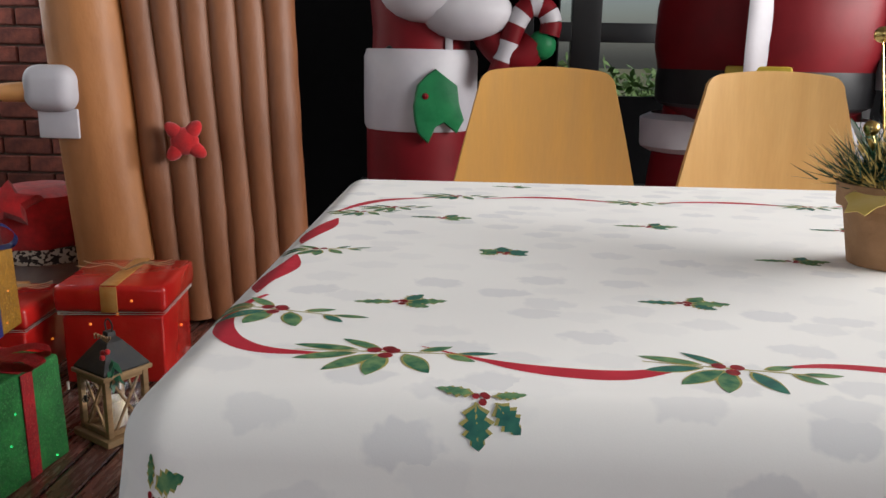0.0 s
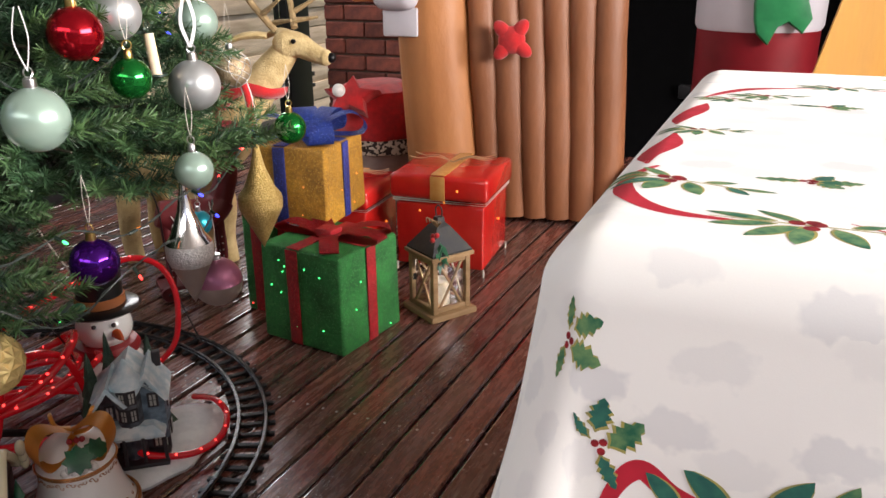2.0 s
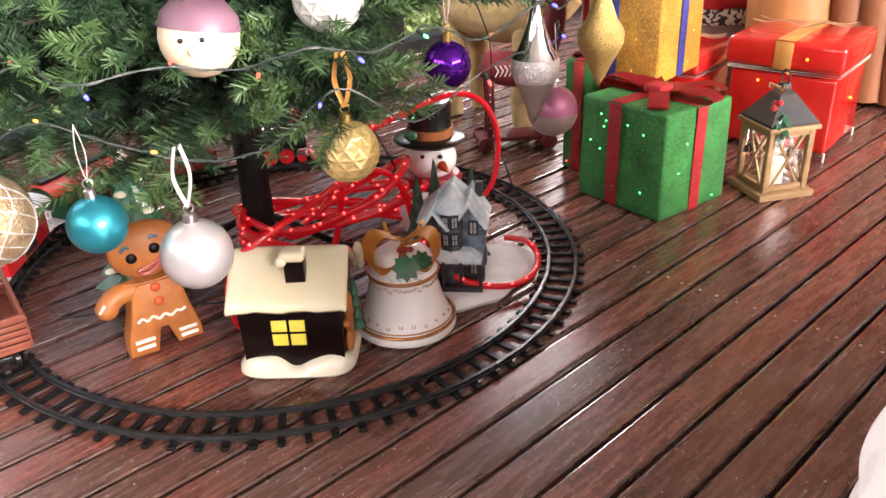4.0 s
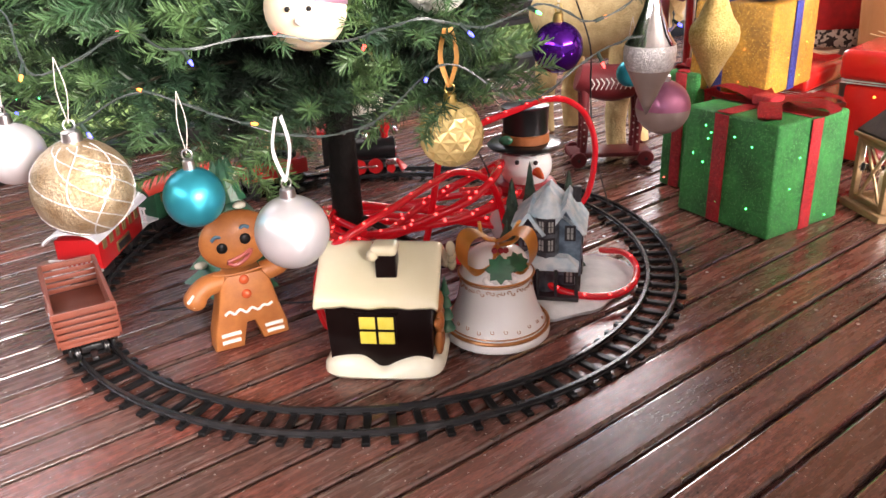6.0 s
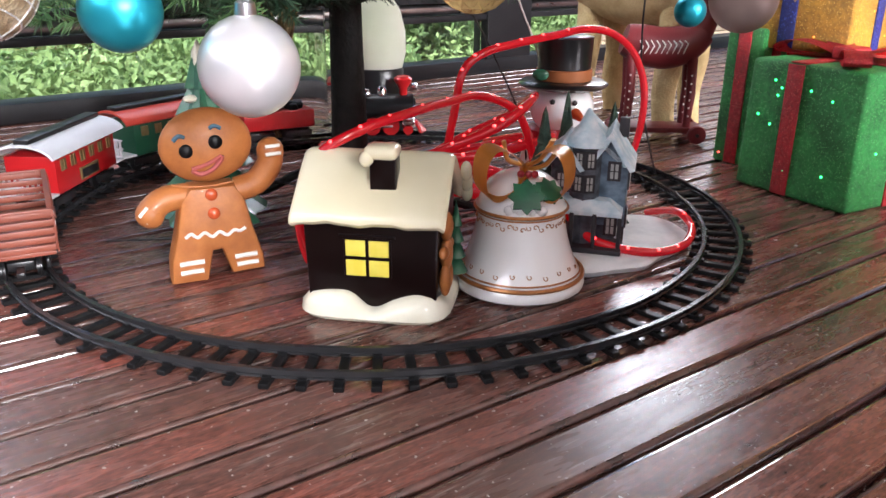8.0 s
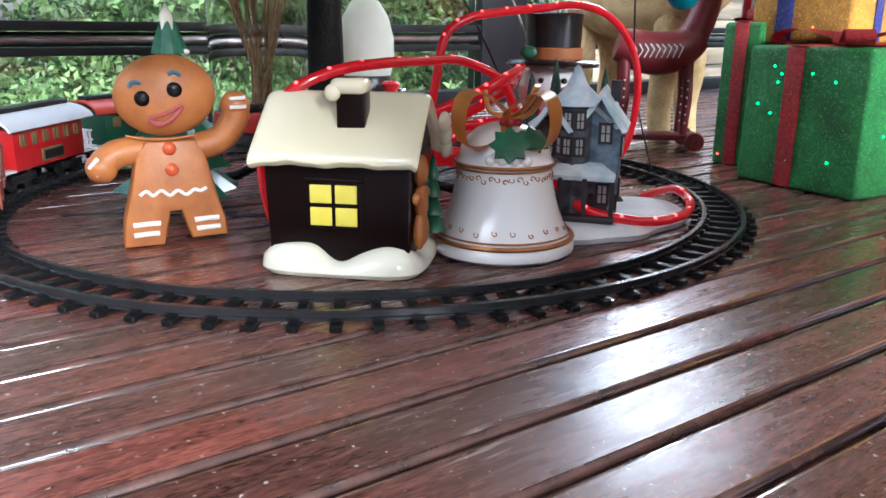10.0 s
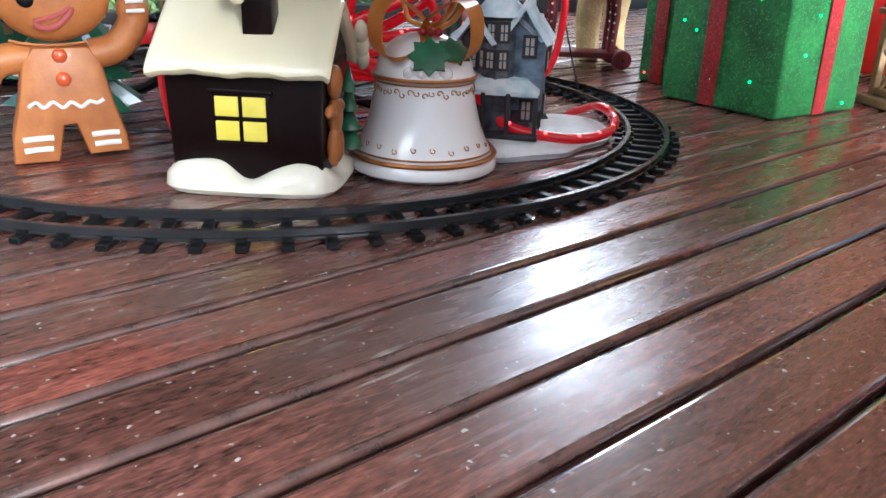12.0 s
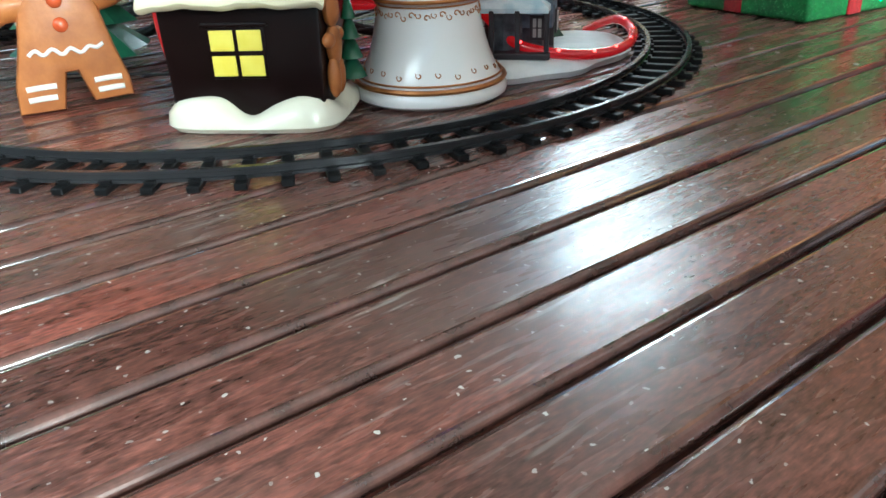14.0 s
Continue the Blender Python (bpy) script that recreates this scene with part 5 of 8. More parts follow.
    for a, b in zip(rings, rings[1:]):
        for i in range(n):
            bm.faces.new((a[i], a[(i + 1) % n], b[(i + 1) % n], b[i]))
    bm.faces.new(rings[0][::-1])
    bm.faces.new(rings[-1])
    snow = part("snow_base", bm, M["snow_glaze"], g, "white glazed snow drift")
    # window
    bm = bmesh.new()
    box(bm, -0.004, -0.0645, 0.112, 0.074, 0.006, 0.004, 0.001)
    box(bm, -0.004, -0.0630, 0.083, 0.064, 0.003, 0.054, 0.001)
    part("window_frame", bm, M["choc"], g)
    for sx in (-1, 1):
        for sz in (-1, 1):
            bm = bmesh.new()
            box(bm, sx * 0.0155 - 0.004, -0.0652, 0.083 + sz * 0.0132, 0.0265, 0.003, 0.0215, 0.001)
            part("pane", bm, M["window_yellow"], g, "yellow painted pane")
    # small gingerbread figure and fir on the gable wall
    m = pose(0.0955, 0.0, 0, 0, 0, 90)
    for x, z, a, b, c in ((-0.035, 0.122, 0.019, 0.009, 0.019), (-0.035, 0.085, 0.016, 0.009, 0.022), (-0.045, 0.052, 0.008, 0.008, 0.022), (-0.024, 0.052, 0.008, 0.008, 0.022), (-0.055, 0.093, 0.012, 0.007, 0.008), (-0.014, 0.093, 0.012, 0.007, 0.008)):
        bm = bmesh.new()
        ball(bm, x, 0, z, 1.0, 14, (a, b, c), m=m)
        part("gingerbread_relief", bm, M["ginger"], g, "moulded gingerbread relief")
    bm = bmesh.new()
    for k in range(4):
        lathe(bm, [(0.018 - 0.003 * k, 0.035 + 0.022 * k), (0.0, 0.07 + 0.022 * k)], 10, pose(0.098, 0.035, 0))
    part("fir_relief", bm, M["holly"], g, "moulded green fir relief")
    return g


gingerbread_house()


def gingerbread_figure():
    """A glazed figurine of one piece: body, head, arms, icing lines, eyes and buttons in one mesh."""
    bm = bmesh.new()
    slots = [M["ginger"], M["piping"], M["eye_black"], M["brow_blue"], M["mouth"], M["button"]]
    body = [(-0.066, 0.0), (-0.016, 0.0), (-0.006, 0.043), (0.006, 0.044), (0.018, 0.006), (0.064, 0.008), (0.063, 0.030), (0.052, 0.070), (0.042, 0.118), (0.030, 0.136), (-0.030, 0.136), (-0.043, 0.118), (-0.053, 0.070), (-0.064, 0.03)]
    slab(bm, body, 0.042, pose(0, 0.021, 0, 90), 0, 0.007)
    ball(bm, 0.016, 0, 0.190, 1.0, 32, (0.062, 0.027, 0.051), 0, pose(0, 0, 0, 0, -5, 0))
    for pts in ([(-0.030, 0.0, 0.122), (-0.060, -0.004, 0.121), (-0.077, -0.008, 0.112), (-0.083, -0.010, 0.104)], [(0.034, 0.0, 0.124), (0.062, -0.002, 0.132), (0.082, -0.004, 0.156), (0.085, -0.004, 0.176)]):
        tube(bm, smooth_path(pts, 4), 0.018, 14, taper=lambda k: 1.0)
        ball(bm, *pts[-1], 0.0195, 14)

    def line(points, r, index, y=-0.0225):
        tube(bm, smooth_path([(a, y, b) for a, b in points], 5), r, 7, index=index)

    line([(-0.042, 0.068), (-0.034, 0.073), (-0.026, 0.067), (-0.016, 0.073), (-0.006, 0.066), (0.004, 0.072), (0.014, 0.066), (0.024, 0.072), (0.032, 0.070), (0.040, 0.074)], 0.0024, 1)
    for x0, x1, z in ((-0.053, -0.020, 0.030), (-0.053, -0.022, 0.017), (0.022, 0.053, 0.032), (0.024, 0.054, 0.020)):
        line([(x0, z), ((x0 + x1) / 2, z + 0.001), (x1, z + 0.001)], 0.0034, 1)
    for x0, z0, x1, z1 in ((-0.097, 0.106, -0.086, 0.118), (-0.089, 0.096, -0.077, 0.108), (0.075, 0.186, 0.095, 0.187), (0.075, 0.175, 0.096, 0.176)):
        line([(x0, z0), ((x0 + x1) / 2, (z0 + z1) / 2), (x1, z1)], 0.0026, 1, -0.024)
    ball(bm, -0.029, -0.0235, 0.189, 1.0, 16, (0.0096, 0.004, 0.0096), 2)
    ball(bm, 0.009, -0.0255, 0.199, 1.0, 16, (0.0096, 0.004, 0.0096), 2)
    line([(-0.044, 0.203), (-0.037, 0.209), (-0.029, 0.207)], 0.003, 3, -0.0205)
    line([(0.003, 0.217), (0.010, 0.220), (0.018, 0.216)], 0.003, 3, -0.0215)
    line([(-0.024, 0.163), (-0.014, 0.157), (0.001, 0.161), (0.014, 0.173), (0.016, 0.180)], 0.0036, 4, -0.0258)
    line([(-0.024, 0.165), (-0.010, 0.168), (0.004, 0.173), (0.016, 0.180)], 0.0030, 4, -0.0262)
    line([(-0.052, 0.144), (-0.030, 0.139), (0.002, 0.138), (0.030, 0.141)], 0.0016, 0, -0.0190)
    ball(bm, -0.002, -0.0215, 0.126, 1.0, 14, (0.0085, 0.006, 0.0085), 5)
    ball(bm, -0.001, -0.0215, 0.099, 1.0, 14, (0.0085, 0.006, 0.0085), 5)
    ob = part("gingerbread_figurine", bm, slots, label="orange-brown ceramic gingerbread figurine with white icing lines and waving arm", at=pose(-1.398, 0.514, 0.0005, 0, 0, 76))
    return tagged(ob, category="figurine")


gingerbread_figure()


def porcelain_bell():
    g = thing("porcelain_bell", -1.124, 0.846, 0, 50, "white porcelain bell with gilded bands and gold bow", "bell ornament")
    g.scale = (1.03, 1.03, 1.03)
    prof = [(0, 0.0), (0.084, 0.0), (0.089, 0.004), (0.090, 0.009), (0.088, 0.014), (0.083, 0.022), (0.0765, 0.034), (0.070, 0.050), (0.0645, 0.068), (0.0605, 0.086), (0.058, 0.100), (0.0575, 0.106), (0.0605, 0.109), (0.0605, 0.113), (0.0575, 0.116), (0.056, 0.124), (0.0535, 0.132), (0.046, 0.143), (0.034, 0.152), (0.018, 0.158), (0, 0.160)]
    bm = bmesh.new()
    lathe(bm, prof, 56)
    part("body", bm, M["bell_white"], g)
    for r, z, w in ((0.0868, 0.0205, 0.0030), (0.0835, 0.0262, 0.0012), (0.0617, 0.111, 0.0022), (0.0590, 0.1052, 0.0010)):
        bm = bmesh.new()
        tube(bm, [(r * math.cos(a * math.pi / 28), r * math.sin(a * math.pi / 28), z) for a in range(56)], w, 6, closed=True)
        part("gilded_band", bm, M["bell_gold"], g, "gilded band")
    # painted scrolls: under the shoulder and above the rim
    for row, (z, r, n) in enumerate(((0.0975, 0.0590, 44), (0.037, 0.0758, 44))):
        for i in range(n):
            if row == 1 and i % 2:
                continue
            a = 2 * math.pi * i / n
            bm = bmesh.new()
            pts = []
            for k in range(9):
                u = k / 8 * 5.2 + (0 if i % 2 else 2.6)
                rad = 0.0040 * (1 - k / 11)
                da, dz = rad * math.cos(u), rad * math.sin(u) - (0.003 if i % 3 == 0 else 0)
                rr = r + 0.0004 - dz * (0.10 if row == 0 else 0.42)
                pts.append((rr * math.cos(a + da / r), rr * math.sin(a + da / r), z + dz))
            tube(bm, pts, 0.0007, 4)
            part("painted_scroll", bm, M["bell_gold"], g)
    # gold bow: two rolled loops, knot, upright tails
    for s in (-1, 1):
        bm = bmesh.new()
        a, b = [], []
        for k in range(33):
            t = 2 * math.pi * k / 32
            full = (1 - math.cos(t)) / 2
            x, z = s * (0.004 + 0.064 * full), 0.167 + 0.045 * math.sin(t) * (0.30 + 0.70 * full) - 0.004 * full
            deep = 0.009 + 0.013 * full ** 0.7
            a.append(bm.verts.new((x, -0.014 - deep, z)))
            b.append(bm.verts.new((x, -0.014 + deep, z + 0.004 * full)))
        fs = [bm.faces.new((a[i], a[i + 1], b[i + 1], b[i])) for i in range(32)]
        bmesh.ops.solidify(bm, geom=fs, thickness=0.0045)
        bmesh.ops.transform(bm, matrix=pose(0, -0.010, 0, 0, 0, -24 * s), verts=bm.verts)
        part("bow_loop", bm, M["bow_gold"], g, "gilded porcelain bow loop")
    for pts in ([(0.0, 0.0, 0.166), (-0.020, 0.002, 0.172), (-0.026, 0.004, 0.196)], [(0.002, 0.0, 0.164), (0.022, -0.010, 0.176), (0.036, -0.020, 0.204)], [(0.006, -0.010, 0.162), (0.028, -0.022, 0.172), (0.043, -0.030, 0.196)]):
        bm = bmesh.new()
        tube(bm, smooth_path(pts, 5), 0.0075, 8, flat=0.4)
        part("bow_tail", bm, M["bow_gold"], g)
    bm = bmesh.new()
    leaf = []
    for i in range(16):
        a = 2 * math.pi * i / 16
        r = 0.018 if i % 2 else 0.025
        leaf.append((r * math.cos(a), r * math.sin(a)))
    slab(bm, leaf, 0.003, pose(0.004, -0.052, 0.137, 52, 0, 0), bevel=0.001)
    part("holly_leaf", bm, M["holly"], g, "glazed dark green holly leaf")
    bm = bmesh.new()
    slab(bm, [(x * 0.8, y * 0.8) for x, y in leaf], 0.003, pose(0.032, -0.040, 0.142, 44, 0, 30), bevel=0.001)
    part("holly_leaf", bm, M["holly"], g)
    for x in (-0.004, 0.006, 0.014):
        bm = bmesh.new()
        ball(bm, x, -0.034, 0.162, 0.005, 10)
        part("berry", bm, M["scarf_red"], g)
    for i in range(7):
        bm = bmesh.new()
        ball(bm, -0.018 + 0.007 * i, -0.056 + 0.001 * abs(i - 3), 0.119 + 0.004 * (i % 2), 0.0068, 10)
        part("snow_lump", bm, M["bell_white"], g)
    return g


porcelain_bell()


def village_house():
    g = thing("village_house", -1.160, 1.022, 0, 38, "miniature blue-grey Victorian house with snowy roofs on a snow plinth", "ornament")
    g.scale = (1.22, 1.16, 0.98)
    bm = bmesh.new()
    lathe(bm, [(0, 0), (0.098, 0.0), (0.101, 0.008), (0.092, 0.018), (0.072, 0.022), (0, 0.024)], 40, wobble=lambda a, r, z: 1 + 0.06 * math.sin(3 * a + 0.5) + 0.04 * math.sin(7 * a) + 0.62 * math.exp(-((((a - radians(48) + math.pi) % (2 * math.pi)) - math.pi) / 0.55) ** 2))
    part("snow_plinth", bm, M["plinth_snow"], g, "resin snow plinth")
    bm = bmesh.new()
    box(bm, -0.006, 0.010, 0.090, 0.082, 0.070, 0.136, 0.002)
    part("wall", bm, M["house_grey"], g, "slate grey clapboard walls")
    bm = bmesh.new()
    box(bm, 0.028, -0.004, 0.105, 0.036, 0.062, 0.100, 0.002)
    part("wing", bm, M["house_blue"], g, "pale blue side wing")

    def gable(width, depth, height, m, label=""):
        b2 = bmesh.new()
        rows = []
        for x, z in ((-width, -0.004), (-width * 0.5, height * 0.42), (0, height), (width * 0.5, height * 0.42), (width, -0.004)):
            rows.append([b2.verts.new((x, y, z)) for y in (-depth, 0, depth)])
        fs = [b2.faces.new((a[i], a[i + 1], b[i + 1], b[i])) for a, b in zip(rows, rows[1:]) for i in range(2)]
        bmesh.ops.recalc_face_normals(b2, faces=b2.faces)
        bmesh.ops.solidify(b2, geom=fs, thickness=0.006)
        bmesh.ops.transform(b2, matrix=m, verts=b2.verts)
        part("roof", b2, M["house_snow"], g, "snow-covered steep roof")

    gable(0.052, 0.046, 0.052, pose(-0.006, 0.010, 0.156))
    gable(0.030, 0.046, 0.052, pose(0.024, -0.004, 0.152, 0, 0, 0))
    gable(0.026, 0.045, 0.040, pose(-0.03, -0.012, 0.150, 0, 0, 0))
    for sy in (-0.024,):
        b2 = bmesh.new()
        vs = [b2.verts.new(p) for p in ((0.006, -0.036, 0.152), (0.046, -0.036, 0.152), (0.026, -0.036, 0.196))]
        f = b2.faces.new(vs)
        r = bmesh.ops.extrude_face_region(b2, geom=[f])
        bmesh.ops.translate(b2, vec=(0, 0.06, 0), verts=[v for v in r["geom"] if isinstance(v, bmesh.types.BMVert)])
        part("gable_wall", b2, M["house_blue"], g, smooth=False)
    bm = bmesh.new()
    lathe(bm, [(0, 0.022), (0.018, 0.022), (0.018, 0.176), (0.021, 0.178), (0.021, 0.184), (0, 0.184)], 8, pose(-0.004, -0.036, 0))
    part("tower", bm, M["house_grey"], g, "slate grey bay tower", smooth=False)
    bm = bmesh.new()
    lathe(bm, [(0.026, 0.180), (0.024, 0.188), (0.012, 0.208), (0.003, 0.232), (0, 0.235)], 12, pose(-0.004, -0.036, 0))
    part("tower_roof", bm, M["house_snow"], g, "snowy conical roof")
    bm = bmesh.new()
    vs = []
    lathe(bm, [(0, 0.082), (0.062, 0.080), (0.062, 0.086), (0.040, 0.100), (0, 0.102)], 4, pose(-0.002, -0.030, 0) @ Matrix.Diagonal((1.05, 0.8, 1, 1)) @ pose(0, 0, 0, 0, 0, 45))
    part("porch_roof", bm, M["house_snow"], g, "snowy porch roof", smooth=False)
    for x, y in ((-0.044, -0.062), (-0.015, -0.064), (0.012, -0.064), (0.042, -0.060), (0.044, -0.02)):
        bm = bmesh.new()
        box(bm, x, y, 0.052, 0.005, 0.005, 0.062, 0.001)
        part("porch_post", bm, M["house_dark"], g)
    bm = bmesh.new()
    box(bm, -0.002, -0.045, 0.026, 0.096, 0.05, 0.008, 0.001)
    part("porch_floor", bm, M["house_dark"], g)

    def pane(x, y, z, w, h, rz):
        b2 = bmesh.new()
        m = pose(x, y, z, 0, 0, rz)
        box(b2, 0, 0, 0, w + 0.005, 0.002, h + 0.006, 0.0006, m, 0)
        for sx in (-1, 1):
            for sz in (-1, 1):
                box(b2, sx * w / 4, -0.001, sz * h / 4, w / 2 - 0.0018, 0.002, h / 2 - 0.0018, 0, m, 1)
        part("window", b2, [M["house_dark"], M["pale_pane"]], g, "dark framed pale window", smooth=False)

    for z in (0.160, 0.124):
        for a in (-67, -22, 22):
            rr = 0.0172
            pane(-0.004 + rr * math.sin(radians(a + 0)), -0.036 - rr * math.cos(radians(a + 0)), z, 0.009, 0.022, a)
    pane(0.030, -0.0365, 0.142, 0.011, 0.024, 0)
    pane(0.030, -0.0365, 0.056, 0.011, 0.026, 0)
    pane(-0.032, -0.0265, 0.056, 0.011, 0.028, 0)
    pane(-0.034, -0.0265, 0.120, 0.010, 0.022, 0)
    pane(0.047, 0.000, 0.120, 0.012, 0.024, 90)
    pane(0.047, 0.004, 0.058, 0.012, 0.026, 90)
    bm = bmesh.new()
    box(bm, 0.036, 0.02, 0.196, 0.012, 0.012, 0.03, 0.001)
    part("chimney", bm, M["house_dark"], g)
    for x, y, h, r in ((-0.066, -0.022, 0.135, 0.024), (-0.064, 0.028, 0.195, 0.030), (0.020, 0.066, 0.20, 0.028), (-0.074, -0.052, 0.085, 0.018), (-0.040, 0.062, 0.215, 0.028)):
        bm = bmesh.new()
        for k in range(5):
            z = 0.02 + h * k / 5.5
            lathe(bm, [(r * (1 - k / 6), z), (r * 0.3 * (1 - k / 6), z + h * 0.24), (0, z + h * 0.3)], 9, pose(x, y, 0, 0, 0, 17 * k), wobble=lambda a, rr, zz: 1 + 0.18 * math.sin(4 * a + zz * 90))
        part("fir", bm, M["mini_fir"], g, "small resin fir", smooth=False)
    return g


village_house()


def snowman():
    """A glazed snowman figure of one piece with black top hat."""
    bm = bmesh.new()
    slots = [M["bell_white"], M["hat_black"], M["hat_band"], M["scarf_red"], M["button"], M["holly"]]
    lathe(bm, [(0, 0), (0.06, 0.0), (0.07, 0.02), (0.073, 0.05), (0.066, 0.09), (0.050, 0.118), (0, 0.12)], 28, index=0)
    ball(bm, 0, 0, 0.168, 0.054, 24, (1, 1, 0.92))
    lathe(bm, [(0.046, 0.108), (0.062, 0.114), (0.064, 0.124), (0.058, 0.134), (0.044, 0.138)], 28, index=3)
    box(bm, 0.03, -0.062, 0.088, 0.026, 0.014, 0.07, 0.005, index=3)
    lathe(bm, [(0, 0.206), (0.070, 0.206), (0.076, 0.211), (0.070, 0.216), (0.046, 0.217), (0.044, 0.232), (0.0455, 0.285), (0.047, 0.289), (0.043, 0.291), (0, 0.290)], 32, index=1)
    lathe(bm, [(0.0455, 0.217), (0.0475, 0.219), (0.0472, 0.236), (0.0445, 0.237)], 32, index=2)
    lathe(bm, [(0.010, 0), (0.006, 0.02), (0, 0.034)], 10, pose(0.026, -0.048, 0.168, 100, 0, 30), 4)
    ball(bm, -0.034, -0.044, 0.230, 0.010, 10, (1.4, 0.6, 1), 5)
    for x in (-0.012, 0.024):
        ball(bm, x, -0.048, 0.186, 0.005, 8, index=1)
    ob = part("snowman_figurine", bm, slots, label="white glazed snowman with black top hat and red scarf", at=pose(-1.372, 1.168, 0.0005, 0, 0, 40) @ Matrix.Diagonal((1.06, 1.06, 1.035, 1)))
    return tagged(ob, category="figurine")


snowman()


# ---- toy railway ----
TRACK_X, TRACK_Y, R_OUT, R_IN = -1.505, 0.866, 0.605, 0.550
R_MID = (R_OUT + R_IN) / 2


def railway_track():
    g = thing("toy_train_track", TRACK_X, TRACK_Y, 0, 0, "black plastic circular toy train track with sleepers on the deck", "train track")
    for r in (R_OUT, R_IN):
        bm = bmesh.new()
        n = 144
        sec = [(-0.0035, 0.006), (-0.0035, 0.0085), (-0.0016, 0.0095), (-0.0016, 0.013), (-0.003, 0.0138), (-0.003, 0.0165), (0.003, 0.0165), (0.003, 0.0138), (0.0016, 0.013), (0.0016, 0.0095), (0.0035, 0.0085), (0.0035, 0.006)]
        rings = [[bm.verts.new(((r + a) * math.cos(2 * math.pi * i / n), (r + a) * math.sin(2 * math.pi * i / n), z)) for a, z in sec] for i in range(n)]
        for i in range(n):
            p, q = rings[i], rings[(i + 1) % n]
            for k in range(len(sec)):
                bm.faces.new((p[k], p[(k + 1) % len(sec)], q[(k + 1) % len(sec)], q[k]))
        part("rail", bm, M["rail"], g, "dark shiny rail")
    bm = bmesh.new()
    box(bm, 0, 0, 0.0033, 0.092, 0.0115, 0.0065, 0.001, seg=1)
    for s in (R_OUT - R_MID, R_IN - R_MID):
        for e in (-1, 1):
            box(bm, s + e * 0.006, 0, 0.008, 0.004, 0.010, 0.003)
    me = bpy.data.meshes.new("sleeper")
    bm.to_mesh(me)
    bm.free()
    me.materials.append(M["track"])
    n = 96
    for i in range(n):
        a = 360 * i / n
        ob = new("sleeper", me)
        ob.parent = g
        ob.matrix_basis = pose(R_MID * math.cos(radians(a)), R_MID * math.sin(radians(a)), 0, 0, 0, a)
    return g


railway_track()


def on_track(angle):
    """The pose of a vehicle standing on the track at an angle, its length along local x, its outer side at local -y."""
    a = radians(angle)
    return pose(TRACK_X + R_MID * math.cos(a), TRACK_Y + R_MID * math.sin(a), 0.0165, 0, 0, angle + 90)


def bogies(g, at=(-0.075, 0.075), r=0.013):
    for x in at:
        bm = bmesh.new()
        box(bm, x, 0, 0.020, 0.070, 0.034, 0.012, 0.002)
        for s in (-1, 1):
            box(bm, x, s * 0.034, 0.018, 0.066, 0.006, 0.014, 0.002)
        part("bogie", bm, M["toy_black"], g, "black bogie")
        for dx in (-0.022, 0.022):
            for s in (-1, 1):
                bm = bmesh.new()
                lathe(bm, [(0, -0.003), (r + 0.002, -0.003), (r + 0.002, -0.001), (r, 0), (r, 0.004), (0, 0.004)], 18, pose(x + dx, s * 0.0225, r, 90))
                part("wheel", bm, M["toy_black"], g)
    for s in (-1, 1):
        bm = bmesh.new()
        box(bm, s * 0.138, 0, 0.022, 0.03, 0.010, 0.006, 0.001)
        part("coupling", bm, M["toy_black"], g)


def open_wagon():
    g = thing("toy_goods_wagon", 0, 0, 0, 0, "open red-brown slatted toy goods wagon on the track", "toy wagon", "toy train")
    L, W, z0, z1 = 0.225, 0.092, 0.034, 0.094
    bm = bmesh.new()
    box(bm, 0, 0, z0, L, W, 0.006, 0.001)
    part("floor", bm, M["toy_brown"], g)
    for s in (-1, 1):
        for k in range(5):
            bm = bmesh.new()
            box(bm, 0, s * W / 2, z0 + 0.008 + k * 0.0118, L, 0.004, 0.0088, 0.001)
            part("slat", bm, M["toy_brown"], g)
            bm = bmesh.new()
            box(bm, s * L / 2, 0, z0 + 0.008 + k * 0.0118, 0.004, W, 0.0088, 0.001)
            part("slat", bm, M["toy_brown"], g)
    for s in (-1, 1):
        for x in (-L / 2 + 0.004, -0.045, 0.045, L / 2 - 0.004):
            bm = bmesh.new()
            box(bm, x, s * (W / 2 + 0.003), (z0 + z1) / 2, 0.007, 0.003, z1 - z0, 0.001)
            part("side_post", bm, M["toy_brown"], g)
        for a, b in ((-0.045, -L / 2), (0.045, L / 2)):
            bm = bmesh.new()
            tube(bm, [(a, s * (W / 2 + 0.0035), z0 + 0.006), (b, s * (W / 2 + 0.0035), z1 - 0.006)], 0.0024, 5)
            part("side_brace", bm, M["toy_brown"], g)
        bm = bmesh.new()
        box(bm, 0.075, s * (W / 2 + 0.004), z1 - 0.022, 0.040, 0.002, 0.010)
        part("side_plate", bm, M["toy_white"], g, "pale lettered plate")
        bm = bmesh.new()
        box(bm, 0, s * (W / 2 + 0.005), z0 + 0.024, 0.05, 0.005, 0.004, 0.001)
        part("handle", bm, M["toy_brown"], g)
    bm = bmesh.new()
    for s in (-1, 1):
        box(bm, 0, s * W / 2, z1 + 0.001, L + 0.006, 0.007, 0.004, 0.001)
        box(bm, s * L / 2, 0, z1 + 0.0013, 0.007, W, 0.004, 0.001)
    part("top_rim", bm, M["toy_brown"], g)
    bm = bmesh.new()
    lathe(bm, [(0, 0), (0.007, 0), (0.007, 0.003), (0, 0.003)], 12, pose(-0.095, -W / 2 - 0.003, z0 + 0.014, 90))
    part("brake_disc", bm, M["brow_blue"], g, "small blue brake disc")
    bogies(g)
    return g


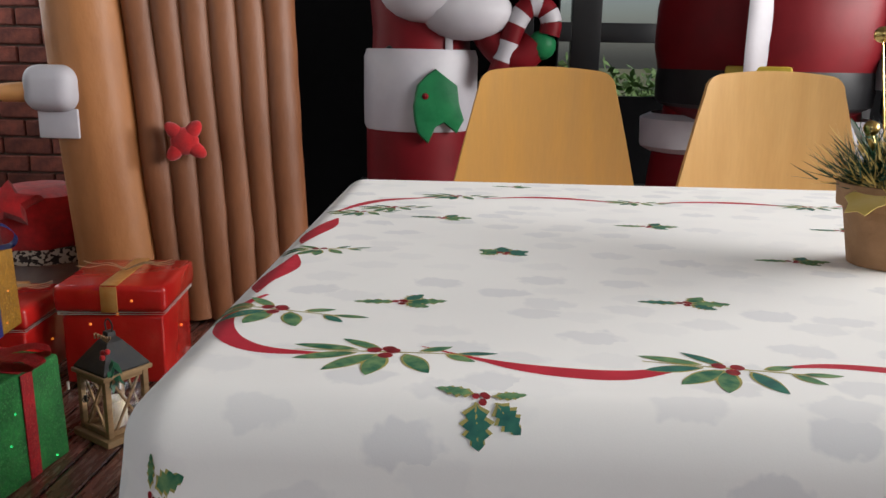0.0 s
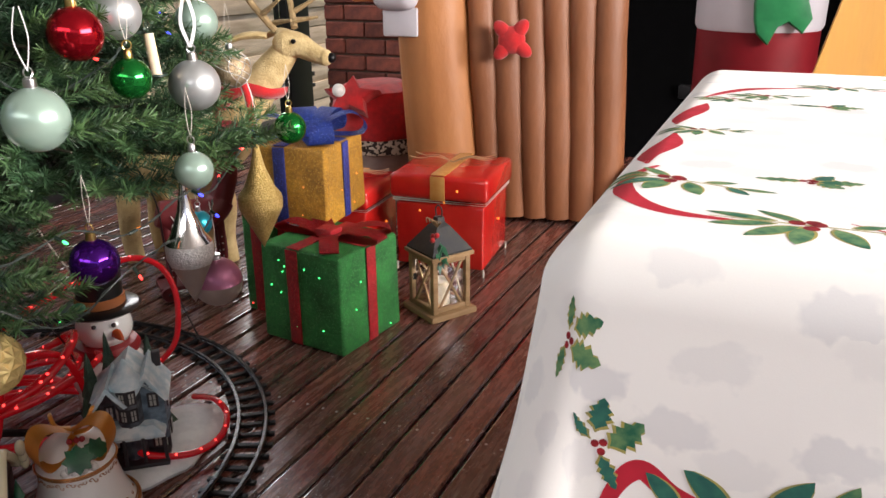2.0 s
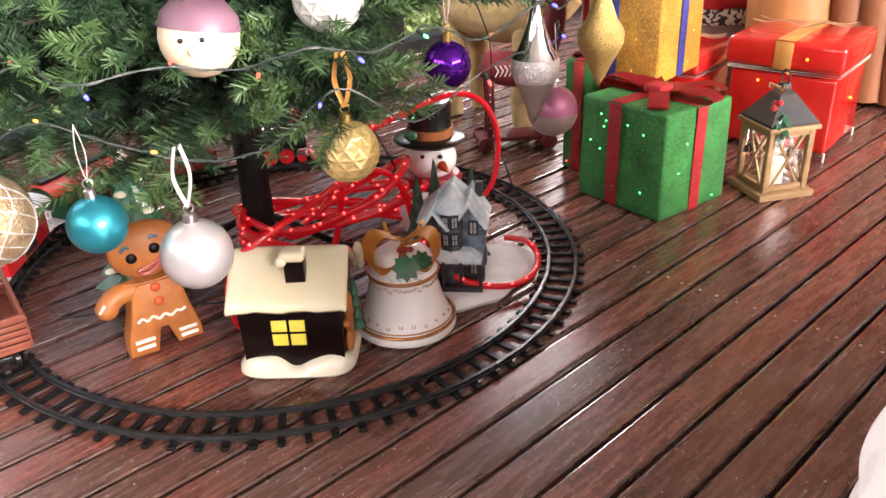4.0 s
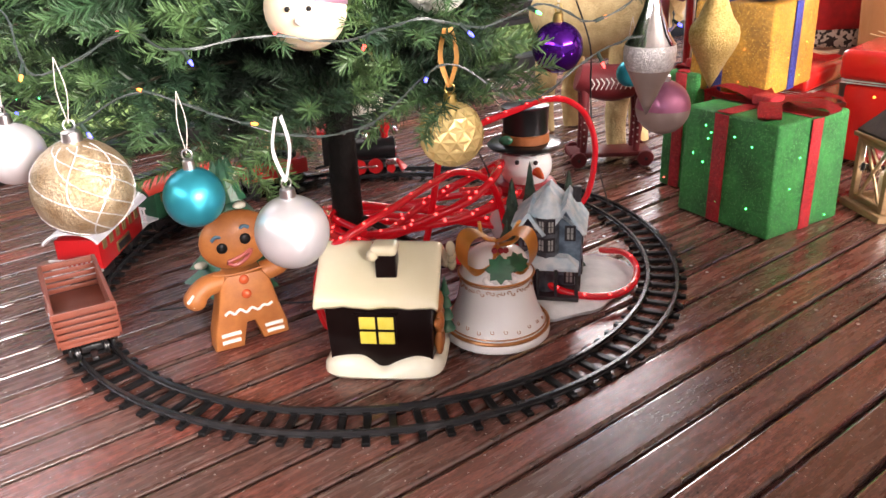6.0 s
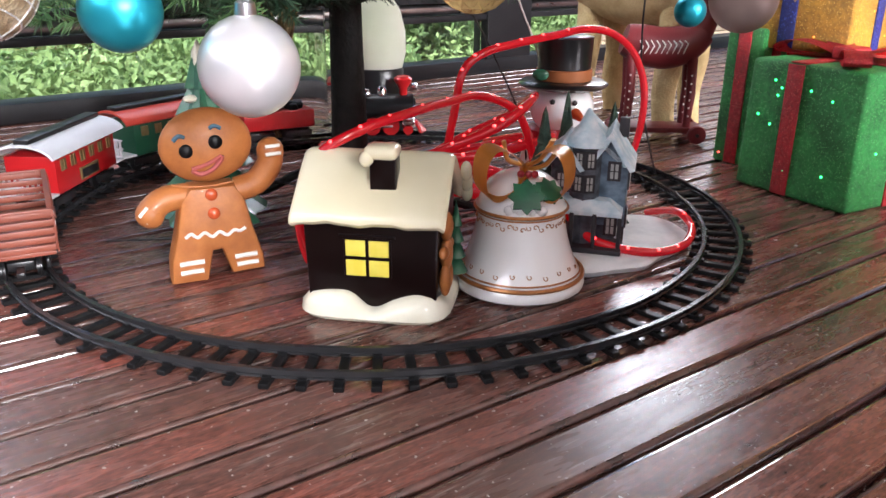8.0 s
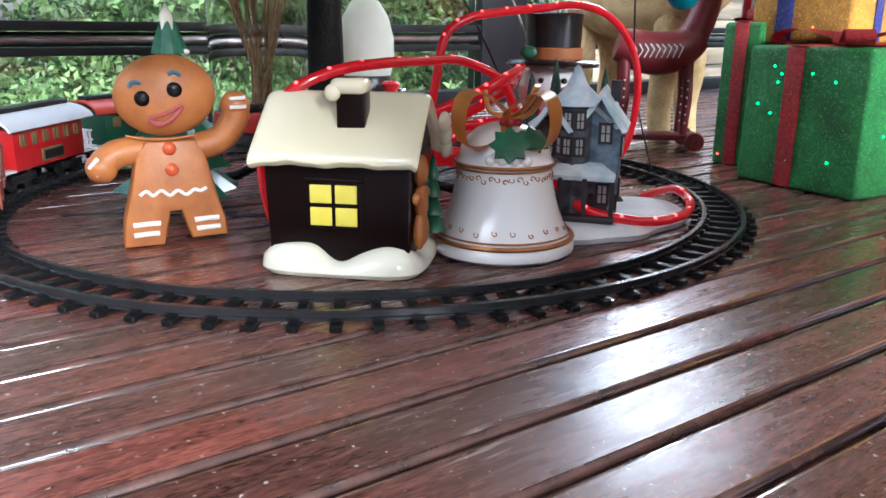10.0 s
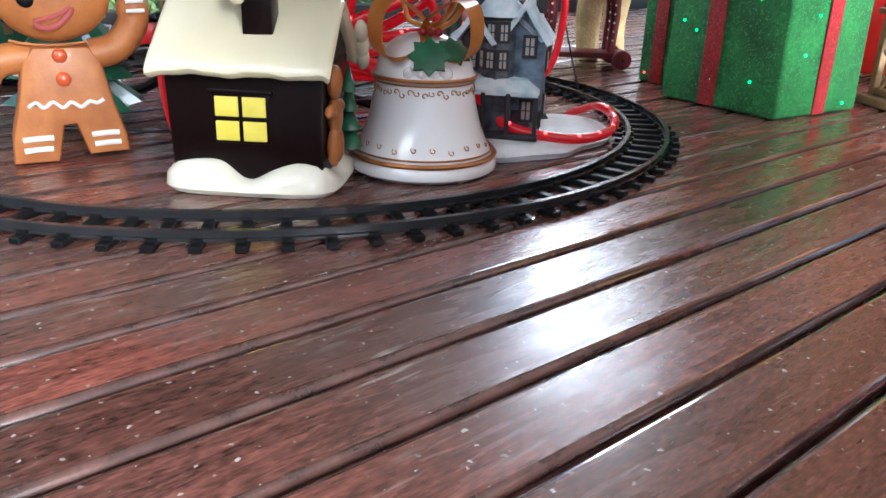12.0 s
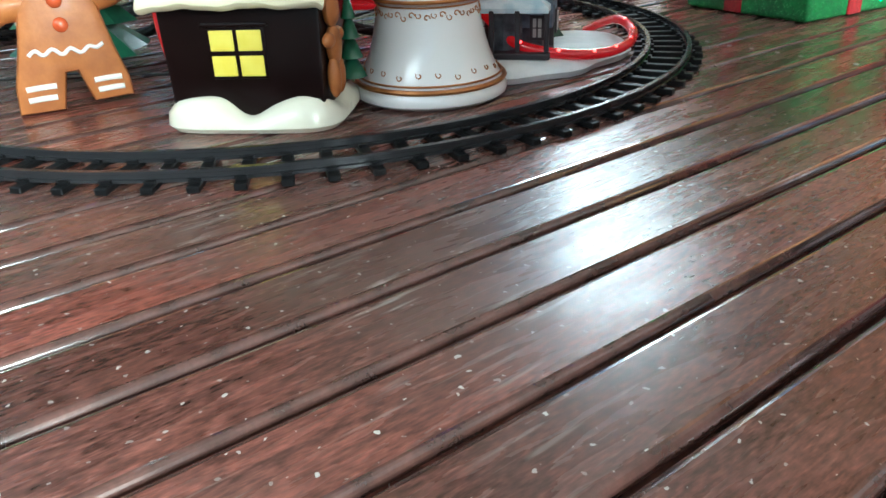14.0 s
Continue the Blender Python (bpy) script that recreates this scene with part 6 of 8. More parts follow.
def coach(body, roof, stripe, label, name="toy_passenger_coach"):
    g = thing(name, 0, 0, 0, 0, label, "toy coach", "toy train")
    L, W, z0, z1 = 0.215, 0.088, 0.032, 0.098
    bm = bmesh.new()
    box(bm, 0, 0, (z0 + z1) / 2, L, W, z1 - z0, 0.003)
    part("body", bm, body, g)
    bm = bmesh.new()
    n = 12
    rows = []
    for x in (-L / 2 - 0.022, L / 2 + 0.022):
        rows.append([bm.verts.new((x, (W / 2 + 0.012) * math.sin(radians(-78 + 156 * k / n)) / math.sin(radians(78)), z1 - 0.006 + 0.030 * math.cos(radians(-78 + 156 * k / n)))) for k in range(n + 1)])
    fs = [bm.faces.new((rows[0][k], rows[0][k + 1], rows[1][k + 1], rows[1][k])) for k in range(n)]
    bmesh.ops.recalc_face_normals(bm, faces=bm.faces)
    bmesh.ops.solidify(bm, geom=fs, thickness=0.004)
    part("roof", bm, roof, g, "curved roof")
    bm = bmesh.new()
    box(bm, 0, 0, z1 + 0.026, L + 0.03, 0.026, 0.010, 0.002)
    part("roof_vent", bm, stripe, g, "black raised roof strip")
    for s in (-1, 1):
        for k in range(6):
            bm = bmesh.new()
            box(bm, -0.082 + k * 0.033, s * (W / 2 + 0.001), z1 - 0.018, 0.017, 0.003, 0.020, 0.001)
            box(bm, -0.082 + k * 0.033, s * (W / 2 + 0.002), z1 - 0.018, 0.0015, 0.003, 0.019)
            part("window", bm, M["brass_dark"], g, "dark gold window")
        bm = bmesh.new()
        box(bm, 0.0, s * (W / 2 + 0.001), z0 + 0.017, 0.066, 0.004, 0.022, 0.001)
        pl = part("name_panel", bm, M["brass_dark"], g, "gold edged black panel")
        bm = bmesh.new()
        box(bm, 0.0, s * (W / 2 + 0.003), z0 + 0.017, 0.058, 0.002, 0.015, 0.0005)
        part("panel_face", bm, M["toy_black"], pl)
    for s in (-1, 1):
        bm = bmesh.new()
        box(bm, s * (L / 2 + 0.016), 0, z0 + 0.002, 0.034, W, 0.004, 0.001)
        for k in range(9):
            box(bm, s * (L / 2 + 0.032), -W / 2 + 0.005 + k * (W - 0.01) / 8, z0 + 0.020, 0.003, 0.003, 0.034)
        for z in (z0 + 0.037, z0 + 0.020, z0 + 0.006):
            box(bm, s * (L / 2 + 0.032), 0, z, 0.004, W, 0.004, 0.001)
        part("end_railing", bm, M["toy_white"], g, "white end railing")
    bogies(g)
    return g


def tender():
    g = thing("toy_tender", 0, 0, 0, 0, "green toy tender carrying parcels behind the engine", "toy tender", "toy train")
    bm = bmesh.new()
    box(bm, 0, 0, 0.052, 0.17, 0.084, 0.042, 0.004)
    part("body", bm, M["toy_red"], g)
    bm = bmesh.new()
    for i in range(24):
        r = random.Random(i)
        ball(bm, r.uniform(-0.07, 0.07), r.uniform(-0.03, 0.03), 0.075 + r.uniform(0, 0.008), r.uniform(0.009, 0.014), 8)
    part("coal", bm, M["toy_black"], g, "heaped black coal")
    bogies(g, (-0.045, 0.045))
    return g


def locomotive():
    g = thing("toy_steam_engine", 0, 0, 0, 0, "black toy steam engine with red funnel, cowcatcher and chrome trim", "toy engine", "toy train")
    f = -1  # travels towards local -x
    bm = bmesh.new()
    lathe(bm, [(0, 0), (0.028, 0.0), (0.031, 0.004), (0.031, 0.136), (0, 0.136)], 24, pose(0.04, 0, 0.064, 0, -90, 0))
    part("boiler", bm, M["toy_black"], g, "black boiler")
    bm = bmesh.new()
    box(bm, 0.068, 0, 0.080, 0.062, 0.076, 0.090, 0.003)
    part("cab", bm, M["toy_black"], g)
    bm = bmesh.new()
    box(bm, 0.068, 0, 0.128, 0.082, 0.092, 0.008, 0.003)
    part("cab_roof", bm, M["toy_red"], g, "red cab roof")
    bm = bmesh.new()
    lathe(bm, [(0, 0.09), (0.010, 0.09), (0.010, 0.108), (0.022, 0.128), (0.022, 0.132), (0.016, 0.138), (0, 0.136)], 20, pose(-0.072, 0, 0))
    part("funnel", bm, M["toy_red"], g, "red flared funnel")
    bm = bmesh.new()
    lathe(bm, [(0, 0.092), (0.012, 0.092), (0.012, 0.106), (0.006, 0.114), (0, 0.115)], 16, pose(-0.02, 0, 0))
    lathe(bm, [(0, 0.092), (0.009, 0.092), (0.009, 0.102), (0.004, 0.108), (0, 0.109)], 16, pose(0.015, 0, 0))
    part("dome", bm, M["chrome"], g, "chrome dome")
    bm = bmesh.new()
    box(bm, -0.098, 0, 0.112, 0.018, 0.018, 0.020, 0.003)
    lamp = part("headlamp", bm, M["chrome"], g, "chrome headlamp")
    bm = bmesh.new()
    lathe(bm, [(0, 0), (0.031, 0), (0.031, 0.003), (0.02, 0.006), (0, 0.007)], 24, pose(-0.096, 0, 0.064, 0, -90, 0))
    part("smokebox_door", bm, M["chrome"], g)
    bm = bmesh.new()
    for k in range(-4, 5):
        tube(bm, [(-0.128 + abs(k) * 0.004, k * 0.0085, 0.004), (-0.100, k * 0.007, 0.032)], 0.0034, 6)
    box(bm, -0.098, 0, 0.034, 0.012, 0.082, 0.008, 0.002)
    part("cowcatcher", bm, M["toy_red"], g, "red cowcatcher")
    bm = bmesh.new()
    box(bm, -0.01, 0, 0.034, 0.19, 0.050, 0.012, 0.002)
    part("frame", bm, M["toy_black"], g)
    for x, r in ((-0.082, 0.012), (-0.04, 0.021), (0.005, 0.021), (0.05, 0.021)):
        for s in (-1, 1):
            bm = bmesh.new()
            lathe(bm, [(0, -0.003), (r, -0.003), (r, 0.003), (r * 0.8, 0.0035), (0, 0.002)], 20, pose(x, s * 0.024, r, 90))
            part("wheel", bm, M["toy_red"], g, "red wheel")
    for s in (-1, 1):
        bm = bmesh.new()
        box(bm, 0.005, s * 0.031, 0.022, 0.10, 0.004, 0.006, 0.001)
        part("drive_rod", bm, M["chrome"], g)
        bm = bmesh.new()
        box(bm, -0.082, s * 0.034, 0.036, 0.030, 0.020, 0.020, 0.004)
        part("cylinder", bm, M["chrome"], g, "chrome cylinder")
    return g


open_wagon().matrix_basis = on_track(-100)
coach(M["toy_red"], M["toy_white"], M["toy_black"], "red toy coach with white roof and black roof strip").matrix_basis = on_track(-131)
coach(M["toy_green"], M["toy_orange"], M["toy_black"], "dark green toy coach with orange-red roof").matrix_basis = on_track(-160)
tender().matrix_basis = on_track(-187)
locomotive().matrix_basis = on_track(-211)

# ---- christmas tree ----
TREE_X, TREE_Y = -1.545, 0.826


def fir_tree():
    g = thing("christmas_tree", TREE_X, TREE_Y, 0, 0, "tall artificial green fir tree with dense needled branches", "christmas tree")
    bm = bmesh.new()
    tube(bm, [(0, 0, 0.02), (0, 0, 0.3), (0, 0, 1.0), (0, 0, 2.15)], 0.034, 14, taper=lambda k: 1 - 0.55 * k)
    part("trunk", bm, M["bark"], g, "dark pole trunk")
    for k in range(4):
        a = math.pi / 4 + k * math.pi / 2
        bm = bmesh.new()
        tube(bm, [(0.03 * math.cos(a), 0.03 * math.sin(a), 0.10), (0.16 * math.cos(a), 0.16 * math.sin(a), 0.03), (0.26 * math.cos(a), 0.26 * math.sin(a), 0.008)], 0.008, 8)
        part("stand_leg", bm, M["bark"], g)
    rng = np.random.default_rng(21)
    stems, shoots = [], []  # shoots: start, direction, length, needle length, outer share

    def reach(z):
        return 0.605 * (1 - (z - 0.40) / 1.6) + 0.02

    tiers = [(0.35, 16, 0.90), (0.40, 18, 1.0), (0.47, 18, 1.0), (0.54, 18, 1.0), (0.62, 17, 1.0), (0.70, 17, 1.0), (0.78, 16, 1.0), (0.87, 15, 1.0), (0.97, 14, 1), (1.08, 13, 1), (1.20, 12, 1), (1.33, 11, 1), (1.47, 10, 1), (1.62, 9, 1), (1.78, 8, 1), (1.90, 7, 1), (2.0, 5, 1)]
    for tier, (z, count, share) in enumerate(tiers):
        for i in range(count):
            a = 2 * math.pi * (i + rng.uniform(-0.25, 0.25)) / count + tier * 0.7
            R = reach(z) * share * rng.uniform(0.86, 1.04)
            rise = rng.uniform(0.02, 0.09) + (0.03 if z < 0.5 else 0.0)
            if z < 0.52 and -0.25 < (a + math.pi) % (2 * math.pi) - math.pi < 2.0:
                R *= 0.46
            elif 0.52 <= z < 0.95 and -0.2 < (a + math.pi) % (2 * math.pi) - math.pi < 1.45:
                R *= 1.20
            d = np.array([math.cos(a), math.sin(a), 0])
            pts = []
            for k in range(9):
                t = k / 8
                pts.append(d * (R * t) + np.array([0, 0, z + rise * math.sin(t * 2.0) * 0.9 + rng.uniform(-0.004, 0.004)]))
            stems.append(pts)
            side = np.array([-d[1], d[0], 0])
            shoots.append((pts[7], d + np.array([0, 0, rng.uniform(0.0, 0.3)]), 0.12, 1.0))
            steps = max(3, int(R / 0.046))
            for k in range(steps):
                t = 0.14 + 0.82 * (k + rng.uniform(0, 0.6)) / steps
                p = pts[min(int(t * 8), 7)] + (pts[min(int(t * 8) + 1, 8)] - pts[min(int(t * 8), 7)]) * (t * 8 % 1)
                for s in (-1, 1):
                    dirn = d * rng.uniform(0.55, 0.95) + side * s * rng.uniform(0.5, 0.95) + np.array([0, 0, rng.uniform(-0.25, 0.5)])
                    shoots.append((p, dirn, rng.uniform(0.10, 0.17) * (0.75 + 0.4 * t) * (0.7 + 0.3 * R / 0.75), t))
    # limbs
    bm = bmesh.new()
    for pts in stems:
        tube(bm, [Vector(p) for p in pts[::2]], 0.0045, 4, taper=lambda k: 1 - 0.6 * k)
    part("limb_wire", bm, M["twig"], g, "thin wire limbs")["kind"] = "stuff"
    verts, faces, slots_ = [], [], []
    n_all = 0
    for start, dirn, length, outer in shoots:
        d = dirn / np.linalg.norm(dirn)
        low = start[2] < 1.15
        n = int((1150 if low else 360) * length) + 6
        t = rng.uniform(0.0, 1.0, n)
        u = np.cross(d, [0.3, 0.2, 1.0])
        u /= np.linalg.norm(u)
        w = np.cross(d, u)
        phi = rng.uniform(0, 2 * math.pi, n)
        radial = np.outer(np.cos(phi), u) + np.outer(np.sin(phi), w) * 0.75
        lean = rng.uniform(0.55, 0.95, n)[:, None]
        nd = radial + d * lean
        nd /= np.linalg.norm(nd, axis=1)[:, None]
        ln = (0.0255 * rng.uniform(0.75, 1.1, n) * (1 - 0.35 * t ** 3))[:, None]
        base = start + np.outer(t * length, d)
        base[:, 2] -= 0.04 * (t * length) ** 2 / 0.02 * 0.15
        side = np.cross(nd, rng.normal(size=(n, 3)))
        side /= np.linalg.norm(side, axis=1)[:, None]
        hw = 0.00095 if low else 0.0015
        q = np.stack([base - side * hw, base + side * hw, base + nd * ln + side * hw * 0.5, base + nd * ln - side * hw * 0.5], 1).reshape(-1, 3)
        verts.append(q)
        idx = (np.arange(n) * 4 + n_all)[:, None] + np.arange(4)
        faces.append(idx)
        # needles on the inner half of a limb take the painted shade colour
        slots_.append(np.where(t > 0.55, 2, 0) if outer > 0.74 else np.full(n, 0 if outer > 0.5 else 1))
        n_all += 4 * n
    V = np.concatenate(verts)
    Fc = np.concatenate(faces)
    S = np.concatenate(slots_)
    me = bpy.data.meshes.new("crown")
    me.vertices.add(len(V))
    me.vertices.foreach_set("co", V.astype(np.float32).ravel())
    me.loops.add(len(Fc) * 4)
    me.loops.foreach_set("vertex_index", Fc.astype(np.int32).ravel())
    me.polygons.add(len(Fc))
    me.polygons.foreach_set("loop_start", (np.arange(len(Fc)) * 4).astype(np.int32))
    me.update(calc_edges=True)
    me.materials.append(M["needle"])
    me.materials.append(M["needle_shade"])
    me.materials.append(M["needle_tip"])
    me.polygons.foreach_set("material_index", S.astype(np.int32))
    crown = new("crown", me)
    crown.parent = g
    tagged(crown, "dense fine green needles", kind="stuff")
    return g


fir_tree()


def bauble(x, y, z, r, material, label, cap="cap_gold", facets=0, hang=0.07, ribbon=None, squash=(1, 1, 1), name="bauble", stripes=None, extra=None):
    """A hanging glass ball with cap, loop and cord; (x, y, z) is its centre."""
    g = thing(name, x, y, z, random.uniform(0, 90), label, "christmas bauble", "tree ornaments")
    bm = bmesh.new()
    if facets:
        # rows of small flat triangles, every second row turned by half a step
        rows, cols = 9, 13
        grid = [[bm.verts.new((r * math.sin(th) * math.cos(a), r * math.sin(th) * math.sin(a), r * math.cos(th))) for a in (2 * math.pi * (i + 0.5 * (j % 2)) / cols for i in range(cols))]
                for j, th in enumerate(math.pi * (j + 0.6) / (rows + 0.2) for j in range(rows))]
        for j in range(rows - 1):
            for i in range(cols):
                n, o, p, q = grid[j][i], grid[j][(i + 1) % cols], grid[j + 1][i], grid[j + 1][(i + 1) % cols]
                for tri in (((n, o, p), (o, q, p)) if j % 2 == 0 else ((n, q, p), (n, o, q))):
                    bm.faces.new(tri)
        bm.faces.new(grid[0])
        bm.faces.new(grid[-1])
        bmesh.ops.recalc_face_normals(bm, faces=bm.faces)
        bmesh.ops.poke(bm, faces=[f for f in bm.faces if len(f.verts) == 3], offset=-r * 0.03)
        part("ball", bm, material, g, smooth=False)
    else:
        ball(bm, 0, 0, 0, r, 36, squash)
        part("ball", bm, material, g)
    top = r * squash[2]
    bm = bmesh.new()
    lathe(bm, [(r * 0.20, top * 0.955), (r * 0.21, top * 1.0), (r * 0.19, top + 0.009), (r * 0.12, top + 0.011), (0, top + 0.011)], 16, wobble=lambda a, rr, zz: 1 + 0.04 * math.sin(12 * a))
    part("cap", bm, M[cap], g, "metal cap")
    bm = bmesh.new()
    tube(bm, [(0.006 * math.cos(a * math.pi / 5), 0, top + 0.016 + 0.006 * math.sin(a * math.pi / 5)) for a in range(10)], 0.001, 5, closed=True)
    part("loop", bm, M[cap], g)
    bm = bmesh.new()
    if ribbon:
        for s in (-1, 1):
            tube(bm, smooth_path([(0, 0, top + 0.018), (s * 0.010, 0.002, top + 0.018 + hang * 0.5), (s * 0.003, 0, top + 0.018 + hang)], 5), 0.0042, 6, flat=0.12)
        part("hanging_ribbon", bm, M[ribbon], g, "satin hanging ribbon")
    else:
        for s in (-1, 1):
            tube(bm, smooth_path([(0, 0, top + 0.018), (s * 0.005, 0.002, top + 0.018 + hang * 0.5), (0, 0, top + 0.018 + hang)], 4), 0.0006, 4)
        part("cord", bm, M["wire_white"], g)
    if stripes:
        for k in range(12):
            bm = bmesh.new()
            pts = []
            for i in range(21):
                th = math.pi * (0.12 + 0.76 * i / 20)
                ph = k * 2 * math.pi / 12 + 1.6 * math.sin(th * 1.0 + k) + 0.9 * th
                rr = r * 1.004
                pts.append((rr * math.sin(th) * math.cos(ph), rr * math.sin(th) * math.sin(ph), rr * math.cos(th)))
            tube(bm, pts, 0.0009, 5)
            part("beaded_line", bm, M[stripes], g, "glitter line")
    return g


bauble(-0.932, 0.779, 0.516, 0.0325, M["ball_purple"], "shiny purple glass bauble with gold cap")
bauble(-0.975, 0.633, 0.425, 0.0415, M["ball_gold"], "faceted gold honeycomb bauble on gold ribbon", facets=3, ribbon="ribbon_gold")
bauble(-1.010, 0.415, 0.347, 0.0435, M["ball_pearl"], "pearl white bauble on white satin ribbon", "cap_silver", ribbon="ribbon_white", hang=0.075)
bauble(-1.087, 0.336, 0.391, 0.035, M["ball_teal"], "satin teal blue bauble", "cap_silver")
bauble(-1.132, 0.231, 0.419, 0.054, M["ball_champagne"], "large champagne bauble with swirling beaded lines", "cap_silver", stripes="bead_silver")
bauble(-1.057, 0.686, 0.607, 0.0485, M["ball_ivory"], "faceted ivory honeycomb bauble on white ribbon", "cap_silver", facets=3, ribbon="ribbon_white")
bauble(-0.907, 0.864, 0.750, 0.027, M["ball_green"], "shiny emerald glass bauble")
bauble(-0.971, 1.318, 0.596, 0.0305, M["ball_green"], "shiny emerald glass bauble beside the gold gift")
bauble(-0.924, 1.007, 0.721, 0.038, M["ball_silver"], "satin silver bauble with star print", "cap_silver", ribbon="ribbon_white")
bauble(-1.16, 1.40, 0.690, 0.040, M["ball_champagne"], "champagne bauble with silver beaded lines", "cap_silver", stripes="bead_silver")
bauble(-1.295, 1.408, 0.338, 0.029, M["ball_teal"], "small teal blue bauble", "cap_silver")
bauble(-0.904, 0.705, 0.723, 0.038, M["ball_sage"], "pale sage green bauble on white ribbon", "cap_silver", ribbon="ribbon_white")
bauble(-0.856, 0.906, 0.620, 0.027, M["ball_sage"], "pale sage green bauble deep in the branches", "cap_silver")
bauble(-0.932, 0.807, 0.811, 0.034, M["ball_red"], "shiny red glass bauble")
bauble(-0.945, 0.890, 0.830, 0.034, M["ball_silver"], "satin silver bauble among upper branches", "cap_silver")
bauble(-1.04, 1.165, 0.80, 0.036, M["ball_sage"], "pale sage green bauble among upper branches", "cap_silver")
bauble(-1.232, 0.190, 0.446, 0.036, M["ball_pearl"], "cream bauble at the edge of the tree", "cap_silver")
bauble(-0.948, 0.517, 0.663, 0.024, M["ball_stone"], "small mushroom satin bauble", "cap_silver")


def two_tone(x, y, z):
    g = thing("bauble", x, y, z, 20, "dusty pink bauble with mushroom satin lower half", "christmas bauble", "tree ornaments")
    r = 0.0415
    n = 14
    for nm, a0, a1, mt in (("upper_half", 0.5, 1.0, M["ball_pink"]), ("lower_half", 0.0, 0.498, M["ball_stone"])):
        prof = [(r * math.sin(math.pi * (a0 + (a1 - a0) * i / n)), -r * math.cos(math.pi * (a0 + (a1 - a0) * i / n))) for i in range(n + 1)]
        bm = bmesh.new()
        lathe(bm, [(max(p, 1e-9), q) for p, q in prof], 32)
        part(nm, bm, mt, g)
    bm = bmesh.new()
    lathe(bm, [(0.009, 0.0400), (0.009, 0.049), (0, 0.050)], 14)
    part("cap", bm, M["cap_silver"], g)
    bm = bmesh.new()
    tube(bm, [(0, 0, 0.050), (0.004, 0, 0.09), (0, 0, 0.14)], 0.0008, 4)
    part("cord", bm, M["wire_white"], g)
    return g


two_tone(-0.949, 1.039, 0.388)


def drop_ornament(x, y, z, r, h, metal, beads, label):
    """A long finial: narrow mirrored neck, beaded belly, tapering point."""
    g = thing("finial_ornament", x, y, z, 0, label, "tree ornament", "tree ornaments")
    bm = bmesh.new()
    lathe(bm, [(0, h * 0.52), (r * 0.13, h * 0.52), (r * 0.16, h * 0.46), (r * 0.34, h * 0.28), (r * 0.72, h * 0.08), (r, 0.0)], 28)
    part("neck", bm, M[metal], g, "mirrored neck")
    bm = bmesh.new()
    lathe(bm, [(r, 0), (r * 1.05, -h * 0.05), (r * 1.03, -h * 0.13), (r * 0.9, -h * 0.19)], 28)
    part("belly", bm, M[beads], g, "beaded belly")
    bm = bmesh.new()
    lathe(bm, [(r * 0.9, -h * 0.19), (r * 0.62, -h * 0.30), (r * 0.25, -h * 0.46), (0, -h * 0.56)], 28)
    part("point", bm, M["ball_stone" if metal == "chrome" else metal], g)
    bm = bmesh.new()
    lathe(bm, [(r * 0.16, h * 0.52), (r * 0.17, h * 0.56), (0, h * 0.57)], 12)
    part("cap", bm, M["cap_silver"], g)
    return g


drop_ornament(-0.890, 0.916, 0.506, 0.0335, 0.175, "chrome", "bead_silver", "silver mirrored finial with beaded belly")
drop_ornament(-1.000, 1.245, 0.480, 0.040, 0.19, "bead_gold", "bead_gold", "gold sequined teardrop ornament")


def snowman_bauble():
    """A hanging round figure of one piece: pale ball with plum cap."""
    bm = bmesh.new()
    ball(bm, 0, 0, 0, 0.040, 32, index=0)
    lathe(bm, [(0.0405, 0.008), (0.0375, 0.022), (0.027, 0.034), (0.012, 0.044), (0, 0.046)], 28, pose(0, 0, 0, -6, 8, 0), 1)
    ball(bm, -0.012, -0.038, 0.004, 0.0028, 8, index=2)
    ball(bm, 0.008, -0.0385, 0.004, 0.0028, 8, index=2)
    ball(bm, -0.001, -0.041, -0.006, 0.005, 10, index=3)
    ob = part("hanging_figurine", bm, [M["candle"], M["ball_plum"], M["eye_black"], M["bell_white"]], label="cream glazed hanging ball figurine with plum cap", at=pose(-1.070, 0.499, 0.585, 0, 0, 52) @ Matrix.Scale(1.2, 4))
    return tagged(ob, category="tree ornament")


snowman_bauble()


def candle_light(x, y, z):
    g = thing("candle_ornament", x, y, z, 0, "cream clip-on candle lamp on a branch", "candle lamp", "tree ornaments")
    bm = bmesh.new()
    lathe(bm, [(0, 0), (0.008, 0), (0.0075, 0.06), (0, 0.06)], 14, pose(0, 0, 0, 0, -6, 0))
    part("candle", bm, M["candle"], g)
    bm = bmesh.new()
    lathe(bm, [(0.004, 0.06), (0.0055, 0.068), (0.003, 0.08), (0, 0.088)], 12, pose(0, 0, 0, 0, -6, 0))
    part("bulb", bm, M["glass"], g, "clear flame bulb")
    bm = bmesh.new()
    lathe(bm, [(0, 0.0), (0.015, 0.004), (0.016, 0.001), (0, -0.004)], 14)
    part("clip", bm, M["wire_green"], g)
    return g


candle_light(-0.945, 0.953, 0.74)


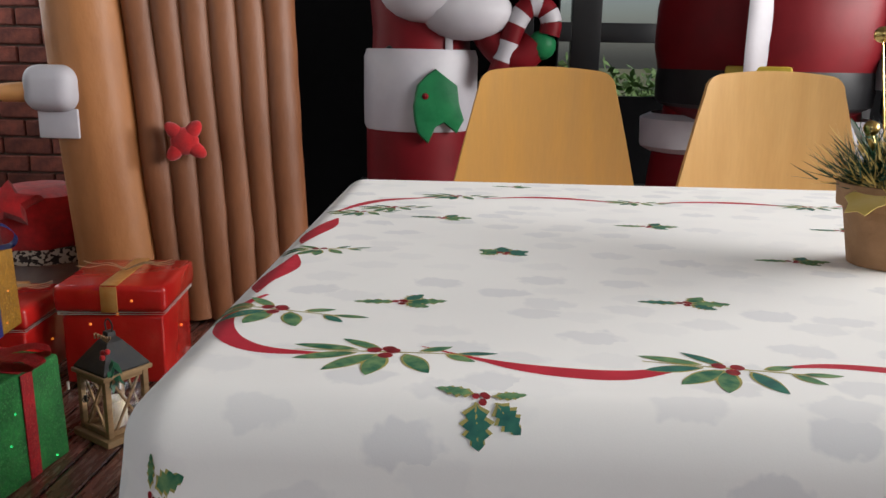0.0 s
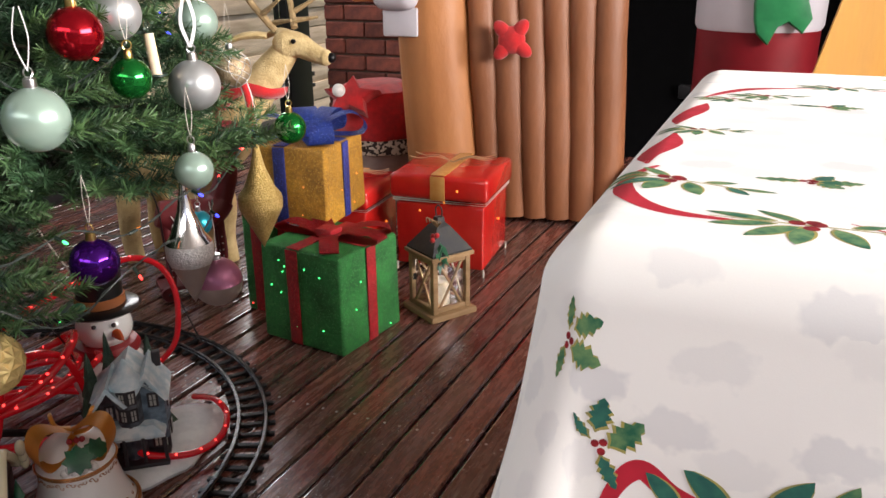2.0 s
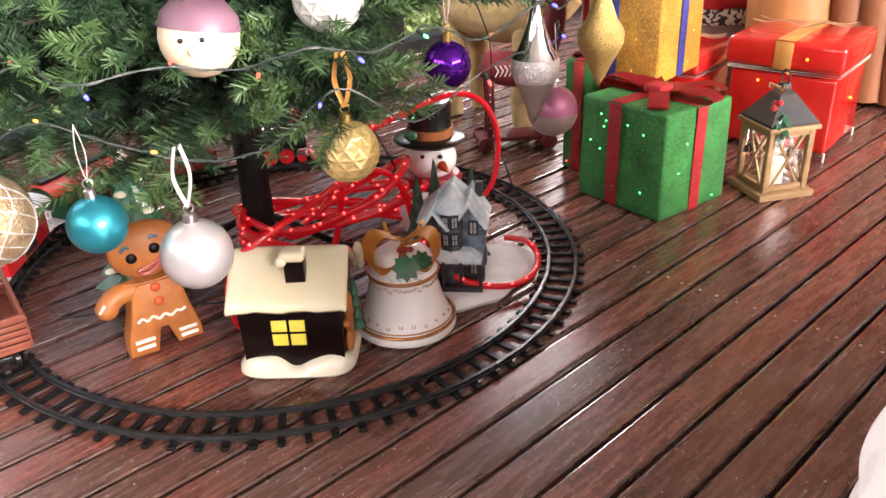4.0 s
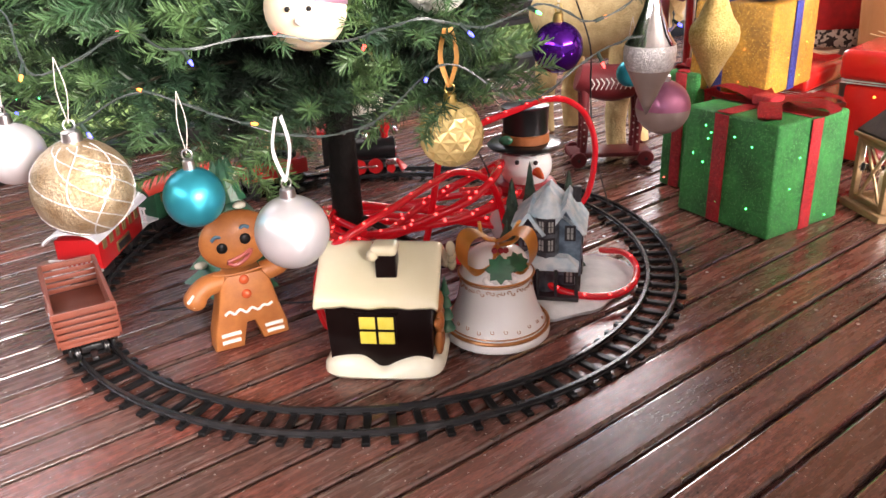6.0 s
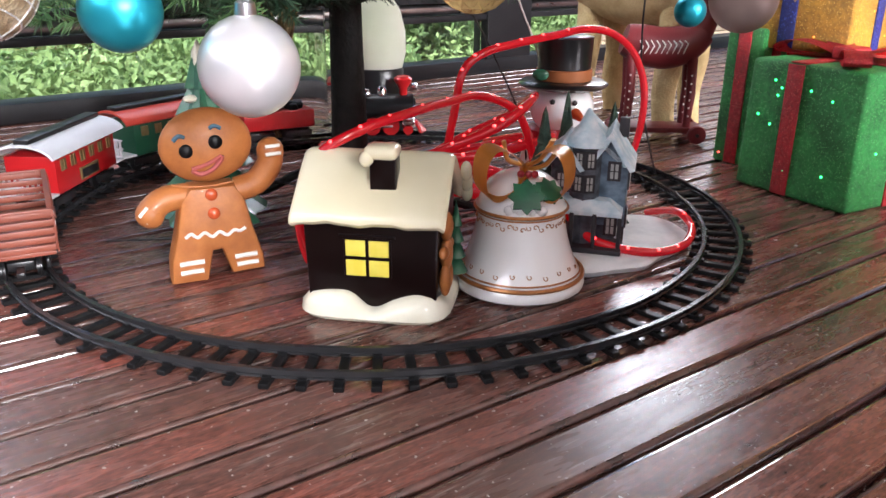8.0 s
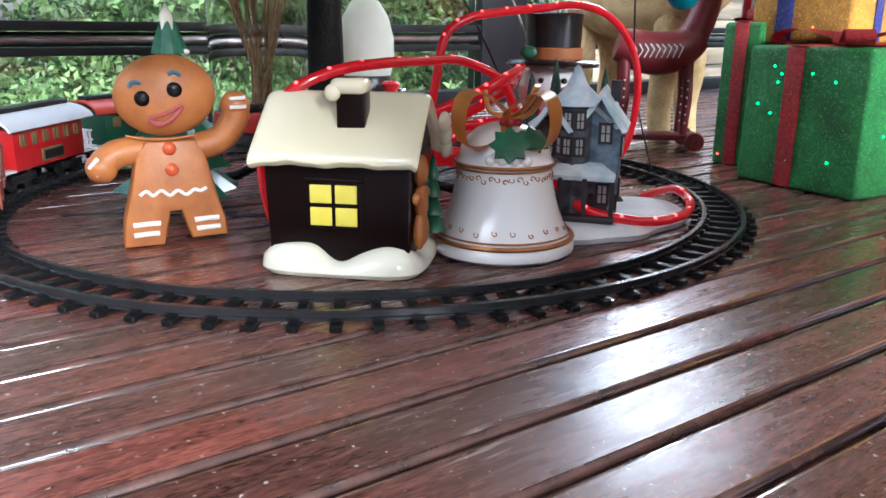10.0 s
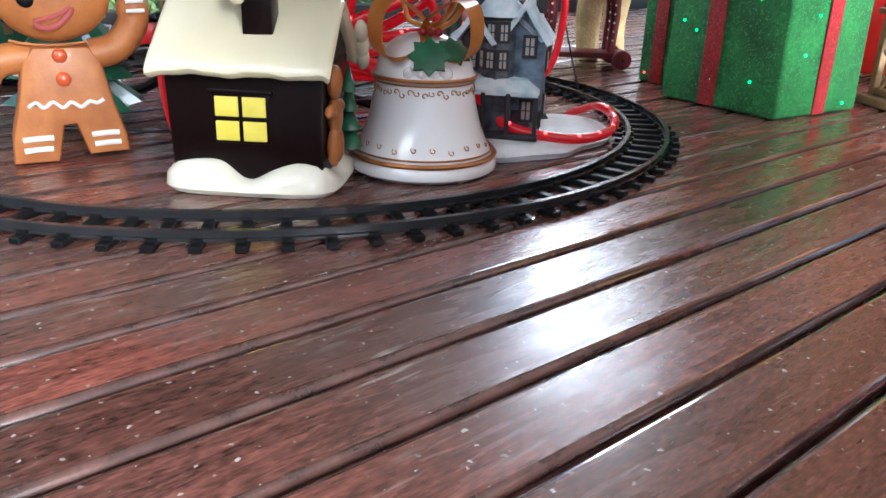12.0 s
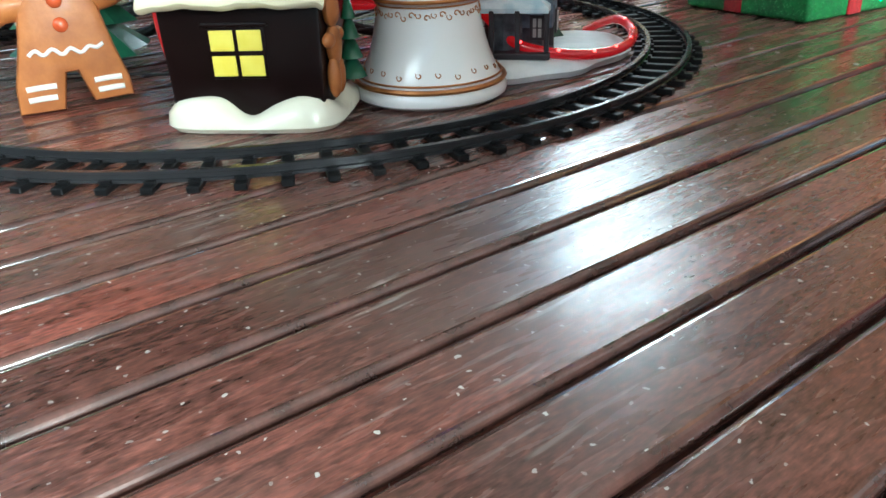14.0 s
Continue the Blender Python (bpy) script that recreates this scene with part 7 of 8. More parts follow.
def fairy_lights(name, points, material, bulbs, label, sag=0.0, r=0.0010):
    """A lamp flex round the tree with small bulb holders and lit bulbs."""
    g = thing(name, 0, 0, 0, 0, label, "fairy lights")
    line = smooth_path(points, 8)
    bm = bmesh.new()
    tube(bm, line, r, 5)
    tube(bm, [p + Vector((0.002 * math.sin(i * 1.9), 0.002 * math.cos(i * 1.9), 0.002 * math.sin(i * 1.3))) for i, p in enumerate(line)], r * 0.8, 5)
    part("flex", bm, material, g)
    rng = random.Random(name + str(points[0][0]))
    for i in range(bulbs):
        p = line[int((i + 0.5) * len(line) / bulbs)]
        m = pose(p.x, p.y, p.z, rng.uniform(60, 160), 0, rng.uniform(0, 360))
        bm = bmesh.new()
        lathe(bm, [(0, 0), (0.0026, 0), (0.0026, 0.013), (0, 0.013)], 8, m)
        holder = part("bulb_holder", bm, M["wire_green"], g)
        bm = bmesh.new()
        lathe(bm, [(0.0018, 0.013), (0.0022, 0.016), (0.0016, 0.020), (0, 0.0215)], 8, m)
        part("bulb", bm, M[rng.choice(("led_blue", "led_green", "led_orange", "led_red", "led_blue"))], holder)
    return g


def ring(z0, z1, r0, a0, a1, n, seed):
    rng = random.Random(seed)
    out = []
    for i in range(n + 1):
        t = i / n
        a = radians(a0 + (a1 - a0) * t)
        r = r0 + rng.uniform(-0.035, 0.03)
        out.append((TREE_X + r * math.cos(a), TREE_Y + r * math.sin(a), z0 + (z1 - z0) * t + rng.uniform(-0.038, 0.032)))
    return out


fairy_lights("fairy_lights", ring(0.55, 0.59, 0.655, -130, 30, 21, 1), M["wire_grey"], 18, "clear grey flex of coloured fairy lights round the lower branches")
fairy_lights("fairy_lights", ring(0.455, 0.50, 0.650, -150, 20, 21, 2), M["wire_grey"], 18, "twisted fairy light flex on the lowest branches")
fairy_lights("fairy_lights", ring(0.73, 0.79, 0.570, -100, 60, 20, 3), M["wire_grey"], 16, "coloured fairy lights on the middle branches")
fairy_lights("fairy_lights", ring(0.41, 0.43, 0.600, -190, -60, 12, 4), M["wire_green"], 14, "blue and green fairy lights under the branches")
fairy_lights("fairy_lights", ring(0.90, 0.98, 0.480, -80, 80, 10, 5), M["wire_grey"], 10, "coloured fairy lights on the upper branches")


def hanging_flex(points, material, label):
    g = thing("lamp_flex", 0, 0, 0, 0, label, "cable")
    bm = bmesh.new()
    tube(bm, smooth_path(points, 6), 0.0018, 6)
    part("flex", bm, material, g)
    return g


hanging_flex([(-1.47, 0.98, 0.44), (-1.43, 0.99, 0.36), (-1.40, 1.03, 0.27), (-1.38, 1.08, 0.15), (-1.40, 1.12, 0.01)], M["wire_black"], "thin black lamp flex hanging from the branches")
hanging_flex([(-1.36, 1.30, 0.50), (-1.35, 1.34, 0.40), (-1.37, 1.37, 0.30), (-1.38, 1.40, 0.16), (-1.36, 1.44, 0.01)], M["wire_black"], "thin black lamp flex beside the snowman")
hanging_flex([(-1.62, 0.42, 0.006), (-1.52, 0.56, 0.012), (-1.44, 0.66, 0.006), (-1.40, 0.78, 0.02), (-1.30, 0.90, 0.05), (-1.33, 1.06, 0.012), (-1.40, 1.24, 0.006)], M["wire_black"], "black lamp cable lying on the deck by the trunk")
hanging_flex([(-1.75, 0.66, 0.006), (-1.66, 0.60, 0.02), (-1.58, 0.68, 0.07), (-1.50, 0.74, 0.05), (-1.40, 0.72, 0.012), (-1.34, 0.80, 0.05), (-1.28, 1.00, 0.08), (-1.22, 1.10, 0.012)], M["wire_black"], "black cable looped over the rope light")
hanging_flex([(-1.50, 1.10, 0.50), (-1.48, 1.15, 0.36), (-1.46, 1.20, 0.22), (-1.47, 1.22, 0.02)], M["wire_white"], "thin pale cord hanging from the branches")


# ---- red rope light ----
def rope_light(points, label, leds, closed=False, r=0.0068):
    g = thing("rope_light", 0, 0, 0, 0, label, "rope light")
    line = smooth_path(points, 8, closed)
    bm = bmesh.new()
    tube(bm, line, r, 10, closed)
    part("tube", bm, M["rope_red"], g, "translucent red tube")
    n = len(line)
    for i in range(leds):
        p = line[int((i + 0.5) * n / leds)]
        q = line[min(int((i + 0.5) * n / leds) + 1, n - 1)]
        bm = bmesh.new()
        ball(bm, p.x + r * 0.35, p.y - r * 0.35, p.z + r * 0.62, r * 0.44, 8)
        part("led", bm, M["led_red"], g, "lit red led")
    return g


rope_light([(-1.33, 0.66, 0.008), (-1.30, 0.61, 0.03), (-1.275, 0.585, 0.12), (-1.245, 0.600, 0.192), (-1.225, 0.655, 0.224), (-1.245, 0.74, 0.232), (-1.285, 0.84, 0.232), (-1.31, 0.93, 0.228), (-1.30, 1.00, 0.19), (-1.29, 1.03, 0.09), (-1.33, 1.06, 0.012)],
           "red rope light lying over the icing roof", 16)
rope_light([(-1.40, 0.88, 0.012), (-1.37, 0.89, 0.08), (-1.350, 0.902, 0.19), (-1.343, 0.915, 0.262), (-1.338, 0.955, 0.290), (-1.337, 1.03, 0.301), (-1.337, 1.107, 0.308), (-1.337, 1.184, 0.314), (-1.336, 1.256, 0.300), (-1.330, 1.312, 0.256), (-1.322, 1.335, 0.18), (-1.34, 1.335, 0.07), (-1.38, 1.31, 0.010)],
           "red rope light arched over the snowman", 18)
rope_light([(-1.20, 0.965, 0.10), (-1.165, 0.975, 0.07), (-1.11, 0.985, 0.036), (-1.05, 1.035, 0.024), (-1.035, 1.10, 0.026), (-1.07, 1.165, 0.032), (-1.12, 1.19, 0.04), (-1.20, 1.22, 0.012)],
           "red rope light looped in front of the village house", 12)
rng = random.Random(17)
for k in range(4):
    cx, cy, r = -1.44 + rng.uniform(-0.05, 0.05), 0.90 + rng.uniform(-0.06, 0.08), rng.uniform(0.13, 0.21)
    tilt, lean = rng.uniform(0.15, 0.55), rng.uniform(0, 6.28)
    pts = []
    for i in range(13):
        a = i * 0.93 + k * 1.7
        q = r * rng.uniform(0.8, 1.08)
        pts.append((cx + q * math.cos(a), cy + q * math.sin(a), 0.012 + 0.016 * k + max(0.0, tilt * r * (1 + math.cos(a - lean))) + rng.uniform(0, 0.02)))
    rope_light(pts, "tangled coil of red rope light round the trunk", 30, r=0.0076)

# ---- reindeer, inflatables and the rest ----
def straw_reindeer():
    """A straw-covered standing reindeer figure of one piece with twig antlers."""
    bm = bmesh.new()
    slots = [M["deer_fur"], M["antler"], M["eye_black"], M["felt_red"]]
    tube(bm, smooth_path([(-1.99, 1.90, 0.36), (-1.90, 1.90, 0.355), (-1.78, 1.90, 0.345), (-1.66, 1.91, 0.365), (-1.58, 1.95, 0.42)], 5), 0.098, 18, taper=lambda k: 0.62 + 0.42 * math.sin(math.pi * min(1, k * 0.85 + 0.15)))
    ball(bm, -1.99, 1.90, 0.36, 0.064, 14)
    tube(bm, smooth_path([(-1.62, 1.93, 0.40), (-1.56, 1.97, 0.50), (-1.50, 2.01, 0.59), (-1.455, 2.04, 0.655)], 5), 0.074, 16, taper=lambda k: 1 - 0.50 * k)
    tube(bm, smooth_path([(-1.450, 2.035, 0.672), (-1.415, 2.045, 0.670), (-1.380, 2.05, 0.654), (-1.335, 2.05, 0.638)], 5), 0.044, 16, taper=lambda k: 1 - 0.50 * k)
    ball(bm, -1.448, 2.035, 0.672, 0.043, 14)
    ball(bm, -1.332, 2.05, 0.638, 0.024, 12)
    ball(bm, -1.312, 2.05, 0.638, 0.015, 10, index=2)
    ball(bm, -1.408, 2.008, 0.684, 0.0075, 8, index=2)
    ball(bm, -1.408, 2.088, 0.684, 0.0075, 8, index=2)
    for y, s in ((1.99, -1), (2.09, 1)):
        tube(bm, smooth_path([(-1.485, y, 0.70), (-1.54, y + s * 0.03, 0.70), (-1.60, y + s * 0.05, 0.675)], 4), 0.036, 10, taper=lambda k: 0.6 + 0.9 * k - 1.35 * k * k, flat=0.4)
        base = (-1.455, y + s * 0.0, 0.715)
        mid, top = (-1.50, y + s * 0.05, 0.80), (-1.565, y + s * 0.04, 0.905)
        tube(bm, smooth_path([base, mid, (-1.53, y + s * 0.06, 0.86), top], 4), 0.0105, 8, index=1, taper=lambda k: 1 - 0.5 * k)
        for p, q in ((mid, (-1.44, y + s * 0.07, 0.84)), ((-1.51, y + s * 0.055, 0.83), (-1.57, y + s * 0.09, 0.83)), ((-1.47, y + s * 0.03, 0.76), (-1.40, y + s * 0.05, 0.80)), ((-1.455, y, 0.735), (-1.385, y + s * 0.02, 0.745))):
            tube(bm, [p, q], 0.0085, 7, index=1, taper=lambda k: 1 - 0.5 * k)
    for x, y in ((-1.66, 1.845), (-1.67, 1.965), (-1.95, 1.85), (-1.94, 1.965)):
        tube(bm, smooth_path([(x - 0.02, y + (0.03 if y < 1.9 else -0.03), 0.33), (x, y, 0.20), (x - 0.01, y, 0.09), (x, y, 0.0)], 4), 0.040, 12, taper=lambda k: 1 - 0.35 * k + 0.25 * max(0, k - 0.8))
    tube(bm, smooth_path([(-1.60, 1.90, 0.50), (-1.52, 1.90, 0.56), (-1.47, 1.96, 0.54), (-1.49, 2.06, 0.53), (-1.58, 2.03, 0.50)], 4, closed=True), 0.020, 8, closed=True, index=3, flat=0.5)
    ob = part("reindeer_figure", bm, slots, label="straw-covered standing reindeer figure with twig antlers")
    return tagged(ob, category="reindeer figure")


straw_reindeer()


def wheeled_deer():
    """A painted maroon deer on a wheeled board; the animal is one piece."""
    g = thing("wheeled_deer", -1.604, 1.735, 0, 50, "maroon painted wooden deer on a wheeled board", "toy deer")
    g.scale = (1.08, 1.08, 1.08)
    bm = bmesh.new()
    slots = [M["deer_red"], M["paint_white"]]
    tube(bm, smooth_path([(-0.085, 0, 0.225), (-0.05, 0, 0.215), (0, 0, 0.205), (0.05, 0, 0.215), (0.085, 0, 0.245)], 5), 0.044, 16, taper=lambda k: 0.75 + 0.3 * math.sin(math.pi * k))
    tube(bm, smooth_path([(0.072, 0, 0.235), (0.098, 0, 0.30), (0.108, 0, 0.37), (0.112, 0, 0.41)], 5), 0.034, 14, taper=lambda k: 1 - 0.45 * k)
    tube(bm, smooth_path([(0.098, 0, 0.425), (0.13, 0, 0.425), (0.17, 0, 0.405)], 4), 0.025, 12, taper=lambda k: 1 - 0.5 * k)
    for x in (-0.07, 0.065):
        for y in (-0.024, 0.024):
            tube(bm, [(x, y * 0.7, 0.20), (x + 0.004, y, 0.11), (x, y, 0.034)], 0.0125, 10, taper=lambda k: 1 - 0.3 * k)
            for k in range(6):
                ball(bm, x, y - 0.011, 0.06 + 0.018 * k, 0.0024, 6, index=1)
    for i in range(9):
        for s in (-1, 1):
            tube(bm, [(-0.05 + 0.012 * i, -0.0465, 0.212 + 0.001 * i), (-0.058 + 0.012 * i, -0.044, 0.212 + s * 0.014)], 0.0015, 5, index=1)
    for s in (-1, 1):
        tube(bm, smooth_path([(0.095, s * 0.012, 0.44), (0.085, s * 0.04, 0.49), (0.10, s * 0.055, 0.54)], 4), 0.006, 7)
    part("deer_figure", bm, slots, g)
    bm = bmesh.new()
    box(bm, 0, 0, 0.028, 0.21, 0.078, 0.012, 0.003)
    part("board", bm, M["deer_red"], g)
    for x in (-0.085, 0.085):
        bm = bmesh.new()
        tube(bm, [(x, -0.062, 0.021), (x, 0.062, 0.021)], 0.004, 8)
        part("axle", bm, M["black_metal"], g)
        for s in (-1, 1):
            bm = bmesh.new()
            lathe(bm, [(0, -0.006), (0.019, -0.006), (0.021, -0.003), (0.021, 0.003), (0.019, 0.006), (0, 0.006)], 20, pose(x, s * 0.052, 0.021, 90))
            part("wheel", bm, M["deer_red"], g)
    return g


wheeled_deer()


def inflatable_log_front():
    """Tall nylon inflatable like a log front: one round post and a wall of narrow air ribs."""
    g = thing("inflatable_log_wall", -0.95, 2.75, 0, 0, "tan and brown ribbed inflatable log wall with a red star patch", "inflatable")
    bm = bmesh.new()
    line = smooth_path([(-0.272, -0.05, 0.0), (-0.292, -0.05, 0.3), (-0.322, -0.05, 0.7), (-0.345, -0.05, 1.1), (-0.385, -0.05, 1.8), (-0.41, -0.05, 2.2)], 6)
    vs = tube(bm, line, 0.140, 48, taper=lambda k: 1.0 - 0.10 * k)
    # shallow pleats run up the post
    for i, v in enumerate(vs):
        c = line[i // 48]
        k = 1 + 0.014 * math.sin((i % 48) * 2 * math.pi / 48 * 11) * (0.5 + 0.5 * math.sin(c.z * 2.6 + i % 48))
        v.co.x, v.co.y = c.x + (v.co.x - c.x) * k, c.y + (v.co.y - c.y) * k
    part("post", bm, M["inflatable_tan"], g, "tan inflated post")
    n = 6
    for i in range(n):
        t = i / (n - 1)
        x0, x1 = -0.095 + 0.400 * t, -0.165 + 0.430 * t
        y0 = -0.05 + 0.09 * t
        bm = bmesh.new()
        rib = [(x0 + (x1 - x0) * min(1.6, k / 14), y0 + 0.004 * math.sin(k * 0.7 + i), 0.02 + 2.15 * k / 28) for k in range(29)]
        pinch = [28, 28]
        for q in range(3):
            pinch.append(random.Random(i * 7 + q).randrange(3, 16))
        tube(bm, rib, 0.058, 20, flat=0.8, taper=lambda k: 0.965 if round(k * 28) in pinch else 1.0)
        part("air_rib", bm, M["inflatable_brown"], g, "brown inflated rib")
    bm = bmesh.new()
    box(bm, 0.12, 0.06, 0.05, 0.46, 0.10, 0.10, 0.03, pose(0, 0, 0, 0, 0, 14), seg=3)
    part("base_skirt", bm, M["inflatable_brown"], g)
    bm = bmesh.new()
    m = pose(-0.015, -0.122, 0.648, 0, 0, 12)
    ball(bm, 0, 0, 0, 1.0, 18, (0.046, 0.026, 0.046), m=m)
    for deg in (38, 128, 222, 316):
        ball(bm, 0, 0, 0.042, 1.0, 16, (0.024, 0.020, 0.040), m=m @ pose(0, 0, 0, 0, deg, 0))
    part("star_patch", bm, M["felt_red"], g, "red padded star")
    # a padded arm end with white cuff, on the post
    bm = bmesh.new()
    vs = box(bm, -0.405, -0.185, 0.812, 0.165, 0.11, 0.145, 0.048, seg=5)
    part("cuff", bm, M["nylon_white"], g, "white padded cuff")
    bm = bmesh.new()
    tube(bm, smooth_path([(-0.455, -0.19, 0.800), (-0.520, -0.195, 0.798), (-0.560, -0.195, 0.795)], 4), 0.033, 16, taper=lambda k: 1 - 0.12 * k)
    part("tip", bm, M["nylon_skin"], g, "orange padded tip")
    bm = bmesh.new()
    box(bm, -0.392, -0.185, 0.702, 0.130, 0.016, 0.095, 0.006, pose(0, 0, 0, 0, 0, 0))
    part("hanging_flap", bm, M["nylon_white"], g, "white hanging flap")
    return g


inflatable_log_front()


def inflatable_with_band():
    """A tall round red and white inflatable figure of one piece, plain in shape."""
    bm = bmesh.new()
    slots = [M["nylon_red"], M["nylon_white"], M["nylon_green"], M["nylon_black"]]
    lathe(bm, [(0, 0), (0.185, 0.0), (0.21, 0.1), (0.205, 0.3), (0.196, 0.5), (0.197, 0.675)], 40, index=0)
    lathe(bm, [(0.197, 0.675), (0.205, 0.69), (0.206, 0.80), (0.205, 0.93), (0.196, 0.955), (0.175, 0.95)], 40, index=1)
    lathe(bm, [(0.176, 0.945), (0.174, 1.02), (0.19, 1.2), (0.19, 1.4), (0.15, 1.6), (0, 1.66)], 36, index=0)
    ball(bm, 0.16, -0.15, 1.08, 1.0, 20, (0.16, 0.10, 0.095), 1)
    ball(bm, 0.02, -0.17, 1.16, 1.0, 20, (0.16, 0.09, 0.12), 1)
    tube(bm, smooth_path([(0.15, -0.08, 1.15), (0.26, -0.12, 0.98), (0.34, -0.14, 0.93), (0.40, -0.14, 0.98)], 5), 0.055, 14, index=0)
    ball(bm, 0.42, -0.15, 0.975, 0.05, 14, index=2)
    leaf = [(-0.075, -0.01), (-0.062, 0.06), (-0.03, 0.095), (0.0, 0.115), (0.04, 0.085), (0.075, 0.06), (0.082, 0.0), (0.10, -0.055), (0.075, -0.10), (0.03, -0.065), (0.0, -0.08), (-0.025, -0.135), (-0.06, -0.10), (-0.07, -0.06)]
    slab(bm, leaf, 0.03, pose(0.06, -0.192, 0.775, 88, 0, 14), 2, 0.008)
    ball(bm, -0.24, -0.20, 0.13, 1.0, 22, (0.17, 0.17, 0.13), 0)
    ball(bm, 0.03, -0.228, 0.80, 0.012, 8, index=0)
    ball(bm, -0.10, -0.145, 0.95, 0.016, 8, index=3)
    box(bm, 0.105, -0.155, 1.0, 0.026, 0.012, 0.13, 0.004, index=1)
    ob = part("inflatable_figure", bm, slots, label="red inflatable figure with white band and green holly leaf", at=pose(-0.223, 3.02, 0))
    tagged(ob, category="inflatable")
    # candy cane held beside it
    c = thing("inflatable_candy_cane", 0.075, 2.86, 0.86, 0, "red and white striped inflatable candy cane", "candy cane")
    line = smooth_path([(-0.03, 0, 0.0), (0.005, 0, 0.10), (0.035, 0, 0.19), (0.075, 0, 0.24), (0.125, 0, 0.235), (0.15, 0, 0.19), (0.14, 0, 0.13)], 8)
    per = len(line) // 9
    for k in range(9):
        bm = bmesh.new()
        tube(bm, line[k * per:(k + 1) * per + 1], 0.036, 14)
        part("stripe", bm, M["nylon_red"] if k % 2 == 0 else M["nylon_white"], c)


inflatable_with_band()


def inflatable_suit():
    """A large round inflatable figure in a red suit, one plain piece."""
    bm = bmesh.new()
    slots = [M["nylon_red"], M["nylon_white"], M["nylon_black"], M["nylon_gold"]]
    lathe(bm, [(0, 0.72), (0.25, 0.72), (0.335, 0.775)], 44, index=0)
    lathe(bm, [(0.335, 0.775), (0.365, 0.79), (0.370, 0.86), (0.364, 0.905)], 44, index=2)
    lathe(bm, [(0.364, 0.905), (0.380, 0.98), (0.378, 1.12), (0.335, 1.32), (0.22, 1.5), (0, 1.56)], 44, index=0)
    for s in (-1, 1):
        tube(bm, smooth_path([(s * 0.18, 0, 0.0), (s * 0.21, 0, 0.2), (s * 0.21, 0, 0.5), (s * 0.16, 0, 0.80)], 5), 0.165, 22, index=0)
        lathe(bm, [(0.165, -0.07), (0.20, -0.05), (0.205, 0.05), (0.165, 0.07)], 24, pose(s * 0.215, 0, 0.675), 1, wobble=lambda a, r, z: 1 + 0.03 * math.sin(9 * a))
        if s > 0:
            tube(bm, smooth_path([(s * 0.30, 0, 1.25), (s * 0.44, -0.03, 1.1), (s * 0.47, -0.05, 0.95)], 4), 0.10, 16, index=0)
            lathe(bm, [(0.08, -0.05), (0.125, -0.05), (0.125, 0.05), (0.08, 0.05)], 20, pose(s * 0.475, -0.055, 0.90), 1)
            ball(bm, s * 0.475, -0.06, 0.80, 0.095, 14, index=2)
    # the white front trim is one padded strip that follows the belly
    strip = smooth_path([(0, -0.366, 0.905), (0, -0.384, 0.98), (0, -0.382, 1.12), (0, -0.340, 1.32), (0, -0.228, 1.5)], 6)
    tube(bm, strip, 0.062, 12, index=1, flat=0.22)
    box(bm, 0, -0.376, 0.868, 0.20, 0.03, 0.105, 0.010, index=3)
    ob = part("inflatable_figure", bm, slots, label="large round red suited inflatable figure with black belt", at=pose(1.0, 3.02, 0, 0, 0, -21))
    return tagged(ob, category="inflatable")


inflatable_suit()


def plush_stack():
    """Red sack of soft toys against the brick wall."""
    s = thing("gift_sack", -1.585, 2.86, 0, 0, "red felt sack with spotted plush trim in a grey tub", "gift sack")
    bm = bmesh.new()
    lathe(bm, [(0, 0), (0.145, 0.0), (0.16, 0.19), (0.155, 0.195)], 26)
    part("tub", bm, M["ball_stone"], s, "grey tub")
    bm = bmesh.new()
    lathe(bm, [(0.15, 0.185), (0.178, 0.195), (0.182, 0.225), (0.172, 0.25)], 30, wobble=lambda a, r, z: 1 + 0.02 * math.sin(9 * a))
    part("trim", bm, M["leopard"], s, "spotted plush trim")
    bm = bmesh.new()
    lathe(bm, [(0.172, 0.25), (0.182, 0.28), (0.184, 0.36), (0.165, 0.43), (0.10, 0.455), (0, 0.45)], 40, wobble=lambda a, r, z: 1 + 0.04 * math.sin(4 * a + 1) + 0.03 * math.sin(9 * a + z * 20))
    part("body", bm, M["felt_red"], s)
    t = thing("plush_star", -1.60, 2.66, 0.405, 12, "red felt star toy with white pompom", "soft toy")
    bm = bmesh.new()
    pts = []
    for k in range(10):
        a = radians(36 * k + 18)
        r = 0.115 if k % 2 == 0 else 0.056
        pts.append((r * math.cos(a), r * math.sin(a) * 0.75))
    slab(bm, pts, 0.05, pose(0, 0.02, 0, 55, 0, 0), bevel=0.016)
    part("body", bm, M["felt_red"], t)
    bm = bmesh.new()
    ball(bm, -0.035, -0.04, 0.045, 0.025, 14)
    part("pompom", bm, M["fluff_white"], t, "white pompom")
    c = thing("candy_cane", -1.43, 1.80, 0.0, 0, "tall red and white candy cane beside the reindeer", "candy cane")
    line = smooth_path([(-0.03, 0.06, 0.0), (-0.03, 0.06, 0.45), (-0.05, 0.06, 0.58), (-0.10, 0.06, 0.645), (-0.18, 0.06, 0.66), (-0.22, 0.06, 0.62)], 8)
    bm = bmesh.new()
    tube(bm, line, 0.012, 10)
    part("stick", bm, M["fluff_white"], c)
    bm = bmesh.new()
    tube(bm, [p + Vector((0.004, -0.007, 0.004)) for p in line], 0.009, 8)
    part("stripe", bm, M["felt_red"], c, "red stripe")


plush_stack()


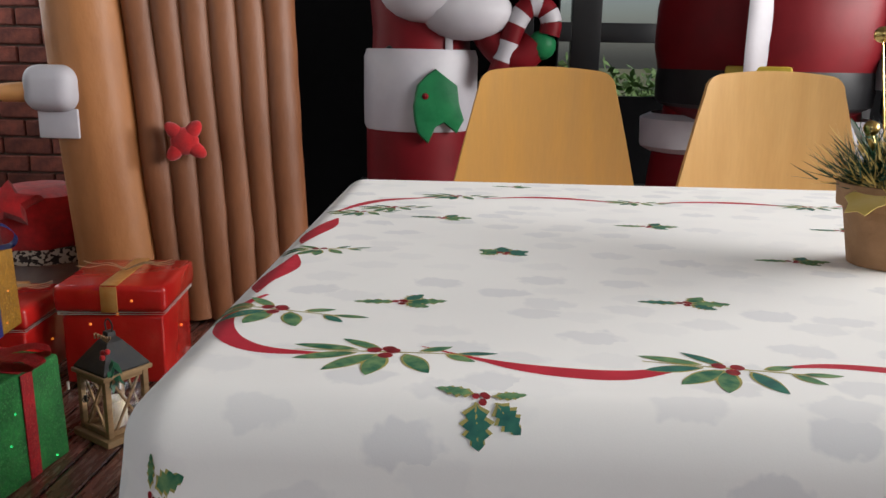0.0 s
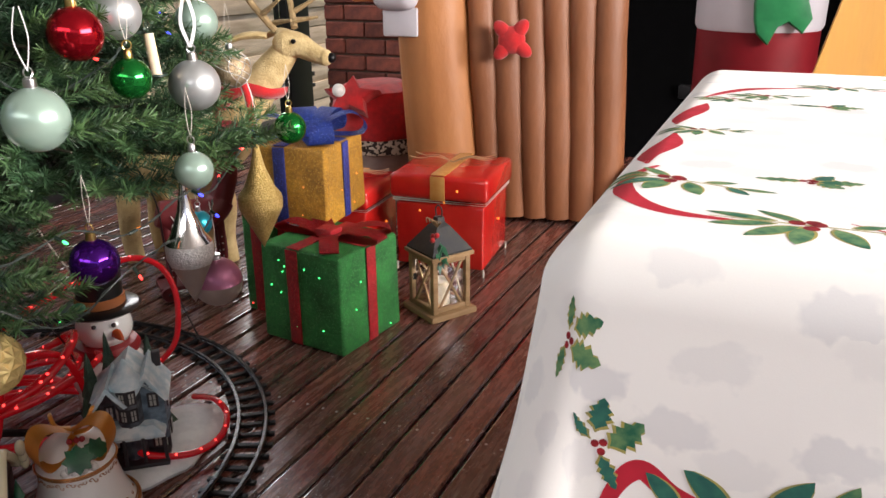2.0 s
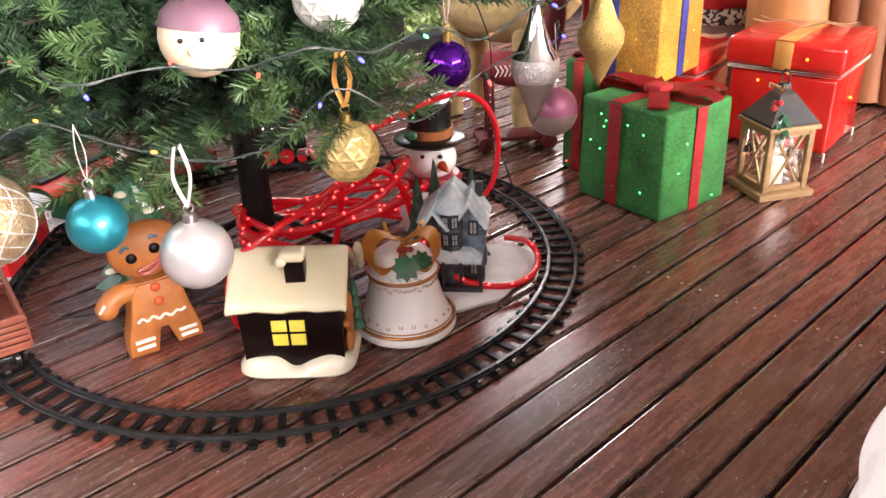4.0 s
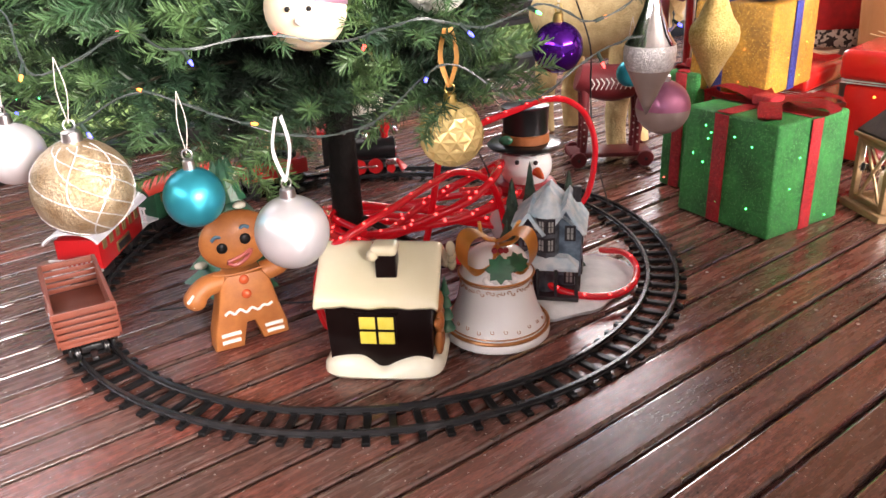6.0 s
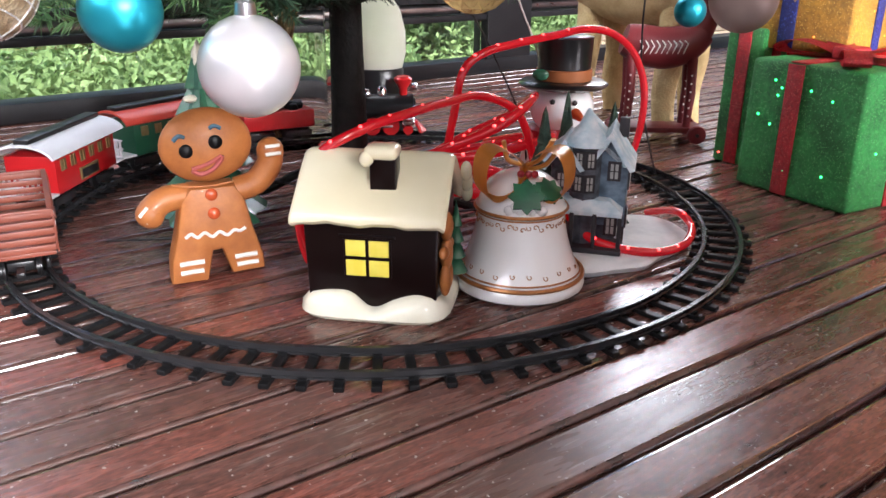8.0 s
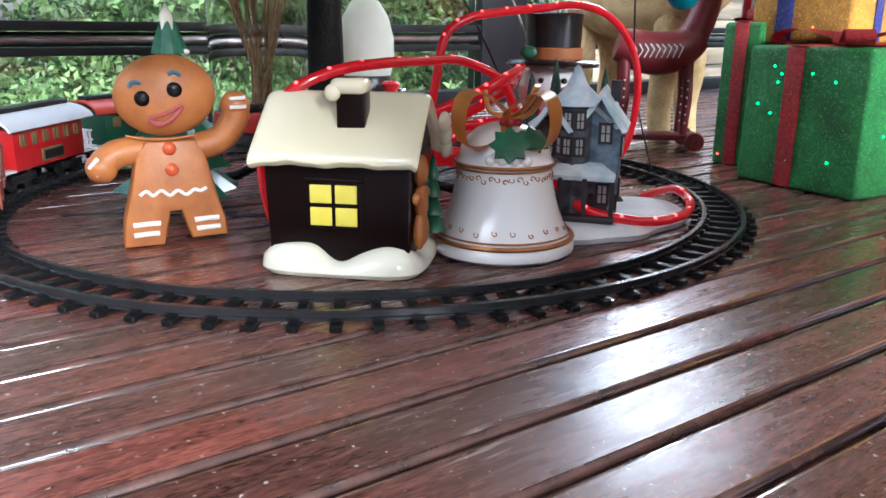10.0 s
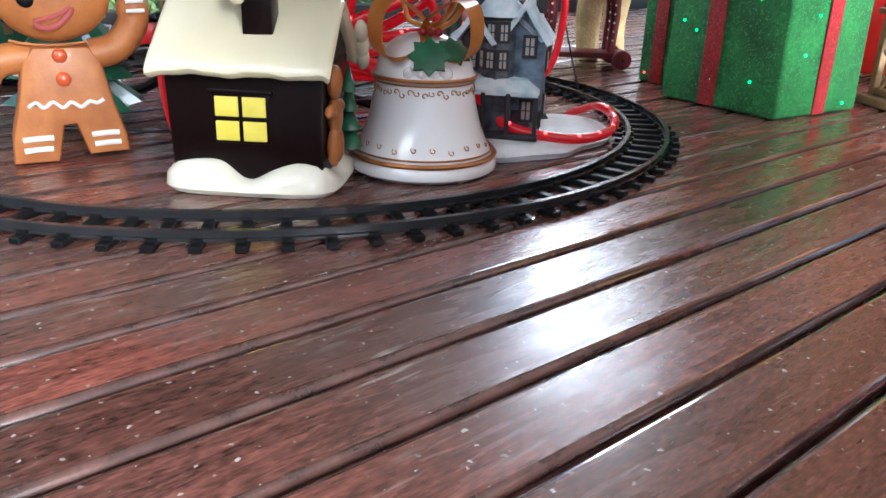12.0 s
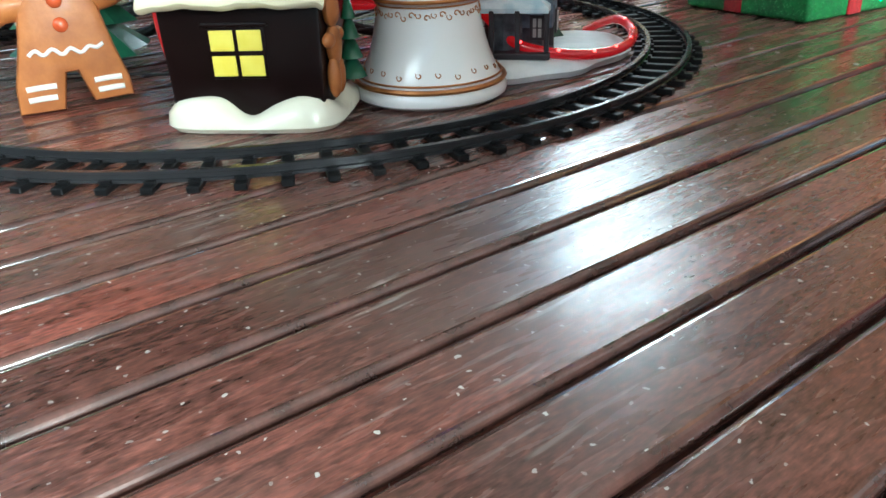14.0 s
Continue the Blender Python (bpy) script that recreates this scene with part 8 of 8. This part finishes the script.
def table_plant():
    g = thing("potted_centrepiece", 0.372, 0.822, TZ + 0.001, 0, "terracotta pot with glittered fir, gold leaves and gold berries", "potted decoration")
    bm = bmesh.new()
    lathe(bm, [(0, 0), (0.034, 0.0), (0.044, 0.055), (0.050, 0.056), (0.052, 0.078), (0.046, 0.078), (0.044, 0.066), (0, 0.066)], 32)
    part("pot", bm, M["terracotta"], g, "sandy terracotta pot")
    verts, faces = [], []
    r = random.Random(2)
    for i in range(1700):
        a, e = r.uniform(0, 6.283), r.uniform(0.1, 1.4)
        d = Vector((math.cos(a) * math.cos(e), math.sin(a) * math.cos(e), math.sin(e)))
        p = Vector((r.uniform(-0.03, 0.03), r.uniform(-0.03, 0.03), 0.07)) + d * r.uniform(0.0, 0.045)
        q = p + (d + Vector((r.uniform(-0.5, 0.5), r.uniform(-0.5, 0.5), r.uniform(-0.2, 0.5)))).normalized() * 0.032
        s = Vector((r.uniform(-1, 1), r.uniform(-1, 1), r.uniform(-1, 1))).normalized() * 0.0011
        k = len(verts)
        verts += [p - s, p + s, q]
        faces.append((k, k + 1, k + 2))
    fast_mesh("fir_tuft", [tuple(v) for v in verts], faces, [M["needle"], M["gold_leaf"]], g, [0 if i % 4 else 1 for i in range(1700)])
    for i, (a, tilt) in enumerate(((-100, 60), (-60, 45), (-140, 50), (-20, 60), (-85, 20))):
        bm = bmesh.new()
        leaf = []
        for k in range(14):
            t = 2 * math.pi * k / 14
            rr = 1 + (0.3 if k % 2 else 0)
            leaf.append((0.028 + 0.026 * math.cos(t) * rr, 0.016 * math.sin(t) * rr))
        slab(bm, leaf, 0.001, pose(0.026 * math.cos(radians(a)), 0.026 * math.sin(radians(a)), 0.084, 0, tilt - 22, a))
        part("gold_leaf", bm, M["gold_leaf"], g, "gold fabric leaf")
    for a, tilt, long in ((175, -58, 0.075), (100, -50, 0.065), (-60, -62, 0.06)):
        bm = bmesh.new()
        blade = [(long * (0.5 - 0.5 * math.cos(math.pi * k / 6)), 0.011 * math.sin(math.pi * k / 6)) for k in range(7)]
        slab(bm, blade + [(p, -q) for p, q in reversed(blade[1:-1])], 0.001, pose(0.01 * math.cos(radians(a)), 0.01 * math.sin(radians(a)), 0.074, 0, tilt, a))
        part("green_leaf", bm, M["holly"], g, "broad dark green leaf")
    for i in range(14):
        x, y = (0.022 + 0.004 * (i % 5)) * math.cos(i * 1.3), (0.022 + 0.004 * (i % 5)) * math.sin(i * 1.3)
        z = 0.112 + 0.017 * (i * 3 % 7)
        bm = bmesh.new()
        tube(bm, [(x * 0.3, y * 0.3, 0.07), (x, y, z)], 0.001, 5)
        stem = part("stem", bm, M["cap_gold"], g)
        bm = bmesh.new()
        ball(bm, x, y, z, 0.0075, 12)
        part("berry", bm, M["cap_gold"], stem, "gold berry")
    return g


table_plant()


def dried_stems():
    """Clear vase of pale dried stems behind the railway."""
    g = thing("vase_of_stems", -2.12, 0.974, 0, 0, "clear glass vase with pale dried twigs", "vase")
    bm = bmesh.new()
    lathe(bm, [(0, 0), (0.108, 0), (0.115, 0.01), (0.115, 0.36), (0.112, 0.36), (0.112, 0.012), (0, 0.01)], 36)
    part("glass", bm, M["clear_film"], g, "clear glass")
    rr = random.Random(4)
    bm = bmesh.new()
    for i in range(34):
        a, b = rr.uniform(0, 6.28), rr.uniform(0, 6.28)
        tube(bm, smooth_path([(0.05 * math.cos(a), 0.05 * math.sin(a), 0.02), (0.02 * math.cos(b), 0.02 * math.sin(b), 0.18), (0.085 * math.cos(b + 0.4), 0.085 * math.sin(b + 0.4), 0.42)], 4), 0.0032, 5)
    part("twigs", bm, M["antler"], g, "pale dried twigs")
    bm = bmesh.new()
    for i in range(20):
        ball(bm, rr.uniform(-0.04, 0.04), rr.uniform(-0.04, 0.04), 0.022 + rr.uniform(0, 0.05), 0.012, 8)
    part("pebbles", bm, M["antler"], g)
    h = thing("lamp_globe", -2.08, 1.232, 0, 0, "pale egg-shaped ornament on a dark base", "ornament")
    bm = bmesh.new()
    lathe(bm, [(0, 0), (0.062, 0), (0.062, 0.156), (0.058, 0.162), (0, 0.162)], 24)
    part("base", bm, M["toy_black"], h)
    bm = bmesh.new()
    lathe(bm, [(0.060, 0.1625), (0.069, 0.20), (0.068, 0.25), (0.056, 0.30), (0.034, 0.335), (0.014, 0.348), (0, 0.35)], 24)
    part("globe", bm, M["frosted"], h, "frosted ivory glass dome")
    f = thing("snowy_fir_ornament", -1.60, 0.59, 0, 0, "small dark green fir ornament with snowy tips", "ornament")
    for k in range(6):
        bm = bmesh.new()
        lathe(bm, [(0.088 - 0.0125 * k, 0.026 + 0.042 * k), (0.036 - 0.005 * k, 0.070 + 0.042 * k), (0, 0.085 + 0.042 * k)], 15, pose(0, 0, 0, 0, 0, 23 * k), wobble=lambda a, r, z: 1 + 0.2 * math.sin(5 * a))
        part("bough", bm, M["holly"], f, smooth=False)
    for k in range(12):
        a = k * 2.4
        z = 0.04 + 0.018 * k
        r = 0.082 - 0.0058 * k
        bm = bmesh.new()
        ball(bm, r * math.cos(a), r * math.sin(a), z, 0.011, 10, (1.2, 1.2, 0.6))
        part("snow_tip", bm, M["snow_glaze"], f)
    bm = bmesh.new()
    lathe(bm, [(0, 0), (0.05, 0), (0.045, 0.02), (0.012, 0.03), (0, 0.03)], 16)
    part("base", bm, M["snow_glaze"], f)
    bm = bmesh.new()
    lathe(bm, [(0.014, 0.255), (0.010, 0.29), (0, 0.31)], 12)
    part("snow_top", bm, M["snow_glaze"], f)


dried_stems()

# ---- deck boards, one by one ----
def rounded_board(bm, width, length, thick, r, steps=6):
    """A board along y whose two upper edges are worn round."""
    half = width / 2
    arc = [(half - r + r * math.sin(a), -r + r * math.cos(a)) for a in (math.pi / 2 * i / steps for i in range(steps + 1))]
    outline = [(-x, z) for x, z in reversed(arc)] + arc + [(half, -thick), (-half, -thick)]
    ends = [[bm.verts.new((x, s * length / 2, z)) for x, z in outline] for s in (-1, 1)]
    n = len(outline)
    for i in range(n):
        f = bm.faces.new((ends[0][i], ends[0][(i + 1) % n], ends[1][(i + 1) % n], ends[1][i]))
        # the worn round of the edges is polished
        f.material_index = 1 if i < steps or steps < i <= 2 * steps else 0
    bm.faces.new(ends[0])
    bm.faces.new(list(reversed(ends[1])))
    bmesh.ops.recalc_face_normals(bm, faces=bm.faces)


def deck():
    floor = new("floor")
    tagged(floor, "dark red-brown stained timber deck of narrow boards", "floor", kind="structure")
    meshes = []
    for k in range(4):
        bm = bmesh.new()
        rounded_board(bm, BOARD, 6.8, 0.022, 0.0065)
        me = bpy.data.meshes.new("board")
        bm.to_mesh(me)
        bm.free()
        me.materials.append(M["deck"])
        me.materials.append(M["deck_edge"])
        meshes.append(me)
    i = 0
    x = -0.902 + PITCH / 2 - 26 * PITCH
    while x < 4.2:
        ob = new("board", meshes[i % 4])
        ob.parent = floor
        ob.matrix_basis = pose(x + 0.6 * LEAN_X - 0.5 * LEAN_X, 0.6, random.uniform(-0.0012, 0), 0, random.uniform(-0.25, 0.25), -math.degrees(LEAN_X))
        x += PITCH
        i += 1
    # two screw heads in each board over one joist
    bm = bmesh.new()
    y = 1.305
    for k in range(18):
        cx = -0.902 + PITCH / 2 + (k - 7) * PITCH + LEAN_X * (y - 0.5)
        for dx in (-0.017, 0.017):
            lathe(bm, [(0.0034, 0.0), (0.0030, 0.0007), (0.0012, 0.0003), (0, 0.0003)], 10, pose(cx + dx, y + random.uniform(-0.004, 0.004), 0.0))
    tagged(part("screw_heads", bm, M["steel"], floor, "dull steel screw heads"), kind="stuff")
    return floor


deck()
